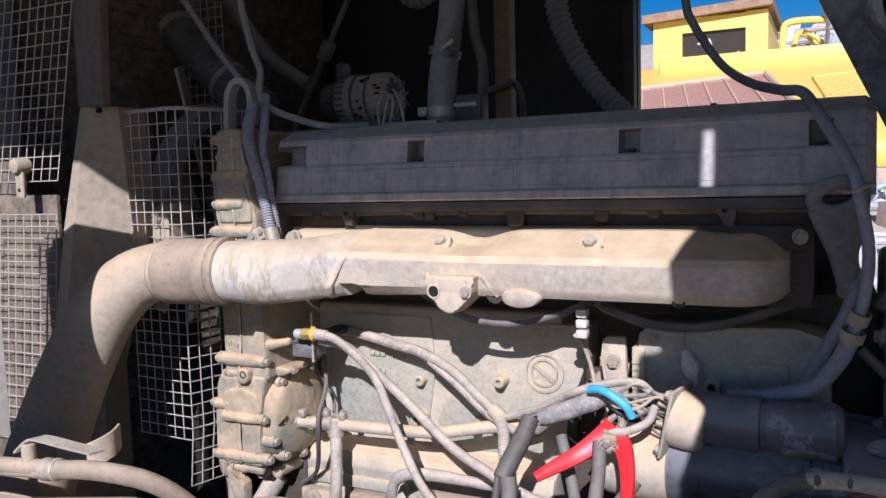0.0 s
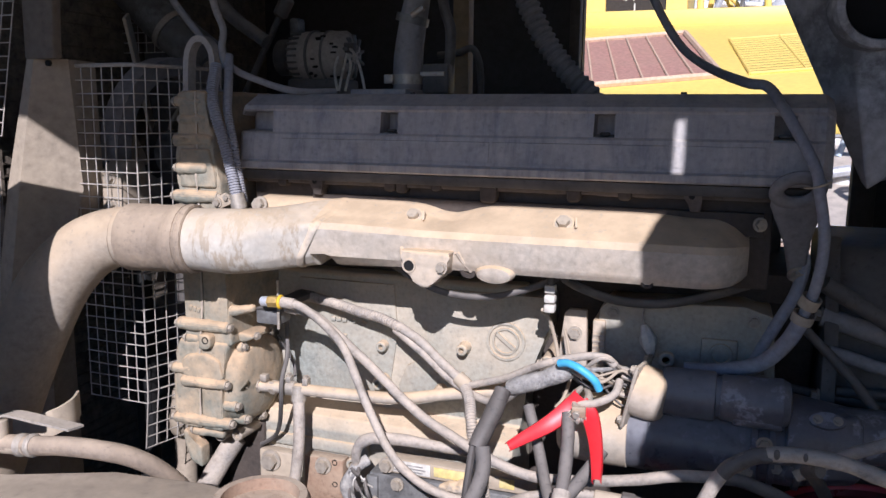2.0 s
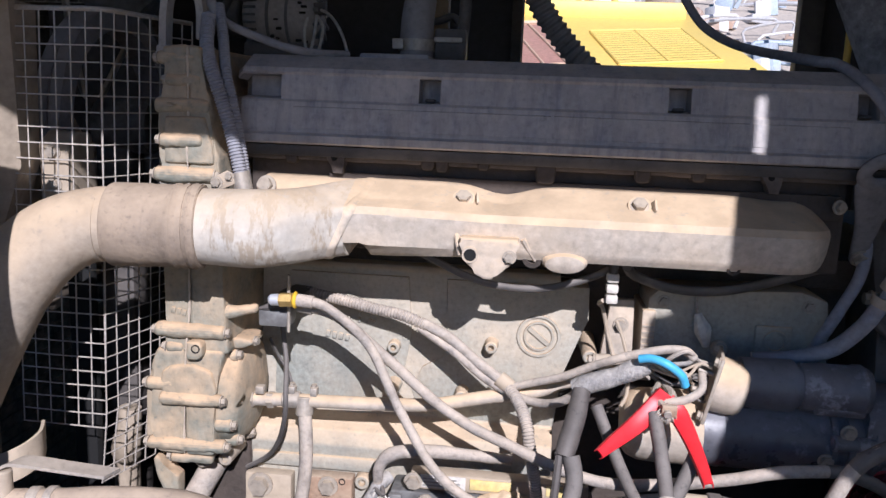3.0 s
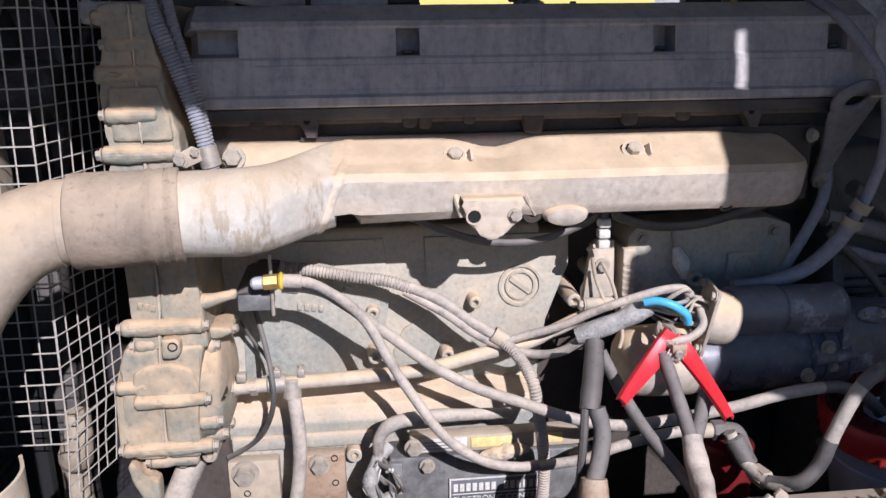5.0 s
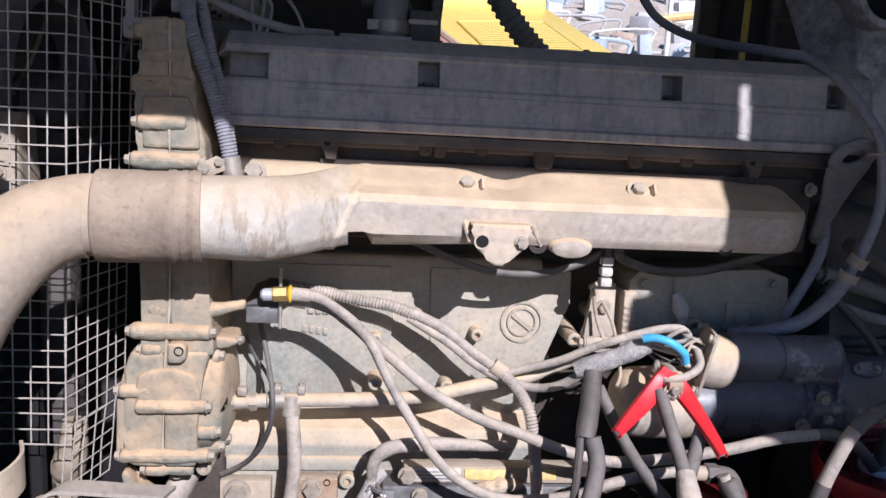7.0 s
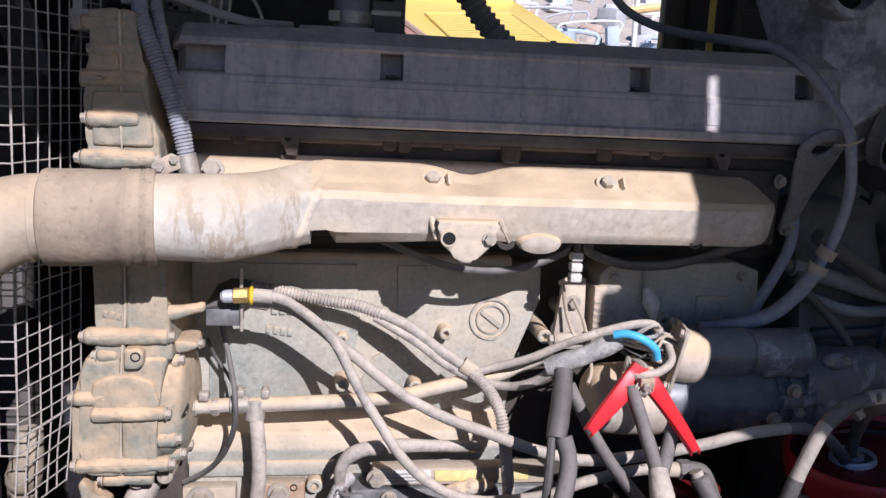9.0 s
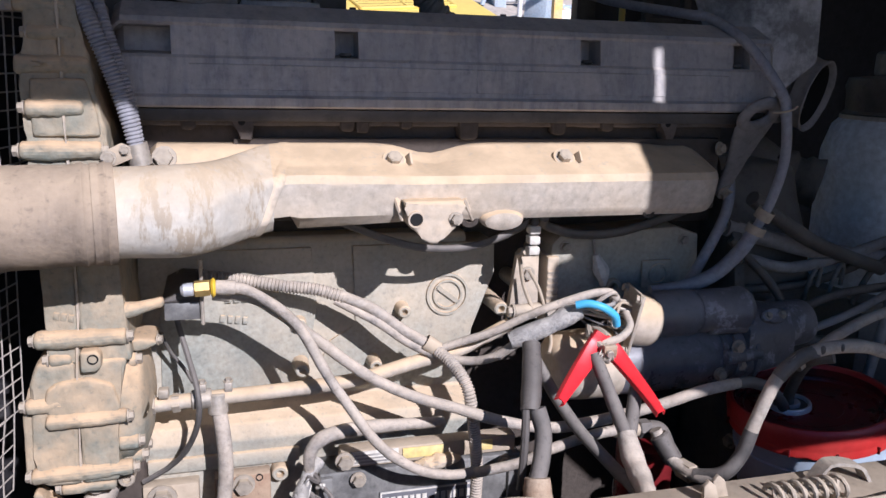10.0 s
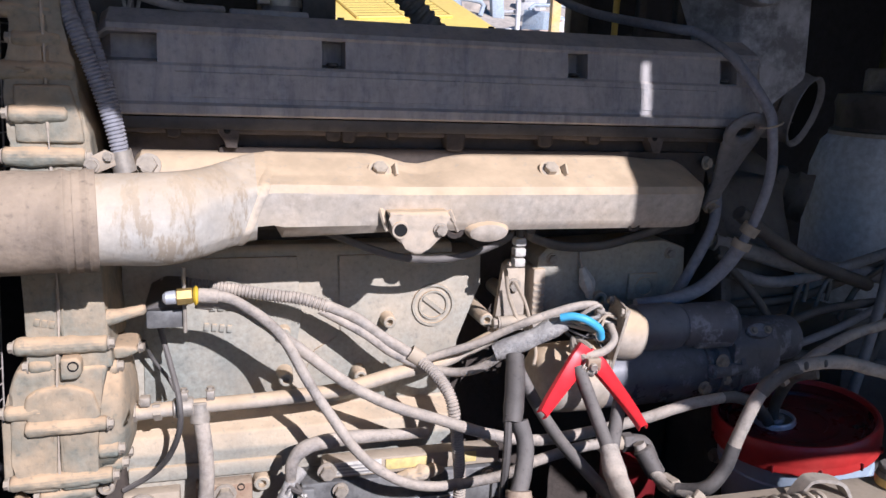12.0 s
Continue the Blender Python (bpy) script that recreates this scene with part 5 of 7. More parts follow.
hose("cable", [(0.084, 1.252, 1.325), (0.082, 1.225, 1.300), (0.075, 1.185, 1.287), (0.062, 1.145, 1.285), (0.05, 1.12, 1.27), (0.048, 1.10, 1.20), (0.05, 1.09, 1.1)], [0.014, 0.0165, 0.015, 0.012, 0.011, 0.011, 0.011], M_HOSE, "jumper cables bound in grey tape", "cable", "jumper cables", 16, wobble=0.15)
hose("cable", [(-0.005, 1.40, 1.395), (0.022, 1.365, 1.338), (0.044, 1.32, 1.300), (0.068, 1.26, 1.272), (0.075, 1.19, 1.262), (0.07, 1.13, 1.22)], 0.0095, M_DARKHOSE, "dark grey cable slanting down to the beam", "cable", "jumper cables", 12)
hose("cable", [(-0.095, 1.395, 1.205), (-0.032, 1.37, 1.228), (0.014, 1.35, 1.258), (0.092, 1.345, 1.278), (0.150, 1.35, 1.277)], 0.0085, M_HOSE, "dusty hose behind the jumper cables", "hose", "", 12)
t = thing("pipe_union", (0.17, 1.35, 1.26), "dusty pale pipe union with a dark nut", "fitting")
part("sleeve", rod(bmesh.new(), (0.118, 1.347, 1.278), (0.162, 1.349, 1.276), 0.0115, 16, bevel=0.002), M_PANEL, t)
part("nut", rod(bmesh.new(), (0.160, 1.349, 1.276), (0.182, 1.350, 1.275), 0.0155, 6, bevel=0.002), M_BLACK, t)
part("elbow", tube(bmesh.new(), [(0.180, 1.35, 1.275), (0.200, 1.348, 1.270), (0.210, 1.342, 1.250), (0.216, 1.33, 1.225)], 0.0135, 14), M_BLACK, t)

# grey loom arching over the control box, with torn wires at its plug
hose("taped_loom", [(-0.352, 1.452, 1.195), (-0.350, 1.452, 1.240), (-0.325, 1.453, 1.265), (-0.266, 1.455, 1.272), (-0.202, 1.458, 1.270), (-0.13, 1.47, 1.262)], [0.008, 0.011, 0.0115, 0.011, 0.010, 0.009], M_HOSE, "dusty grey loom arching over the control box", "loom", seg=14, wobble=0.15)
rnd = random.Random(9)
for k in range(10):
    a = Vector((-0.352 + rnd.uniform(-0.012, 0.02), 1.450, 1.20 + rnd.uniform(-0.03, 0.03)))
    b = a + Vector((rnd.uniform(-0.02, 0.045), rnd.uniform(-0.02, 0.01), rnd.uniform(-0.05, 0.0)))
    hose("wire", [a, (a + b) / 2 + Vector((rnd.uniform(-0.012, 0.012), -0.012, rnd.uniform(-0.01, 0.01))), b], rnd.choice((0.002, 0.003, 0.004)), rnd.choice((M_DARKHOSE, M_TAPE, M_LABEL, M_BLACK)), "short torn wire at the control box plug", "wire", "torn wires", 7, wobble=0.3)
# heap of dry mud on the label rail
bm = rings(bmesh.new(), [(-0.185, 1.464, 1.188), (-0.165, 1.462, 1.192), (-0.140, 1.460, 1.196), (-0.118, 1.462, 1.198), (-0.100, 1.466, 1.196)], [0.004, 0.010, 0.013, 0.012, 0.004], [(1, 0, 0)] * 5, 12)
solo("mud_lump", weathered(bm, 0.006, 0.003, 90), M_ALU, "dry mud caked on the control box edge", "mud")

# cast letters standing on the block wall, worn past reading
for x0, z0, n, tilt in ((-0.475, 1.425, 4, -8), (-0.395, 1.452, 3, 70)):
    for k in range(n):
        d = Vector((math.cos(radians(tilt)), 0, math.sin(radians(tilt)))) * 0.012 * k
        bm = box(bmesh.new(), (-0.004, -0.002, -0.006), (0.004, 0.003, 0.006), 0.001, pose(x0 + d.x, 1.5835, z0 + d.z, 0, -tilt, 0))
        part("raised_mark", bm, M_BLOCK, block)

# ---- pail and the beam before it ----
def disc_frame(o, tilt):
    return Matrix.Translation(o) @ Euler((0, -math.atan(tilt), 0)).to_matrix().to_4x4()


PC = Vector((0.498, 1.362, 1.297))
pm = disc_frame(PC, 0.14)
pail = thing("pail", (PC.x, PC.y, 0.96), "white plastic pail with a red lid", "pail")


def turned(profile, m, seg=48, cap=True):
    bm = bmesh.new()
    up = m.to_3x3() @ Vector((0, 0, 1))
    return rings(bm, [m @ Vector((0, 0, h)) for r, h in profile], [r * 0.91 for r, h in profile], [up] * len(profile), seg, cap)


part("body", turned([(0.118, -0.34), (0.124, -0.33), (0.1345, -0.092), (0.1385, -0.090), (0.1385, -0.080), (0.135, -0.078), (0.139, -0.024)], pm), M_WHITEPAIL, pail)
lid = part("lid", turned([(0.1385, -0.030), (0.1380, -0.006), (0.1335, -0.004), (0.1325, -0.016), (0.1270, -0.019), (0.1240, -0.016), (0.1200, -0.016), (0.1170, -0.021), (0.0800, -0.0225), (0.0780, -0.0210), (0.0600, -0.0210), (0.0580, -0.0225), (0.012, -0.0225)], pm), M_REDLID, pail, "sunken red lid, darkened for its shade and stained")
part("lid_rim", turned([(0.1400, -0.044), (0.1475, -0.047), (0.1490, -0.042), (0.1470, -0.036), (0.1485, -0.031), (0.1500, -0.012), (0.1485, -0.002), (0.1450, 0.0025), (0.1405, 0.0025), (0.1375, -0.001), (0.1360, -0.006), (0.1340, -0.006), (0.1338, -0.012)], pm, cap=False), M_RIM, lid, "bright red rolled rim")
for a in range(0, 360, 30):
    q = pm @ Vector((0.1350 * math.cos(math.radians(a + 8)), 0.1350 * math.sin(math.radians(a + 8)), -0.041))
    part("tear_notch", box(bmesh.new(), (-0.0016, -0.0035, -0.006), (0.0016, 0.0035, 0.006), 0.0008, Matrix.Translation(q) @ Euler((0, 0, math.radians(a + 8 + 90))).to_matrix().to_4x4()), M_REDLID, lid)
co = pm @ Vector((-0.026, 0.018, -0.022))
up = pm.to_3x3() @ Vector((0, 0, 1))
bm = rings(bmesh.new(), [co - up * 0.002, co + up * 0.006, co + up * 0.0085, co + up * 0.0085, co + up * 0.005, co + up * 0.001], [0.036, 0.0355, 0.0340, 0.0310, 0.0300, 0.0295], [up] * 6, 36, cap=False)
part("spout_ring", bm, M_ZINC, lid, "shiny metal spout ring")
bm = rod(bmesh.new(), co - up * 0.002, co + up * 0.0025, 0.0298, 28)
part("spout_cap", bm, M_BLACK, lid)
bm = rings(bmesh.new(), [co + up * 0.002, co + up * 0.009, co + up * 0.010, co + up * 0.009], [0.017, 0.0165, 0.015, 0.010], [up] * 4, 24)
part("spout_collar", bm, M_BLUEHOSE, lid)
hose("suction_hose", [co + up * 0.009 + Vector((-0.006, -0.004, 0)), (0.462, 1.37, 1.300), (0.446, 1.34, 1.343), (0.425, 1.30, 1.385), (0.412, 1.265, 1.408), (0.425, 1.245, 1.418)], 0.0095, M_DARKHOSE, "black suction hose rising from the pail's spout", seg=14)
# support for the pail
bm = box(bmesh.new(), (0.30, 1.15, 0.66), (0.95, 1.50, 0.955), 0.01)
solo("battery_box", bm, M_BLACK, "black steel box under the pail", "box")

rh = hose("return_hose", [(0.178, 1.325, 1.285), (0.190, 1.315, 1.258), (0.200, 1.290, 1.240), (0.213, 1.250, 1.240), (0.234, 1.222, 1.258), (0.257, 1.217, 1.287), (0.270, 1.217, 1.326), (0.284, 1.217, 1.365), (0.298, 1.217, 1.397), (0.315, 1.217, 1.419), (0.340, 1.217, 1.436), (0.369, 1.217, 1.4445), (0.407, 1.217, 1.447), (0.448, 1.217, 1.444), (0.492, 1.217, 1.432), (0.54, 1.220, 1.417), (0.64, 1.24, 1.375), (0.72, 1.27, 1.32)],
          0.0100, M_HOSE, "grey hose looping down and over the pail", seg=16, wobble=0.1)
for sleeve in ([(0.211, 1.255, 1.2395), (0.234, 1.222, 1.258), (0.257, 1.217, 1.287), (0.270, 1.217, 1.326)], [(0.304, 1.217, 1.406), (0.315, 1.217, 1.419), (0.340, 1.217, 1.436), (0.358, 1.217, 1.442)]):
    part("oily_sleeve", tube(bmesh.new(), sleeve, 0.0106, 14, 6, 0.12, 3.0), M_DARKHOSE, rh, "oil-black section of the hose")
for q, d in (((0.368, 1.2078, 1.4475), (0.004, 0.004, 0.007)), ((0.402, 1.2072, 1.4490), (0.003, 0.003, 0.006)), ((0.355, 1.2080, 1.4385), (0.010, 0.003, 0.004))):
    bm = bmesh.new()
    bmesh.ops.create_uvsphere(bm, u_segments=10, v_segments=6, radius=1.0, matrix=Matrix.Translation(q) @ Matrix.Diagonal((*d, 1.0)))
    part("oil_blot", bm, M_DARKHOSE, rh)
hose("return_hose", [(0.40, 1.29, 1.385), (0.457, 1.30, 1.419), (0.492, 1.30, 1.437), (0.523, 1.30, 1.451), (0.554, 1.30, 1.461), (0.598, 1.30, 1.471), (0.75, 1.34, 1.50)], 0.0085, M_HOSE, "second grey hose passing behind the pail", seg=14, wobble=0.1)
t = thing("hose_joint", (0.205, 1.30, 1.22), "dark metal joint on the return hose", "fitting")
part("collar", rod(bmesh.new(), (0.182, 1.322, 1.278), (0.203, 1.303, 1.238), 0.0155, 16, bevel=0.003), M_BLACK, t)
part("nut", rod(bmesh.new(), (0.206, 1.295, 1.234), (0.212, 1.262, 1.236), 0.0150, 6, bevel=0.002), M_BOLT, t)

beam = thing("frame_beam", (0.5, 1.06, 0.66), "dusty steel frame beam in front of the pail", "beam")
part("web", box(bmesh.new(), (-0.14, 1.055, 0.662), (1.6, 1.075, 1.295), 0.002), M_PANEL, beam)
part("top_flange", box(bmesh.new(), (-0.14, 0.99, 1.293), (1.6, 1.132, 1.305), 0.002), M_PANEL, beam)
sp = thing("coil_spring", (0.24, 1.06, 1.305), "dusty coil spring lying on the beam", "spring")
bm = bmesh.new()
pts = [(0.19 + 0.0016 * k, 1.068 + 0.014 * math.cos(k * 0.62), 1.318 + 0.013 * math.sin(k * 0.62)) for k in range(72)]
tube(bm, pts, 0.0032, 7, 1)
part("coil", bm, M_BOLT, sp)
t = thing("grab_handle", (0.33, 1.08, 1.305), "bent flat steel handle on the beam", "handle")
bm = bmesh.new()
P = smooth_path([(0.276, 1.10, 1.304), (0.283, 1.10, 1.314), (0.296, 1.10, 1.3295), (0.304, 1.10, 1.333), (0.322, 1.10, 1.332), (0.344, 1.098, 1.327), (0.353, 1.096, 1.320), (0.362, 1.094, 1.304)], 5)
rows = []
for p, tn in zip(P, tangents(P)):
    out = tn.cross(Vector((0, 1, 0))).normalized()
    rows.append([bm.verts.new(p + out * a + Vector((0, b, 0))) for a, b in ((-0.0025, -0.010), (0.0025, -0.010), (0.0025, 0.010), (-0.0025, 0.010))])
for A, B in zip(rows, rows[1:]):
    for k in range(4):
        bm.faces.new((A[k], A[(k + 1) % 4], B[(k + 1) % 4], B[k]))
bm.faces.new(rows[0]), bm.faces.new(rows[-1][::-1])
part("loop", bm, M_STEEL, t)
t = thing("wing_clip", (0.13, 1.09, 1.305), "small dusty two-eared clip on the beam", "clip")
for k, dx in enumerate((0.0, 0.020)):
    bm = prism(bmesh.new(), [(0.105 + dx, 1.306), (0.103 + dx, 1.330), (0.110 + dx, 1.338), (0.120 + dx, 1.330), (0.128 + dx, 1.306)], 1.085 + 0.01 * k, 1.091 + 0.01 * k, "y", 0.001)
    part("ear", bm, M_PANEL, t)
hose("rope", [(0.02, 1.07, 1.312), (0.06, 1.05, 1.312), (0.11, 1.06, 1.313), (0.17, 1.045, 1.312), (0.24, 1.04, 1.313), (0.33, 1.035, 1.312), (0.42, 1.05, 1.312)], 0.0055, M_PANEL, "dusty frayed cord lying along the beam", "cord", seg=8, wobble=0.3)
bm = rod(bmesh.new(), (0.215, 1.41, 0.95), (0.215, 1.41, 1.225), 0.048, 28, 0.048, 0.006)
can = thing("red_filter", (0.215, 1.41, 0.95), "dark red filter canister below the cables", "filter")
# canister shares the lid's red, darkened for shade
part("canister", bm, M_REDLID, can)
solo("filter_shelf", box(bmesh.new(), (-0.05, 1.15, 0.66), (0.28, 1.50, 0.95), 0.01), M_BLACK, "black steel shelf under the filter canister", "shelf")

# ---- cables and loom at the two ends of the engine ----
hose("wiring_conduit", [(-0.642, 1.462, 1.965), (-0.633, 1.432, 1.915), (-0.618, 1.418, 1.875), (-0.603, 1.415, 1.834), (-0.590, 1.412, 1.795), (-0.578, 1.410, 1.750), (-0.569, 1.410, 1.705), (-0.565, 1.412, 1.685)], 0.0112, M_BLUEHOSE, "blue-grey ribbed conduit clipped by the gear case", "conduit", "left conduits", 16, 0.0048)
hose("wiring_conduit", [(-0.640, 1.50, 1.985), (-0.622, 1.470, 1.935), (-0.606, 1.440, 1.880), (-0.590, 1.430, 1.825), (-0.578, 1.425, 1.770), (-0.570, 1.428, 1.71)], 0.0088, M_BLUEHOSE, "blue-grey ribbed conduit behind its twin", "conduit", "left conduits", 14, 0.0048)
t = thing("conduit_clip", (-0.59, 1.42, 1.70), "small dusty steel clip holding the conduit", "clip")
part("tab", prism(bmesh.new(), [(-0.612, 1.704), (-0.606, 1.722), (-0.590, 1.730), (-0.572, 1.722), (-0.572, 1.712), (-0.600, 1.700)], 1.398, 1.402, "y", 0.001), M_PANEL, t)
bolt((-0.606, 1.398, 1.711), (0, -1, 0), 0.8, t)
bolt((-0.586, 1.398, 1.721), (0, -1, 0), 0.6, t)
part("strap", band((-0.5735, 1.41, 1.728), (-0.568, 1.411, 1.700), 0.0130, 0.0015), M_STEEL, t)
hose("cable", [(-1.05, 1.52, 2.45), (-0.842, 1.50, 2.198), (-0.737, 1.50, 2.061), (-0.642, 1.50, 1.969), (-0.570, 1.505, 1.936), (-0.501, 1.515, 1.918), (-0.44, 1.56, 1.918)], 0.0068, M_RUBBER, "grey cable slung down to the valve cover", "cable", "overhead cables", 12)
hose("cable", [(-0.72, 1.49, 2.45), (-0.690, 1.498, 2.179), (-0.668, 1.50, 2.080), (-0.650, 1.50, 2.035), (-0.652, 1.495, 2.00), (-0.640, 1.49, 1.962)], 0.0072, M_RUBBER, "grey cable hanging to the lifting eye", "cable", "overhead cables", 12)
hose("cable", [(-1.10, 1.75, 2.45), (-0.90, 1.72, 2.23), (-0.78, 1.70, 2.10), (-0.68, 1.70, 2.03)], 0.015, M_DARKHOSE, "thick dark hose behind the hanging cables", "hose", "overhead cables", 12)
# right-hand cable over the cover and down to the starter
hose("cable", [(0.09, 1.85, 2.90), (0.105, 1.85, 2.30), (0.117, 1.85, 2.144), (0.13, 1.85, 2.10), (0.165, 1.85, 2.04), (0.198, 1.83, 2.00), (0.247, 1.75, 1.964), (0.305, 1.56, 1.932), (0.337, 1.53, 1.924), (0.362, 1.46, 1.885), (0.402, 1.412, 1.810), (0.412, 1.404, 1.770), (0.424, 1.410, 1.700), (0.420, 1.425, 1.630), (0.405, 1.440, 1.570)],
     0.0083, M_BLUEHOSE, "grey-blue cable tied to the lifting eye", "cable", "cables at the flywheel end", 16)
hose("cable", [(0.405, 1.440, 1.570), (0.388, 1.455, 1.530), (0.355, 1.470, 1.490), (0.300, 1.475, 1.470), (0.240, 1.48, 1.462)], 0.0125, M_BLUEHOSE, "thicker blue-grey cable bending to the starter", "cable", "cables at the flywheel end", 16)
hose("cable", [(0.408, 1.545, 1.665), (0.412, 1.530, 1.640), (0.400, 1.515, 1.595), (0.378, 1.510, 1.549), (0.352, 1.515, 1.49), (0.345, 1.53, 1.46)], 0.0095, M_BLUEHOSE, "grey cable below the lifting eye", "cable", "cables at the flywheel end", 14)
for a, b, r in (((0.417, 1.428, 1.612), (0.411, 1.433, 1.596), 0.0125), ((0.409, 1.437, 1.584), (0.405, 1.440, 1.570), 0.0140)):
    solo("cable_tie", band(a, b, r, 0.0025), M_PANEL, "pale plastic tie round the cable", "cable tie", "cable ties")
bm = tube(bmesh.new(), [(0.424, 1.396, 1.787), (0.414, 1.393, 1.782), (0.400, 1.402, 1.777), (0.392, 1.412, 1.776)], 0.0018, 8)
solo("cable_tie", bm, M_PANEL, "thin wire tie through the lifting eye", "cable tie", "cable ties")
hose("cable", [(-0.30, 1.50, 1.600), (-0.22, 1.47, 1.572), (-0.16, 1.46, 1.560), (-0.09, 1.46, 1.562), (-0.02, 1.47, 1.582), (0.02, 1.49, 1.60)], 0.006, M_DARKHOSE, "black cable sagging below the manifold", "cable", "cables below the manifold", 10)
hose("cable", [(0.035, 1.48, 1.60), (0.055, 1.52, 1.578), (0.12, 1.53, 1.558), (0.20, 1.53, 1.560), (0.28, 1.52, 1.585), (0.33, 1.50, 1.61)], 0.008, M_DARKHOSE, "black cable sagging below the manifold", "cable", "cables below the manifold", 10)
hose("wire", [(0.000, 1.47, 1.545), (-0.004, 1.49, 1.535), (0.004, 1.50, 1.525), (0.016, 1.51, 1.480), (0.030, 1.49, 1.435)], 0.0035, M_PANEL, "dusty pale wire beside the support strip", "wire", "", 8)
hose("wire", [(0.030, 1.52, 1.500), (0.042, 1.50, 1.470), (0.050, 1.485, 1.43), (0.046, 1.45, 1.40), (0.035, 1.43, 1.385)], 0.003, M_PANEL, "second dusty wire beside the strip", "wire", "", 8)
t = thing("sensor", (0.013, 1.47, 1.545), "pale plastic sensor plug under the manifold", "sensor")
for k, z in enumerate((1.590, 1.573, 1.556)):
    part("segment", box(bmesh.new(), (0.003, 1.460, z - 0.014), (0.022, 1.480, z), 0.003), M_LABEL, t)
part("stem", rod(bmesh.new(), (0.013, 1.470, 1.588), (0.013, 1.470, 1.615), 0.007, 12), M_BLACK, t)
t = thing("wire_plug", (0.175, 1.54, 1.47), "pale loose wire plug hanging in the shade", "plug")
part("body", tube(bmesh.new(), [(0.165, 1.545, 1.515), (0.172, 1.54, 1.495), (0.178, 1.538, 1.475), (0.181, 1.54, 1.462)], [0.006, 0.011, 0.012, 0.007], 8, 4, 0.6), M_LABEL, t)
part("lead", tube(bmesh.new(), [(0.165, 1.545, 1.515), (0.162, 1.55, 1.535), (0.165, 1.555, 1.555)], 0.0025, 6), M_HOSE, t)

# ---- behind the engine ----
alt = thing("alternator", (-0.66, 1.95, 1.94), "dusty grey alternator behind the valve cover", "alternator")
bm = bmesh.new()
prof = [(-0.755, 0.030), (-0.752, 0.055), (-0.742, 0.062), (-0.70, 0.063), (-0.697, 0.060), (-0.655, 0.060), (-0.652, 0.063), (-0.615, 0.062), (-0.60, 0.052), (-0.592, 0.030)]
rings(bm, [(x, 1.96, 2.015) for x, r in prof], [r for x, r in prof], [(1, 0, 0)] * len(prof), 32)
body = part("housing", bm, M_ALTER, alt)
for k in range(14):
    a = radians(110 + 14 * k)
    m = Matrix.Translation((-0.735, 1.96 + 0.0625 * math.cos(a), 2.015 + 0.0625 * math.sin(a))) @ Euler((a, 0, 0)).to_matrix().to_4x4()
    part("fin", box(bmesh.new(), (-0.014, -0.003, -0.0025), (0.014, 0.004, 0.0025), 0, m), M_GREY, body)
for k in range(10):
    a = radians(36 * k)
    m = Matrix.Translation((-0.596, 1.96, 2.015)) @ Euler((a, 0, 0)).to_matrix().to_4x4()
    part("end_rib", box(bmesh.new(), (-0.006, -0.0035, 0.018), (0.006, 0.0035, 0.052), 0.001, m), M_GREY, body)
for x in (-0.697, -0.655):
    part("clamp_ring", band((x - 0.003, 1.96, 2.015), (x + 0.003, 1.96, 2.015), 0.0615, 0.0035, seg=32), M_GREY, body)
part("terminal_cap", box(bmesh.new(), (-0.604, 1.915, 2.02), (-0.574, 1.935, 2.045), 0.004), M_BLACK, body)
part("pulley", rod(bmesh.new(), (-0.80, 1.96, 2.015), (-0.765, 1.96, 2.015), 0.045, 28, bevel=0.004), M_BLACK, alt)
part("ear", box(bmesh.new(), (-0.762, 1.935, 2.06), (-0.735, 1.975, 2.11), 0.008), M_GREY, alt)
part("base", box(bmesh.new(), (-0.75, 1.90, 1.88), (-0.60, 2.0, 1.96), 0.008), M_BLACK, alt)
rnd = random.Random(5)
for k in range(16):
    a = radians(rnd.uniform(130, 290))
    x = rnd.uniform(-0.69, -0.61)
    part("slot", box(bmesh.new(), (-rnd.uniform(0.003, 0.010), -0.002, -0.004), (0.004, 0.002, 0.004), 0, Matrix.Translation((x, 1.96 + 0.0622 * math.cos(a), 2.015 + 0.0622 * math.sin(a))) @ Euler((a + math.pi / 2, 0, 0)).to_matrix().to_4x4()), M_VOID, body)
for k, p in enumerate((((-0.606, 1.925, 2.04), (-0.612, 1.89, 1.985), (-0.606, 1.89, 1.93)), ((-0.596, 1.93, 2.03), (-0.590, 1.89, 1.98), (-0.60, 1.885, 1.93)), ((-0.600, 1.93, 2.02), (-0.575, 1.90, 1.99), (-0.585, 1.89, 1.93)), ((-0.598, 1.935, 2.035), (-0.555, 1.88, 2.015), (-0.52, 1.84, 1.975), (-0.50, 1.82, 1.925)))):
    part("lead", tube(bmesh.new(), p, 0.0032, 8), M_LABEL, alt)
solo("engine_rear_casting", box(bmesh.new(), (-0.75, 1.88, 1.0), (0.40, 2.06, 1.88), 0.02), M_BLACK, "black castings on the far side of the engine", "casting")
t = thing("adjusting_rod", (-0.85, 1.8, 1.95), "dark threaded adjusting rod behind the gear case", "rod")
part("shaft", rod(bmesh.new(), (-0.860, 1.805, 1.83), (-0.690, 1.79, 2.110), 0.008, 10), M_BLACK, t)
part("end", rod(bmesh.new(), (-0.700, 1.79, 2.093), (-0.675, 1.79, 2.135), 0.017, 14, bevel=0.005), M_BLACK, t)
part("tip", rod(bmesh.new(), (-0.675, 1.79, 2.135), (-0.22, 1.79, 2.905), 0.007, 10), M_BLACK, t)
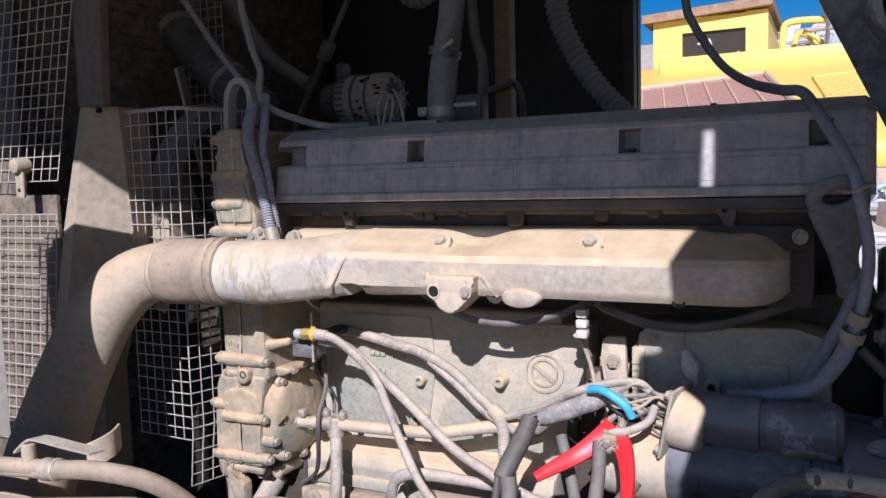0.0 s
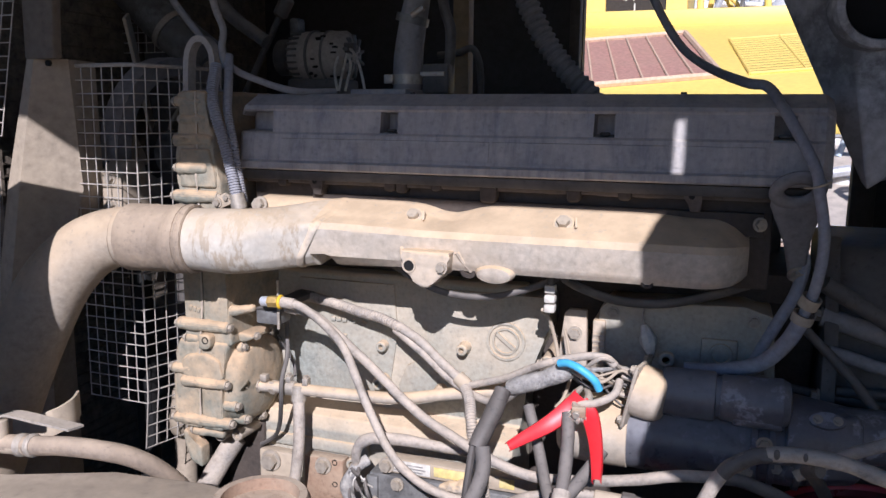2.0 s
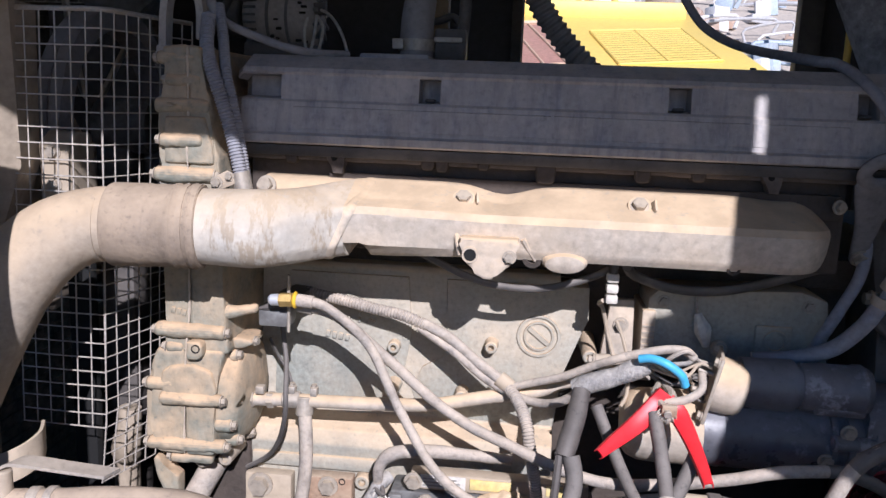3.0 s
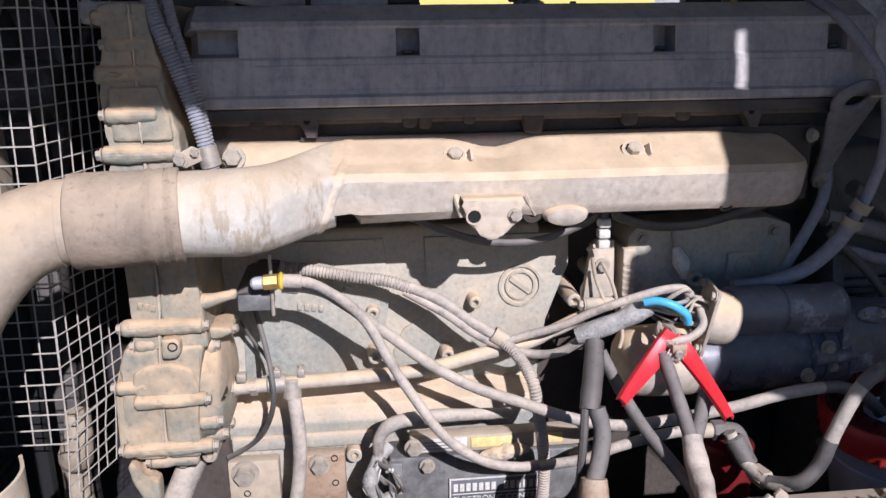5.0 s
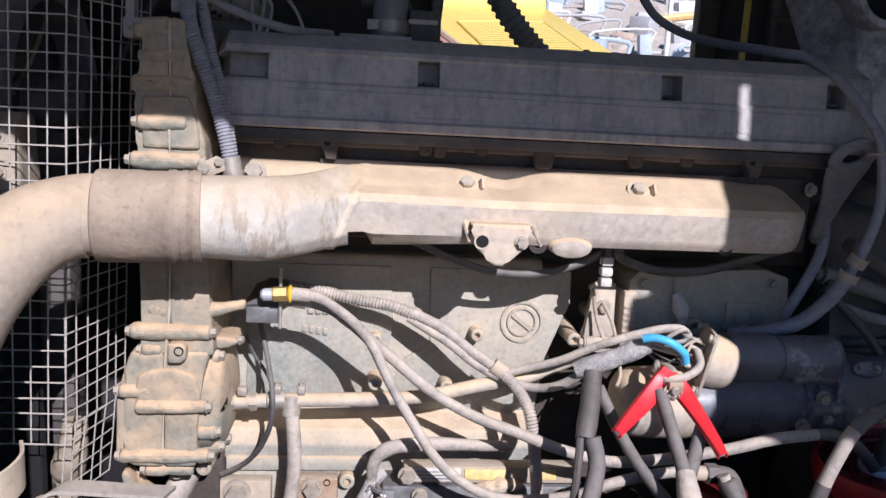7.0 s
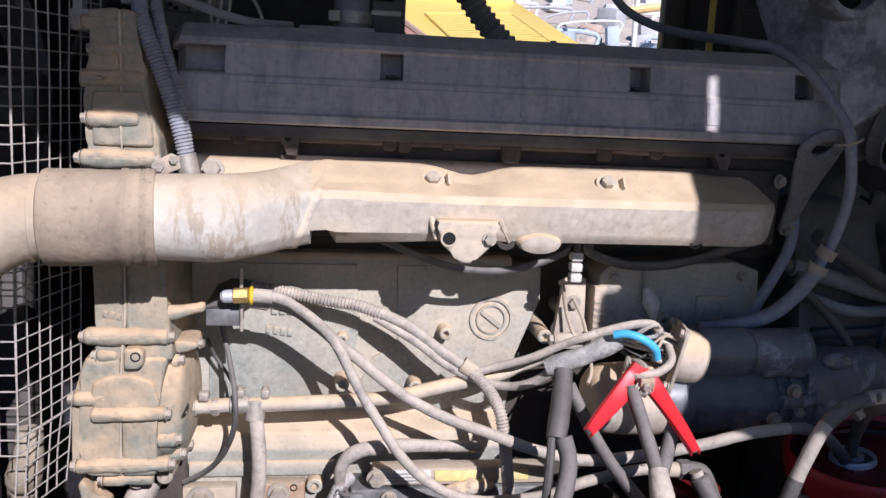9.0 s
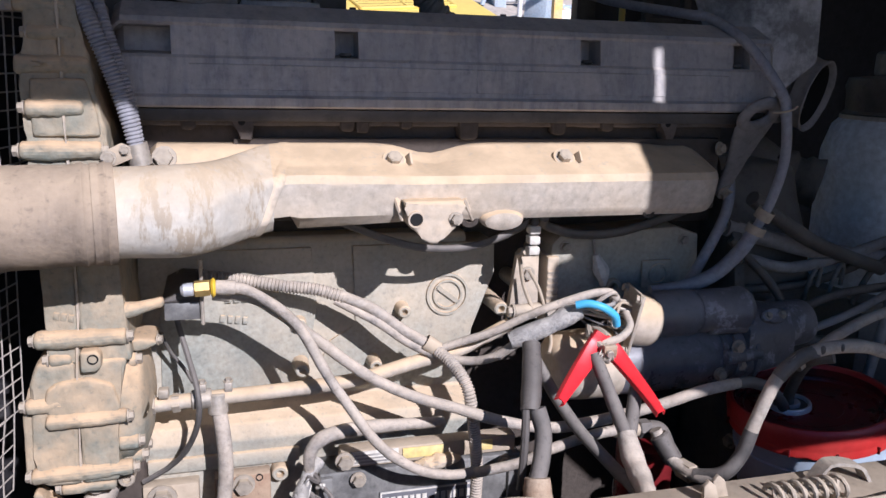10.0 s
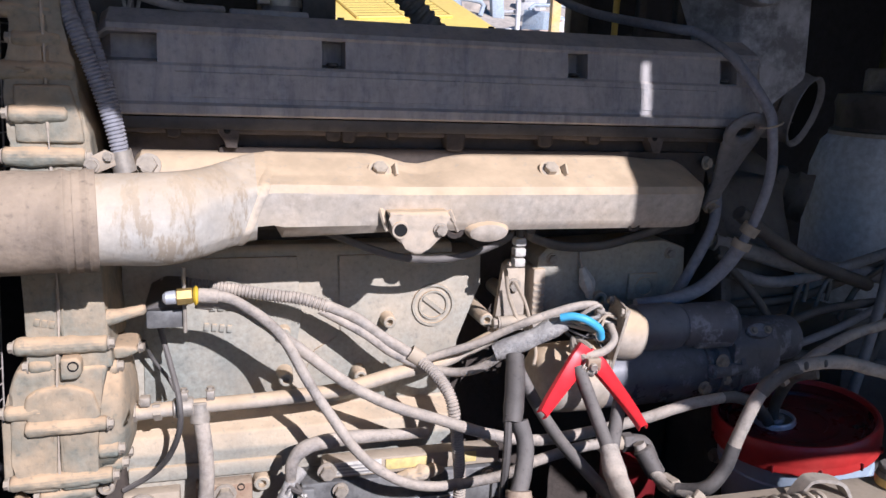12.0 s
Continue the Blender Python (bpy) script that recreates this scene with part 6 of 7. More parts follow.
ch = thing("coolant_hose", (-0.345, 1.70, 1.92), "dark coolant hose standing on the valve cover", "hose")
part("hose", tube(bmesh.new(), [(-0.345, 1.70, 1.925), (-0.345, 1.70, 1.99), (-0.335, 1.70, 2.06), (-0.325, 1.70, 2.11), (-0.315, 1.70, 2.18), (-0.30, 1.70, 2.40)], [0.032, 0.030, 0.028, 0.026, 0.026, 0.026], 22), M_RUBBER, ch)
part("lower_clamp", band((-0.345, 1.70, 1.937), (-0.345, 1.70, 1.957), 0.0325, 0.002), M_STEEL, ch)
part("clamp_screw", box(bmesh.new(), (-0.385, 1.664, 1.938), (-0.365, 1.676, 1.956), 0.002), M_STEEL, ch)
part("upper_clamp", band((-0.338, 1.70, 2.058), (-0.334, 1.70, 2.074), 0.0300, 0.004), M_GREY, ch)
part("clamp_screw", rod(bmesh.new(), (-0.325, 1.668, 2.07), (-0.30, 1.668, 2.085), 0.006, 10), M_STEEL, ch)
hose("small_hose", [(-0.270, 1.72, 1.92), (-0.262, 1.72, 1.99), (-0.262, 1.72, 2.05), (-0.278, 1.72, 2.11), (-0.29, 1.72, 2.3)], 0.011, M_DARKHOSE, "thin black hose beside the coolant hose", seg=12)
t = thing("hose_clamp", (-0.285, 1.69, 1.93), "bright steel worm clamp with black block", "clamp")
part("block", box(bmesh.new(), (-0.312, 1.69, 1.918), (-0.255, 1.735, 1.978), 0.005), M_BLACK, t)
part("band", box(bmesh.new(), (-0.313, 1.684, 1.953), (-0.262, 1.692, 1.962), 0.001), M_STEEL, t)
post = thing("upright_post", (-0.348, 2.06, 0.66), "dusty brown square post behind the engine", "post")
M_POST = material("dusty_brown_post", (0.20, 0.13, 0.06), 0.6, 0, 0.2, DUST, 50, 5, 0.1)
part("tube", box(bmesh.new(), (-0.368, 2.045, 0.66), (-0.327, 2.085, 2.9), 0.003), M_POST, post)
hose("cable", [(-0.40, 2.03, 2.02), (-0.345, 2.025, 2.025), (-0.315, 2.03, 2.035), (-0.297, 2.03, 2.01), (-0.290, 2.03, 1.96), (-0.29, 2.03, 1.85)], 0.0085, M_DARKHOSE, "black cable looped round the brown post", "cable", "", 10)
hose("air_hose", [(-0.20, 1.95, 2.90), (-0.19, 1.95, 2.42), (-0.185, 1.95, 2.26), (-0.172, 1.95, 2.16), (-0.145, 1.95, 2.095), (-0.108, 1.95, 2.030), (-0.055, 1.95, 1.965), (-0.01, 1.95, 1.92), (0.03, 1.95, 1.86)], 0.026, M_RUBBER, "black ribbed air hose behind the valve cover", "hose", "", 20, 0.016)
hose("air_hose", [(-0.56, 1.80, 2.91), (-0.55, 1.80, 2.50), (-0.52, 1.80, 2.30), (-0.475, 1.80, 2.215), (-0.43, 1.80, 2.205), (-0.39, 1.80, 2.25), (-0.37, 1.80, 2.4), (-0.36, 1.80, 2.91)], 0.018, M_GREY, "grey corrugated hose hanging under the roof", "hose", "", 16, 0.012)
# ---- dark machinery at the flywheel end ----
fw = thing("flywheel_housing", (0.56, 1.75, 0.66), "black flywheel housing at the engine's end", "housing")
part("bell", prism(bmesh.new(), [(1.56, 0.662), (1.52, 1.10), (1.60, 1.50), (1.66, 1.66), (1.95, 1.66), (2.0, 1.0), (1.9, 0.662)], 0.46, 0.66, "x", 0.02), M_BLACK, fw)
rim = part("rim", prism(bmesh.new(), [(1.50, 0.70), (1.47, 1.10), (1.55, 1.52), (1.63, 1.68), (1.66, 1.66), (1.60, 1.50), (1.52, 1.10), (1.56, 0.70)], 0.452, 0.475, "x", 0.004), M_BLACK, fw)
for y, z in ((1.485, 1.15), (1.505, 1.28), (1.535, 1.42), (1.575, 1.55)):
    bolt((0.452, y + 0.008, z), (-1, 0, 0), 1.2, rim)
sl2 = thing("air_box", (0.53, 1.66, 1.75), "worn grey air box with a round inlet", "air box")
bm = bmesh.new()
A = [(0.435, 1.60, 2.16), (0.60, 1.60, 2.30), (0.625, 1.60, 1.86), (0.50, 1.60, 1.76)]
B = [(0.334, 1.70, 2.123), (0.62, 1.74, 2.40), (0.66, 1.74, 1.80), (0.509, 1.70, 1.762)]
vA, vB = [bm.verts.new(p) for p in A], [bm.verts.new(p) for p in B]
bm.faces.new(vA), bm.faces.new(vB[::-1])
for i in range(4):
    bm.faces.new((vA[i], vA[(i + 1) % 4], vB[(i + 1) % 4], vB[i]))
bmesh.ops.bevel(bm, geom=list(bm.edges), offset=0.006, segments=2, affect="EDGES", profile=0.5)
bx = part("shell", bm, M_AIRBOX, sl2)
rn = Vector((0.16, -1, 0.0)).normalized()
ro = Vector((0.490, 1.60, 2.052))
bm = rings(bmesh.new(), [ro - rn * 0.01, ro + rn * 0.030, ro + rn * 0.034, ro + rn * 0.034, ro + rn * 0.03, ro + rn * 0.004], [0.072, 0.070, 0.068, 0.056, 0.054, 0.054], [rn] * 6, 40)
part("inlet_ring", bm, M_AIRBOX, bx)
# flat black disc painted as the shade inside the inlet
bm = rings(bmesh.new(), [ro + rn * 0.0045, ro + rn * 0.006], [0.0545, 0.0545], [rn] * 2, 36)
part("inlet_mouth", bm, M_VOID, bx)
for o, n, r in (((0.738, 1.72, 1.790), (0.50, -0.83, -0.25), 0.074), ((0.813, 1.77, 1.597), (0.75, -0.62, -0.2), 0.055)):
    o, n = Vector(o), Vector(n).normalized()
    bm = bmesh.new()
    b0 = o - n * 0.09 + Vector((-0.05, 0.01, 0.03))
    C = [b0 - n * 0.05, b0, o - n * 0.082, o - n * 0.074, o - n * 0.060, o - n * 0.052, o - n * 0.040, o - n * 0.030, o - n * 0.016, o - n * 0.008, o, o + n * 0.002, o, o - n * 0.012, o - n * 0.06, b0 + n * 0.01, b0 - n * 0.04]
    R = [r * 0.92, r * 0.98, r * 0.86, r * 1.06, r * 1.06, r * 0.86, r * 0.86, r * 1.02, r * 0.98, r * 1.00, r * 1.03, r * 1.00, r * 0.95, r * 0.90, r * 0.80, r * 0.74, r * 0.70]
    rings(bm, C, R, [n] * len(C), 36)
    t = thing("rubber_elbow", o - Vector((0, 0, r)), "open dusty rubber elbow at the flywheel end", "elbow", "rubber elbows")
    inner = [o - n * 0.010, o - n * 0.06, b0 + n * 0.012, b0 - n * 0.03]
    # black liner carries the shade of the elbow's deep mouth
    part("inner_wall", rings(bmesh.new(), inner, [r * 0.885, r * 0.78, r * 0.72, r * 0.68], [n] * 4, 36, cap=False), M_VOID, t, "inside of the elbow, painted black for its shade")
    part("bellows", weathered(bm, 0.02, 0.002, 30), M_RUBBER if o.z > 1.7 else M_BLACK, t, smooth=50)
HT = (1.062, 1.82)
ht = thing("header_tank", (*HT, 1.346), "grey-blue round tank with a black collar", "tank")
prof = [(0.146, 1.346), (0.159, 1.369), (0.162, 1.570), (0.160, 1.660), (0.143, 1.721), (0.125, 1.740)]
bm = rings(bmesh.new(), [(*HT, z) for r, z in prof], [r for r, z in prof], [(0, 0, 1)] * len(prof), 40)
part("body", bm, M_TANK, ht)
prof = [(0.125, 1.740), (0.127, 1.749), (0.119, 1.755), (0.121, 1.794), (0.125, 1.811), (0.119, 1.830), (0.067, 1.835)]
part("collar", rings(bmesh.new(), [(*HT, z) for r, z in prof], [r for r, z in prof], [(0, 0, 1)] * len(prof), 36), M_BLACK, ht)
part("band", band((*HT, 1.736), (*HT, 1.745), 0.127, 0.002, seg=40), M_STEEL, ht)
part("cap", rod(bmesh.new(), (*HT, 1.833), (*HT, 1.890), 0.069, 28, bevel=0.006), M_GREY, ht)
part("plug", rod(bmesh.new(), (0.987, 1.678, 1.63), (0.984, 1.671, 1.63), 0.008, 12), M_BLACK, ht)
solo("tank_stand", box(bmesh.new(), (0.88, 1.66, 0.66), (1.24, 1.99, 1.348), 0.01), M_BLACK, "black steel stand under the tank", "stand")
rnd = random.Random(11)
# mostly black materials, so the hoses look shaded
for a, b, c, r in (((0.26, 1.57, 1.440), (0.45, 1.57, 1.415), (0.62, 1.60, 1.40), 0.010), ((0.45, 1.58, 1.55), (0.66, 1.56, 1.50), (0.95, 1.58, 1.46), 0.017), ((0.48, 1.57, 1.425), (0.66, 1.57, 1.435), (0.85, 1.57, 1.50), 0.009),
                   ((0.42, 1.52, 1.54), (0.50, 1.50, 1.46), (0.56, 1.50, 1.38), 0.008), ((0.60, 1.50, 1.36), (0.72, 1.50, 1.40), (0.90, 1.52, 1.47), 0.008), ((0.84, 1.55, 1.50), (0.86, 1.53, 1.44), (0.88, 1.53, 1.36), 0.010),
                   ((0.74, 1.55, 1.39), (0.78, 1.55, 1.46), (0.84, 1.55, 1.50), 0.006), ((0.40, 1.55, 1.37), (0.60, 1.54, 1.33), (0.85, 1.5, 1.30), 0.014), ((0.70, 1.45, 1.25), (0.74, 1.46, 1.40), (0.80, 1.50, 1.55), 0.010),
                   ((0.44, 1.50, 1.62), (0.60, 1.52, 1.53), (0.80, 1.55, 1.46), 0.014), ((0.46, 1.54, 1.50), (0.62, 1.55, 1.475), (0.95, 1.56, 1.55), 0.011), ((0.52, 1.52, 1.36), (0.66, 1.52, 1.42), (0.90, 1.54, 1.43), 0.009), ((0.78, 1.50, 1.30), (0.82, 1.50, 1.45), (0.80, 1.52, 1.60), 0.008)):
    hose("hose", [a, b, c], r, rnd.choice((M_DARKHOSE, M_BLACK, M_DARKHOSE, M_BLACK, M_RUBBER)), "hose behind the starter, coloured dark for the shade", "hose", "hoses behind the starter", 10, wobble=0.1)
for x in (0.625, 0.68):
    hose("pipe_clip", [(x, 1.555, 1.40), (x + 0.004, 1.545, 1.45), (x + 0.016, 1.545, 1.475), (x + 0.028, 1.55, 1.465), (x + 0.03, 1.555, 1.43)], 0.0045, M_GREY, "bent grey pipe clip behind the starter", "clip", "pipe clips", 8)

# ---- radiator end: mesh guards, fan, column, panels ----
def mesh_panel(bm, o, u, v, nu, nv, pitch, r=0.0013, keep=None):
    """A welded wire grid from the corner o along u and v."""
    o, u, v = Vector(o), Vector(u).normalized(), Vector(v).normalized()
    n = u.cross(v) * r
    for i in range(nu + 1):
        a, b = o + u * (pitch * i), o + u * (pitch * i) + v * (pitch * nv)
        tube(bm, [a, (a + b) / 2 + n * rg.uniform(-2, 2), b], r, 5, 3)
    for j in range(nv + 1):
        a, b = o + v * (pitch * j) + n, o + v * (pitch * j) + u * (pitch * nu) + n
        tube(bm, [a, (a + b) / 2 + n * rg.uniform(-2, 2), b], r, 5, 3)
    return bm


rg = random.Random(3)
cage = thing("fan_guard", (-0.86, 1.45, 1.25), "box-shaped galvanised wire-mesh fan guard", "guard")
tilt = Vector((-0.054, 0.05, -1)).normalized()
part("front_mesh", mesh_panel(bmesh.new(), (-0.786, 1.400, 1.962), (-0.999, 0.03, 0.0), tilt, 6, 27, 0.0255), M_WIRE, cage)
part("side_mesh", mesh_panel(bmesh.new(), (-0.785, 1.400, 1.962), (0.28, 0.96, 0.0), tilt, 8, 12, 0.0255), M_WIRE, cage)
part("side_mesh", mesh_panel(bmesh.new(), Vector((-0.785, 1.400, 1.962)) + tilt * 0.306, (0.28, 0.96, 0.0), tilt, 6, 14, 0.0255), M_WIRE, cage)
part("lower_mesh", mesh_panel(bmesh.new(), (-0.822, 1.434, 1.300), (0.28, 0.96, 0.0), (-0.10, 0.0, -1), 5, 5, 0.0255), M_WIRE, cage)
bm = bmesh.new()
tube(bm, [(-0.94, 1.405, 1.965), (-0.87, 1.402, 1.965), (-0.79, 1.400, 1.965), (-0.765, 1.47, 1.965), (-0.729, 1.596, 1.965)], 0.0035, 8, 3)
part("top_rail", bm, M_WIRE, cage)
fan = thing("fan_drive", (-0.92, 1.72, 1.4), "dark fan hub and belt wheel inside the guard", "fan")
bm = rings(bmesh.new(), [(-0.975, 1.72, 1.78), (-0.968, 1.72, 1.78), (-0.955, 1.72, 1.78), (-0.942, 1.72, 1.78), (-0.929, 1.72, 1.78), (-0.922, 1.72, 1.78), (-0.922, 1.72, 1.78), (-0.975, 1.72, 1.78), (-0.975, 1.72, 1.78)], [0.215, 0.222, 0.208, 0.222, 0.208, 0.220, 0.180, 0.180, 0.215], [(1, 0, 0)] * 9, 56, cap=False)
part("belt_wheel", bm, M_RUBBER, fan)
bm = weathered(prism(bmesh.new(), [(1.47, 1.66), (1.47, 1.755), (1.50, 1.775), (1.545, 1.77), (1.565, 1.60), (1.53, 1.60)], -0.945, -0.890, "x", 0.006), 0.02, 0.0015, 40)
part("bearing_block", bm, M_PANEL, fan, "dusty cream bearing block", smooth=50)
for z in (1.685, 1.740):
    bolt((-0.9175, 1.470, z), (0, -1, 0), 1.1, fan)
# stand painted near black so it reads as shade behind the mesh
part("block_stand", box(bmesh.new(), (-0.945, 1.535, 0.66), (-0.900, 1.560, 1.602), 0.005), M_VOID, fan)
part("hub", rod(bmesh.new(), (-0.97, 1.72, 1.78), (-0.86, 1.72, 1.78), 0.055, 28, bevel=0.006), M_GREY, fan)
for k in range(6):
    a = radians(60 * k + 15)
    m = Matrix.Translation((-1.0, 1.72, 1.78)) @ Euler((a, 0, 0)).to_matrix().to_4x4() @ pose(0, 0, 0.06, 0, 0, 35)
    part("blade", box(bmesh.new(), (-0.004, -0.05, 0), (0.004, 0.05, 0.26), 0.003, m), M_PANEL, fan)
part("stand", box(bmesh.new(), (-0.97, 1.69, 0.66), (-0.90, 1.75, 1.76), 0.005), M_BLACK, fan)
rad = thing("radiator", (-1.28, 1.7, 0.66), "dusty finned radiator core behind the guards", "radiator")
part("core", box(bmesh.new(), (-1.36, 1.36, 0.70), (-1.24, 2.60, 2.50), 0.004), M_CORE, rad)
bm = bmesh.new()
for k in range(64):
    box(bm, (-1.242, 1.37, 0.74 + 0.0275 * k), (-1.236, 2.59, 0.745 + 0.0275 * k))
tagged(part("fin", bm, M_CORE, rad), kind="stuff")
bm = bmesh.new()
box(bm, (-1.27, 1.353, 0.70), (-1.085, 1.36, 1.80))
part("front_core", bm, M_CORE, rad, "sunlit dusty fins")
part("frame", box(bmesh.new(), (-1.38, 1.362, 0.66), (-1.20, 1.375, 2.55), 0.004), M_BLACK, rad)
# darker brown for the column's upper part, its shade put into the colour
M_POSTDARK = material("shaded_brown_post", (0.13, 0.11, 0.09), 0.7, 0, 0.25, (0.26, 0.21, 0.16), 60, 4, 0.12)
col = thing("column", (-0.98, 1.36, 0.66), "dusty cream sheet-metal column by the fan guard", "column")
# narrow front face, then a wide face turned towards the engine
bm = bmesh.new()
TOPC = [(-0.985, 1.345), (-0.958, 1.335), (-0.925, 1.385), (-0.93, 1.46), (-0.99, 1.42)]
MIDC = [(-1.062, 1.345), (-1.020, 1.335), (-0.942, 1.420), (-0.955, 1.49), (-1.06, 1.42)]
LOWC = [(-1.130, 1.345), (-1.085, 1.335), (-1.035, 1.395), (-1.045, 1.47), (-1.13, 1.42)]
rows = [[bm.verts.new((x, y, z)) for x, y in ring] for ring, z in ((LOWC, 0.662), (LOWC, 1.42), (MIDC, 1.72), (TOPC, 1.975))]
for Ar, Br in zip(rows, rows[1:]):
    for k in range(5):
        bm.faces.new((Ar[k], Ar[(k + 1) % 5], Br[(k + 1) % 5], Br[k]))
bm.faces.new(rows[0][::-1]), bm.faces.new(rows[-1])
part("sheet", bm, M_PANEL, col)
bm = bmesh.new()
prism(bm, [(-0.975, 1.973), (-0.97, 2.20), (-0.985, 2.88), (-0.895, 2.88), (-0.892, 2.20), (-0.905, 1.973)], 1.33, 1.352, "y", 0.004)
part("upper_post", bm, M_POSTDARK, col)
bm = rod(bmesh.new(), (-0.935, 1.344, 1.966), (-0.935, 1.35, 1.966), 0.006, 10)
part("screw_hole", bm, M_VOID, col)
for nm, o, nu, nv, lab in (("mesh_door", (-1.036, 1.320, 1.829), 14, 42, "wire-mesh door of the radiator end, dusty"), ("mesh_door", (-1.060, 1.330, 1.760), 13, 40, "lower wire-mesh door over the radiator")):
    t = thing(nm, o, lab, "mesh door", "mesh doors")
    vv = Vector((0.23, 0.0, 1)) if o[2] > 1.8 else Vector((-0.14, 0.02, -1))
    part("wires", mesh_panel(bmesh.new(), o, (-1, 0.0, 0.0), vv, nu, nv if o[2] > 1.8 else 20, 0.0255), M_WIRE, t)
    if o[2] > 1.8:
        part("latch_knob", rings(bmesh.new(), [(-1.128, 1.322, 1.862), (-1.128, 1.300, 1.862), (-1.128, 1.290, 1.861), (-1.128, 1.286, 1.861)], [0.015, 0.017, 0.014, 0.006], [(0, -1, 0)] * 4, 20), M_PANEL, t, "dusty cream latch knob")
        part("latch_tongue", box(bmesh.new(), (-1.140, 1.300, 1.795), (-1.116, 1.306, 1.855), 0.002), M_PANEL, t)
        part("latch_hole", rod(bmesh.new(), (-1.128, 1.2985, 1.812), (-1.128, 1.301, 1.812), 0.004, 10), M_VOID, t)
solo("fan_shroud", prism(bmesh.new(), [(-1.22, 1.40), (-1.10, 1.40), (-0.98, 1.95), (-1.02, 2.05), (-1.22, 2.2)], 1.95, 2.0, "y", 0.006), M_BLACK, "black sheet fan shroud behind the guard", "shroud")
bm = bmesh.new()
tube(bm, [(-1.45, 1.80, 2.42), (-1.25, 1.88, 2.24), (-1.09, 1.90, 2.09), (-0.98, 1.92, 2.0)], 0.055, 20)
duct = thing("air_duct", (-1.09, 1.90, 2.03), "dark round air duct slanting behind the column", "duct")
part("pipe", bm, M_GREY, duct)
for a, b in (((-1.25, 1.88, 2.24), (-1.235, 1.881, 2.226)), ((-1.09, 1.90, 2.09), (-1.078, 1.901, 2.080))):
    part("band", band(a, b, 0.0555, 0.003), M_STEEL, duct)
# strap and lever low at the pipe's foot
t = thing("pipe_strap", (-0.82, 1.19, 1.28), "curved dusty steel strap at the pipe's foot", "strap")
bm = bmesh.new()
P = smooth_path([(-0.875, 1.15, 1.335), (-0.835, 1.145, 1.33), (-0.800, 1.165, 1.34), (-0.788, 1.195, 1.35), (-0.800, 1.225, 1.355)], 6)
rows = [[bm.verts.new(p + Vector((0, 0, z)) + Vector((d, d * 0.5, 0))) for z, d in ((-0.024, 0), (0.022, 0), (0.022, 0.004), (-0.024, 0.004))] for p in P]
for Ar, Br in zip(rows, rows[1:]):
    for k in range(4):
        bm.faces.new((Ar[k], Ar[(k + 1) % 4], Br[(k + 1) % 4], Br[k]))
bm.faces.new(rows[0]), bm.faces.new(rows[-1][::-1])
part("band", bm, M_PANEL, t)

# tank with its hose and valve before the bay
tank = thing("fuel_tank", (-0.6, 0.8, 0.0), "dusty cream steel tank before the engine bay", "tank")
bm = bmesh.new()
prism(bm, [(-1.25, 0.60), (-1.25, 0.86), (-0.62, 0.905), (-0.50, 0.985), (-0.35, 1.000), (-0.14, 0.960), (-0.10, 0.90), (-0.10, 0.60)], 0.30, 1.383, "z", 0.012)
part("shell", bm, M_PANEL, tank)
part("skid", box(bmesh.new(), (-1.2, 0.65, 0.0), (-0.15, 0.85, 0.31), 0.01), M_BLACK, tank)
part("cap", rings(bmesh.new(), [(-0.214, 0.905, 1.38), (-0.210, 0.905, 1.425), (-0.210, 0.905, 1.432), (-0.210, 0.905, 1.432), (-0.210, 0.905, 1.418)], [0.060, 0.059, 0.055, 0.046, 0.044], [(0, 0, 1)] * 5, 36), M_RUST, tank, "round rusty filler cap")
v = thing("ball_valve", (-0.66, 0.94, 1.383), "dusty ball valve with a flat lever", "valve")
part("body", rod(bmesh.new(), (-0.72, 0.945, 1.405), (-0.615, 0.95, 1.413), 0.0135, 18, bevel=0.003), M_PANEL, v)
for a, b in (((-0.632, 0.949, 1.412), (-0.620, 0.95, 1.413)), ((-0.612, 0.95, 1.414), (-0.603, 0.95, 1.415))):
    part("collar", rod(bmesh.new(), a, b, 0.0165, 20, bevel=0.002), M_STEEL, v)
part("stem", rod(bmesh.new(), (-0.660, 0.946, 1.415), (-0.660, 0.946, 1.448), 0.010, 14, bevel=0.002), M_PANEL, v)
P = smooth_path([(-0.672, 0.944, 1.436), (-0.655, 0.950, 1.452), (-0.640, 0.954, 1.455), (-0.600, 0.966, 1.446), (-0.556, 0.978, 1.437)], 5)
bm = bmesh.new()
rows = [[bm.verts.new(p + Vector((a * 0.3, a, b))) for a, b in ((-0.011, -0.0018), (0.011, -0.0018), (0.011, 0.0018), (-0.011, 0.0018))] for p in P]
for Ar, Br in zip(rows, rows[1:]):
    for k in range(4):
        bm.faces.new((Ar[k], Ar[(k + 1) % 4], Br[(k + 1) % 4], Br[k]))
bm.faces.new(rows[0]), bm.faces.new(rows[-1][::-1])
part("lever", bm, M_STEEL, v, "flat bent steel lever")
hose("tank_hose", [(-1.0, 0.93, 1.395), (-0.80, 0.94, 1.402), (-0.615, 0.95, 1.414), (-0.560, 0.953, 1.420), (-0.510, 0.962, 1.419), (-0.470, 0.985, 1.405), (-0.445, 1.02, 1.370), (-0.43, 1.06, 1.31), (-0.43, 1.10, 1.2)], 0.0135, M_SLEEVE, "dusty brown hose from the tank valve", seg=18)
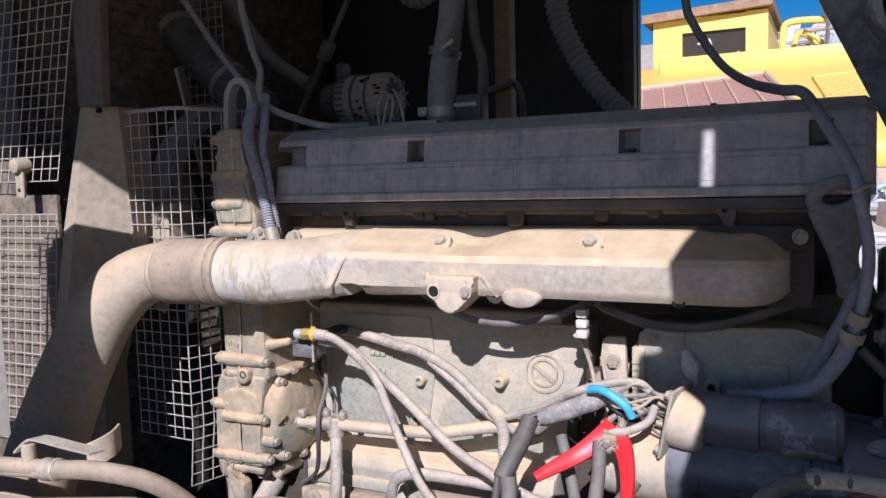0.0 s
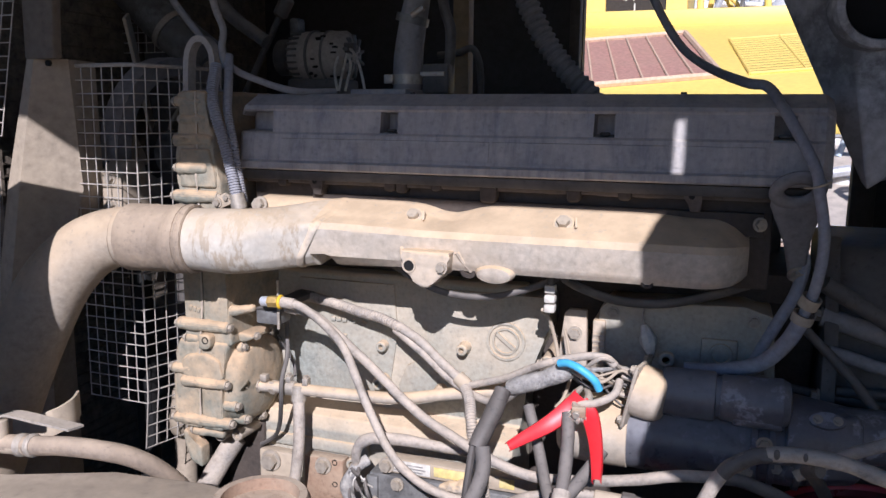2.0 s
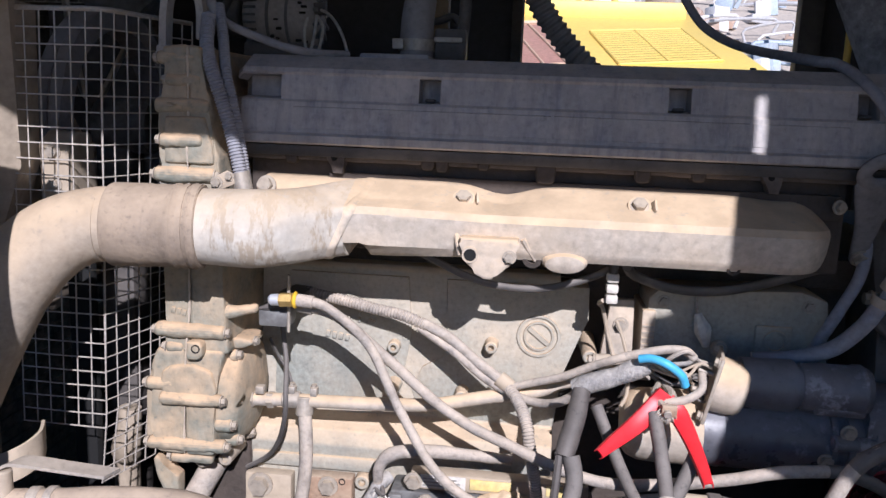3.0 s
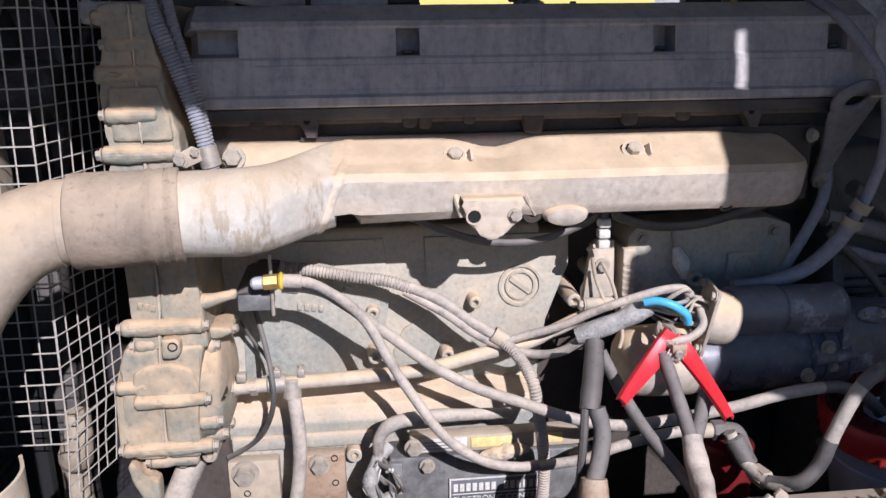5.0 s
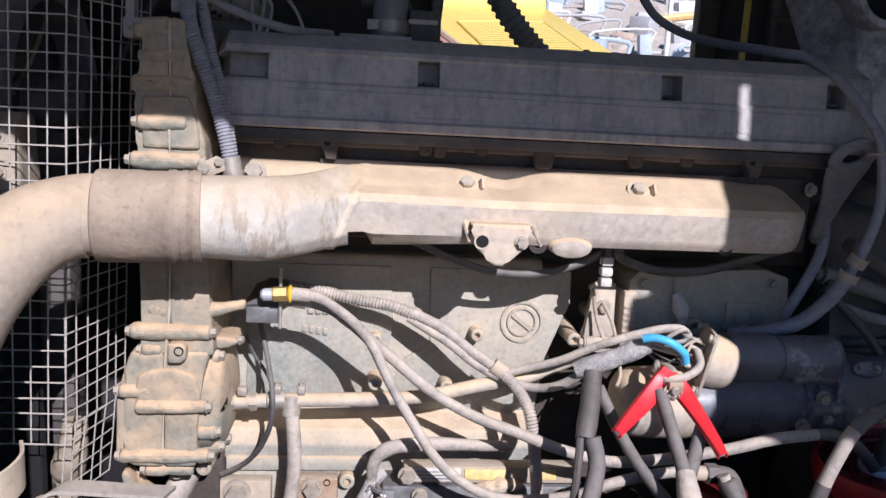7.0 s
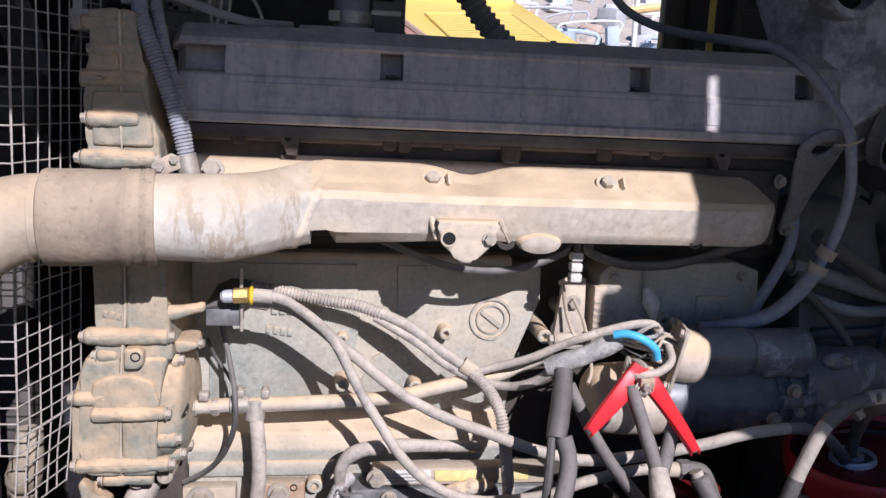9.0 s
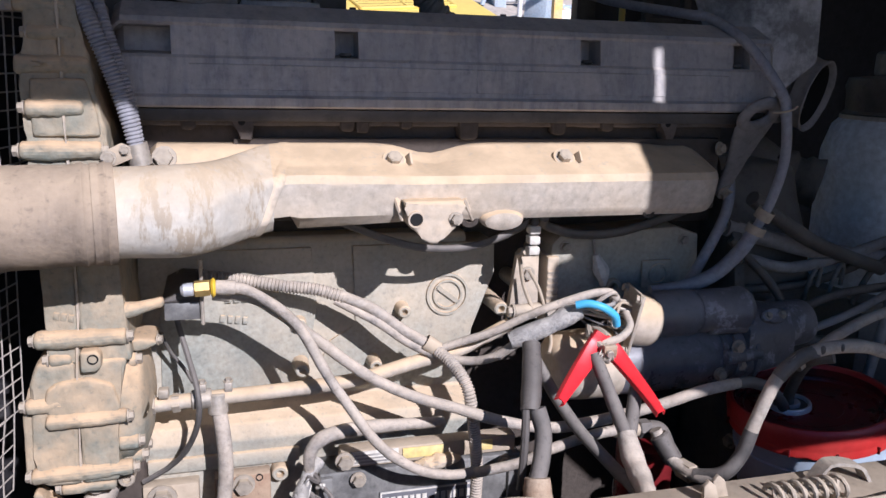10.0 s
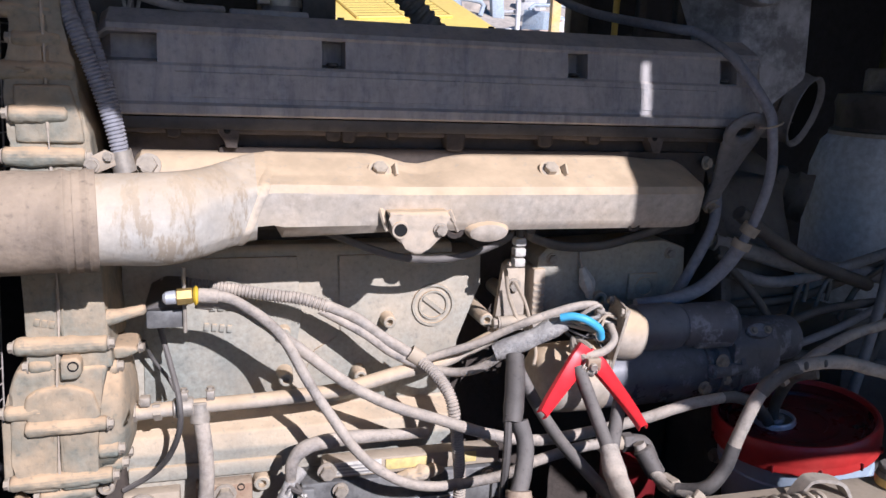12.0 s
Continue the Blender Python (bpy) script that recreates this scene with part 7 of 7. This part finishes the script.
bm = tube(bmesh.new(), [(-0.868, 1.60, 1.245), (-0.872, 1.60, 1.20), (-0.887, 1.62, 1.15), (-0.905, 1.65, 1.09), (-0.92, 1.66, 0.66)], [0.020, 0.024, 0.027, 0.026, 0.026], 14, 5, 0.25)
solo("hose_neck", bm, M_PANEL, "dusty cast neck below the fan guard", "neck")
hose("lower_hose", [(-0.655, 1.50, 1.20), (-0.675, 1.48, 1.16), (-0.700, 1.45, 1.10), (-0.725, 1.43, 1.02), (-0.76, 1.42, 0.66)], 0.022, M_HOSE, "grey coolant hose leaving below the gear case", seg=18)

jar = thing("oil_jar", (0.447, 1.10, 1.305), "amber jar with a dark lid on the beam", "jar")
part("body", rings(bmesh.new(), [(0.447, 1.10, 1.303), (0.447, 1.10, 1.307), (0.447, 1.10, 1.325), (0.447, 1.10, 1.328)], [0.020, 0.023, 0.023, 0.021], [(0, 0, 1)] * 4, 22), M_CORE, jar)
part("band", band((0.447, 1.10, 1.309), (0.447, 1.10, 1.320), 0.0235, 0.001), M_BRASS, jar, "amber band round the jar")
part("lid", rod(bmesh.new(), (0.447, 1.10, 1.328), (0.447, 1.10, 1.337), 0.022, 22, bevel=0.002), M_BLACK, jar)
rear = thing("rear_mesh", (-1.3, 1.9, 2.03), "dark wire mesh panel behind the fan guard", "mesh panel")
part("wires", mesh_panel(bmesh.new(), (-1.09, 1.90, 2.03), (-1, 0, 0), (0, 0, 1), 14, 30, 0.0255), M_WIRE, rear)

# ---- the yard behind ----
def slope(x, y, dz=0.0):
    return (x, y, 2.1 + 0.29 * (y - 5.2) + dz)


def slab(bm, quad, thick):
    """A plate over four points, thick metres deep."""
    top = [bm.verts.new(p) for p in quad]
    low = [bm.verts.new((p[0], p[1], p[2] - thick)) for p in quad]
    bm.faces.new(top), bm.faces.new(low[::-1])
    for i in range(4):
        bm.faces.new((top[i], top[(i + 1) % 4], low[(i + 1) % 4], low[i]))
    return bm


ym = thing("yellow_machine", (-0.5, 6.5, 0), "yellow earthmoving machine parked behind the engine bay", "machine")
bm = bmesh.new()
R = [slope(-3.2, 4.6), slope(1.36, 4.6), slope(1.11, 7.21), slope(-3.2, 7.21)]
slab(bm, R, 0.14)
bmesh.ops.bevel(bm, geom=list(bm.edges), offset=0.03, segments=2, affect="EDGES", profile=0.5)
hood = part("hood", bm, M_CAT, ym)
part("body", box(bmesh.new(), (-3.1, 6.2, 0.0), (0.5, 7.2, 2.30), 0.03), M_CAT, ym)
S0, S1, S2, S3 = (Vector(slope(*p, 0.010)) for p in ((-0.54, 4.97), (0.23, 5.22), (-0.06, 6.5), (-0.80, 6.27)))
S0, S3 = S0 + (S0 - S1) * 0.5, S3 + (S3 - S2) * 0.5
M_TRIM = material("pale_painted_trim", (0.62, 0.42, 0.28), 0.6, 0, 0.2, DUST, 40, 3, 0.05)
scr = part("screen", slab(bmesh.new(), [S0, S1, S2, S3], 0.03), M_BROWN, hood, "reddish brown perforated screen")
for k in range(1, 8):
    f = k / 8
    part("screen_bar", tube(bmesh.new(), [S0.lerp(S1, f) + Vector((0, 0, 0.006)), S3.lerp(S2, f) + Vector((0, 0, 0.006))], 0.008, 6), M_TRIM, scr)
up8 = Vector((0, 0, 0.008))
for a, b in ((S0, S1), (S1, S2), (S2, S3)):
    part("screen_frame", tube(bmesh.new(), [a + up8, b + up8], 0.022, 6), M_TRIM, scr)
L0, L1, L2, L3 = (Vector(slope(*p, 0.004)) for p in ((0.39, 5.28), (1.04, 5.47), (0.94, 6.45), (0.26, 6.27)))
lo = Vector((0, 0, 0.002))
# brown stands in for shaded yellow paint in the louvre gaps
M_GAP = material("louvre_gap_shade", (0.16, 0.085, 0.02), 0.8)
lou = part("louvre_shade_sheet", slab(bmesh.new(), [L0 + lo, L1 + lo, L2 + lo, L3 + lo], 0.02), M_GAP, hood, "brown sheet painted as the shade between the louvres")
for k in range(15):
    f = k / 15
    a, b = L0.lerp(L3, f), L1.lerp(L2, f)
    d = (L3 - L0) / 15 * 0.52
    bm = slab(bmesh.new(), [a + Vector((0, 0, 0.006)), b + Vector((0, 0, 0.006)), b + d + Vector((0, 0, 0.008)), a + d + Vector((0, 0, 0.008))], 0.003)
    part("louvre", bm, M_CAT, lou)
for a, b in ((L0, L1), (L1, L2), (L2, L3), (L3, L0), (L0.lerp(L1, 0.48), L3.lerp(L2, 0.48))):
    part("louvre_frame", tube(bmesh.new(), [a + Vector((0, 0, 0.004)), b + Vector((0, 0, 0.004))], 0.010, 6), M_CAT, lou)
bm = bmesh.new()
for lo, hi in (((-1.02, 7.3, 2.3), (-0.78, 7.36, 3.08)), ((-0.27, 7.3, 2.3), (-0.10, 7.36, 3.10)), ((-0.78, 7.3, 2.3), (-0.27, 7.36, 2.69)), ((-0.78, 7.3, 2.97), (-0.27, 7.36, 3.09)), ((-1.02, 7.36, 2.3), (-0.97, 8.6, 3.08)), ((-0.15, 7.36, 2.3), (-0.10, 8.6, 3.10)), ((-1.02, 8.55, 2.3), (-0.10, 8.6, 3.1)), ((-1.02, 7.3, 0.0), (-0.10, 8.6, 2.3))):
    box(bm, lo, hi)
cab = part("cab", bm, M_CAT, ym)
part("roof", slab(bmesh.new(), [(-1.10, 7.22, 3.14), (-0.06, 7.22, 3.19), (-0.06, 8.7, 3.19), (-1.10, 8.7, 3.14)], 0.07), M_RUST, cab)
M_PANE = material("dark_cab_glass", (0.05, 0.04, 0.03), 0.15, vary=0.2)
part("window", box(bmesh.new(), (-0.79, 7.335, 2.68), (-0.26, 7.345, 2.98)), M_PANE, cab)
rnd = random.Random(8)
for k in range(7):
    x, z = rnd.uniform(-0.70, -0.34), rnd.uniform(2.72, 2.90)
    part("sticker", box(bmesh.new(), (-0.03, -0.003, -0.006), (0.03, 0.0, 0.006), 0, pose(x, 7.333, z, 0, rnd.uniform(0, 180), 0)), M_LABEL, cab)
for pts, r in (([(0.0, 7.6, 2.7), (0.0, 7.6, 2.92), (0.06, 7.6, 3.02), (0.40, 7.6, 3.00), (0.52, 7.6, 2.95), (0.55, 7.6, 2.7)], 0.03), ([(0.05, 7.9, 2.7), (0.10, 7.9, 2.95), (0.22, 7.9, 2.9), (0.28, 7.9, 2.7)], 0.025), ([(0.15, 7.7, 2.95), (0.28, 7.7, 2.86), (0.36, 7.7, 2.7)], 0.02), ([(-1.12, 7.1, 2.5), (-1.14, 7.1, 3.6)], 0.035), ([(0.0, 7.5, 2.7), (0.6, 7.5, 2.76)], 0.03)):
    part("rail", tube(bmesh.new(), pts, r, 8), M_CAT, ym)
part("aerial", tube(bmesh.new(), [(0.33, 7.55, 2.75), (0.34, 7.55, 3.0), (0.30, 7.55, 3.12), (0.31, 7.55, 3.4)], 0.02, 6), M_GREY, ym)
bm = prism(bmesh.new(), [(-0.9, 6.9), (1.05, 6.9), (1.05, 7.5), (-0.9, 7.5)], 2.58, 2.72, "z", 0.02)
part("deck", bm, M_CAT, ym)

# heaps of parts and pipes on a bank beyond
bm = bmesh.new()
grid = [[bm.verts.new((-30 + 3.0 * i, 10.0 + 3.0 * j, max(0.0, min(7.5, 0.30 * (3.0 * j - 2))) + 0.25 * noise.noise(Vector((i * 0.7, j * 0.9, 0))) * (j > 0))) for i in range(31)] for j in range(12)]
for Ar, Br in zip(grid, grid[1:]):
    for i in range(30):
        bm.faces.new((Ar[i], Ar[i + 1], Br[i + 1], Br[i]))
solo("bank", bm, M_BANK, "pale dirt bank at the end of the yard", "ground", kind="structure")
rnd = random.Random(21)


def bank_z(y):
    return max(0.0, min(7.5, 0.30 * (y - 12)))


for k in range(330):
    y = rnd.uniform(11, 36)
    x = rnd.uniform(-0.05, 0.55) * y + rnd.uniform(-1, 1)
    z = bank_z(y) - 0.1
    m = rnd.choice(M_CLUTTER[:4] + M_CLUTTER[:2])
    kind = rnd.random()
    if kind < 0.4:
        w, d, h = rnd.uniform(0.2, 0.9), rnd.uniform(0.2, 0.8), rnd.uniform(0.2, 0.9)
        bm = box(bmesh.new(), (-w / 2, -d / 2, 0), (w / 2, d / 2, h), 0.02, pose(x, y, z, rnd.uniform(-8, 8), rnd.uniform(-8, 8), rnd.uniform(0, 90)))
        solo("scrap_crate", bm, m, "weathered scrap crate on the bank", "crate", "scrap on the bank")
    elif kind < 0.8:
        a = rnd.uniform(-0.5, 0.5)
        ln = rnd.uniform(0.6, 2.5)
        q = Vector((math.cos(a) * ln, math.sin(a) * ln, rnd.uniform(-0.15, 0.25)))
        p = Vector((x, y, z + rnd.uniform(0.15, 0.7)))
        bm = tube(bmesh.new(), [p - q / 2 - Vector((0, 0, 0.4)), p - q / 2, p + q / 2, p + q / 2 - Vector((0, 0, 0.4))], rnd.uniform(0.03, 0.10), 8, 3)
        solo("scrap_pipe", bm, m, "weathered scrap pipe on the bank", "pipe", "scrap on the bank")
    else:
        bm = bmesh.new()
        bmesh.ops.create_icosphere(bm, subdivisions=2, radius=rnd.uniform(0.2, 0.5), matrix=Matrix.Translation((x, y, z)))
        for vv in bm.verts:
            vv.co += vv.normal * 0.18 * noise.noise(vv.co * 3)
        solo("rubble_heap", bm, rnd.choice((M_CLUTTER[0], M_CLUTTER[2], M_BANK)), "pale rubble heap on the bank", "heap", "rubble on the bank")
t = thing("white_hopper", (1.6, 21, 0), "white conical hopper beyond the machine", "hopper")
part("cone", rings(bmesh.new(), [(1.7, 21, 2.0), (1.7, 21, 4.1), (1.7, 21, 4.9), (1.7, 21, 5.0)], [1.0, 1.0, 0.25, 0.2], [(0, 0, 1)] * 4, 28), M_CLUTTER[0], t)
part("legs", rod(bmesh.new(), (1.7, 21, 0), (1.7, 21, 2.1), 0.6, 16), M_CLUTTER[1], t)
t = thing("orange_crane_arm", (8.4, 20, 3.0), "orange steel arm at the far yard", "crane arm")
part("arm", tube(bmesh.new(), [(6.8, 20, 4.15), (9.5, 20, 4.60)], 0.10, 8), M_CLUTTER[4], t)
part("mast", box(bmesh.new(), (7.9, 19.9, 0), (8.15, 20.1, 4.4), 0.02), M_CLUTTER[4], t)
solo("far_pole", tube(bmesh.new(), [(7.0, 20, 0), (7.0, 20, 9.0)], 0.07, 8), M_CLUTTER[0], "thin white pole far behind the yard", "pole")
# pole and ladder rail beside the hatch
solo("yellow_pole", tube(bmesh.new(), [(0.735, 2.60, 0.66), (0.735, 2.60, 2.90)], 0.010, 10), M_CAT, "thin yellow pole beside the open hatch", "pole")
lad = thing("ladder", (0.87, 2.55, 0.66), "black steel ladder against the back wall", "ladder")
for x in (0.80, 0.93):
    part("stile", box(bmesh.new(), (x - 0.012, 2.55, 0.66), (x + 0.012, 2.58, 2.88), 0.002), M_BLACK, lad)
for k in range(16):
    part("rung", box(bmesh.new(), (0.805, 2.555, 0.8 + 0.13 * k), (0.925, 2.572, 0.815 + 0.13 * k), 0.002), M_BLACK, lad)
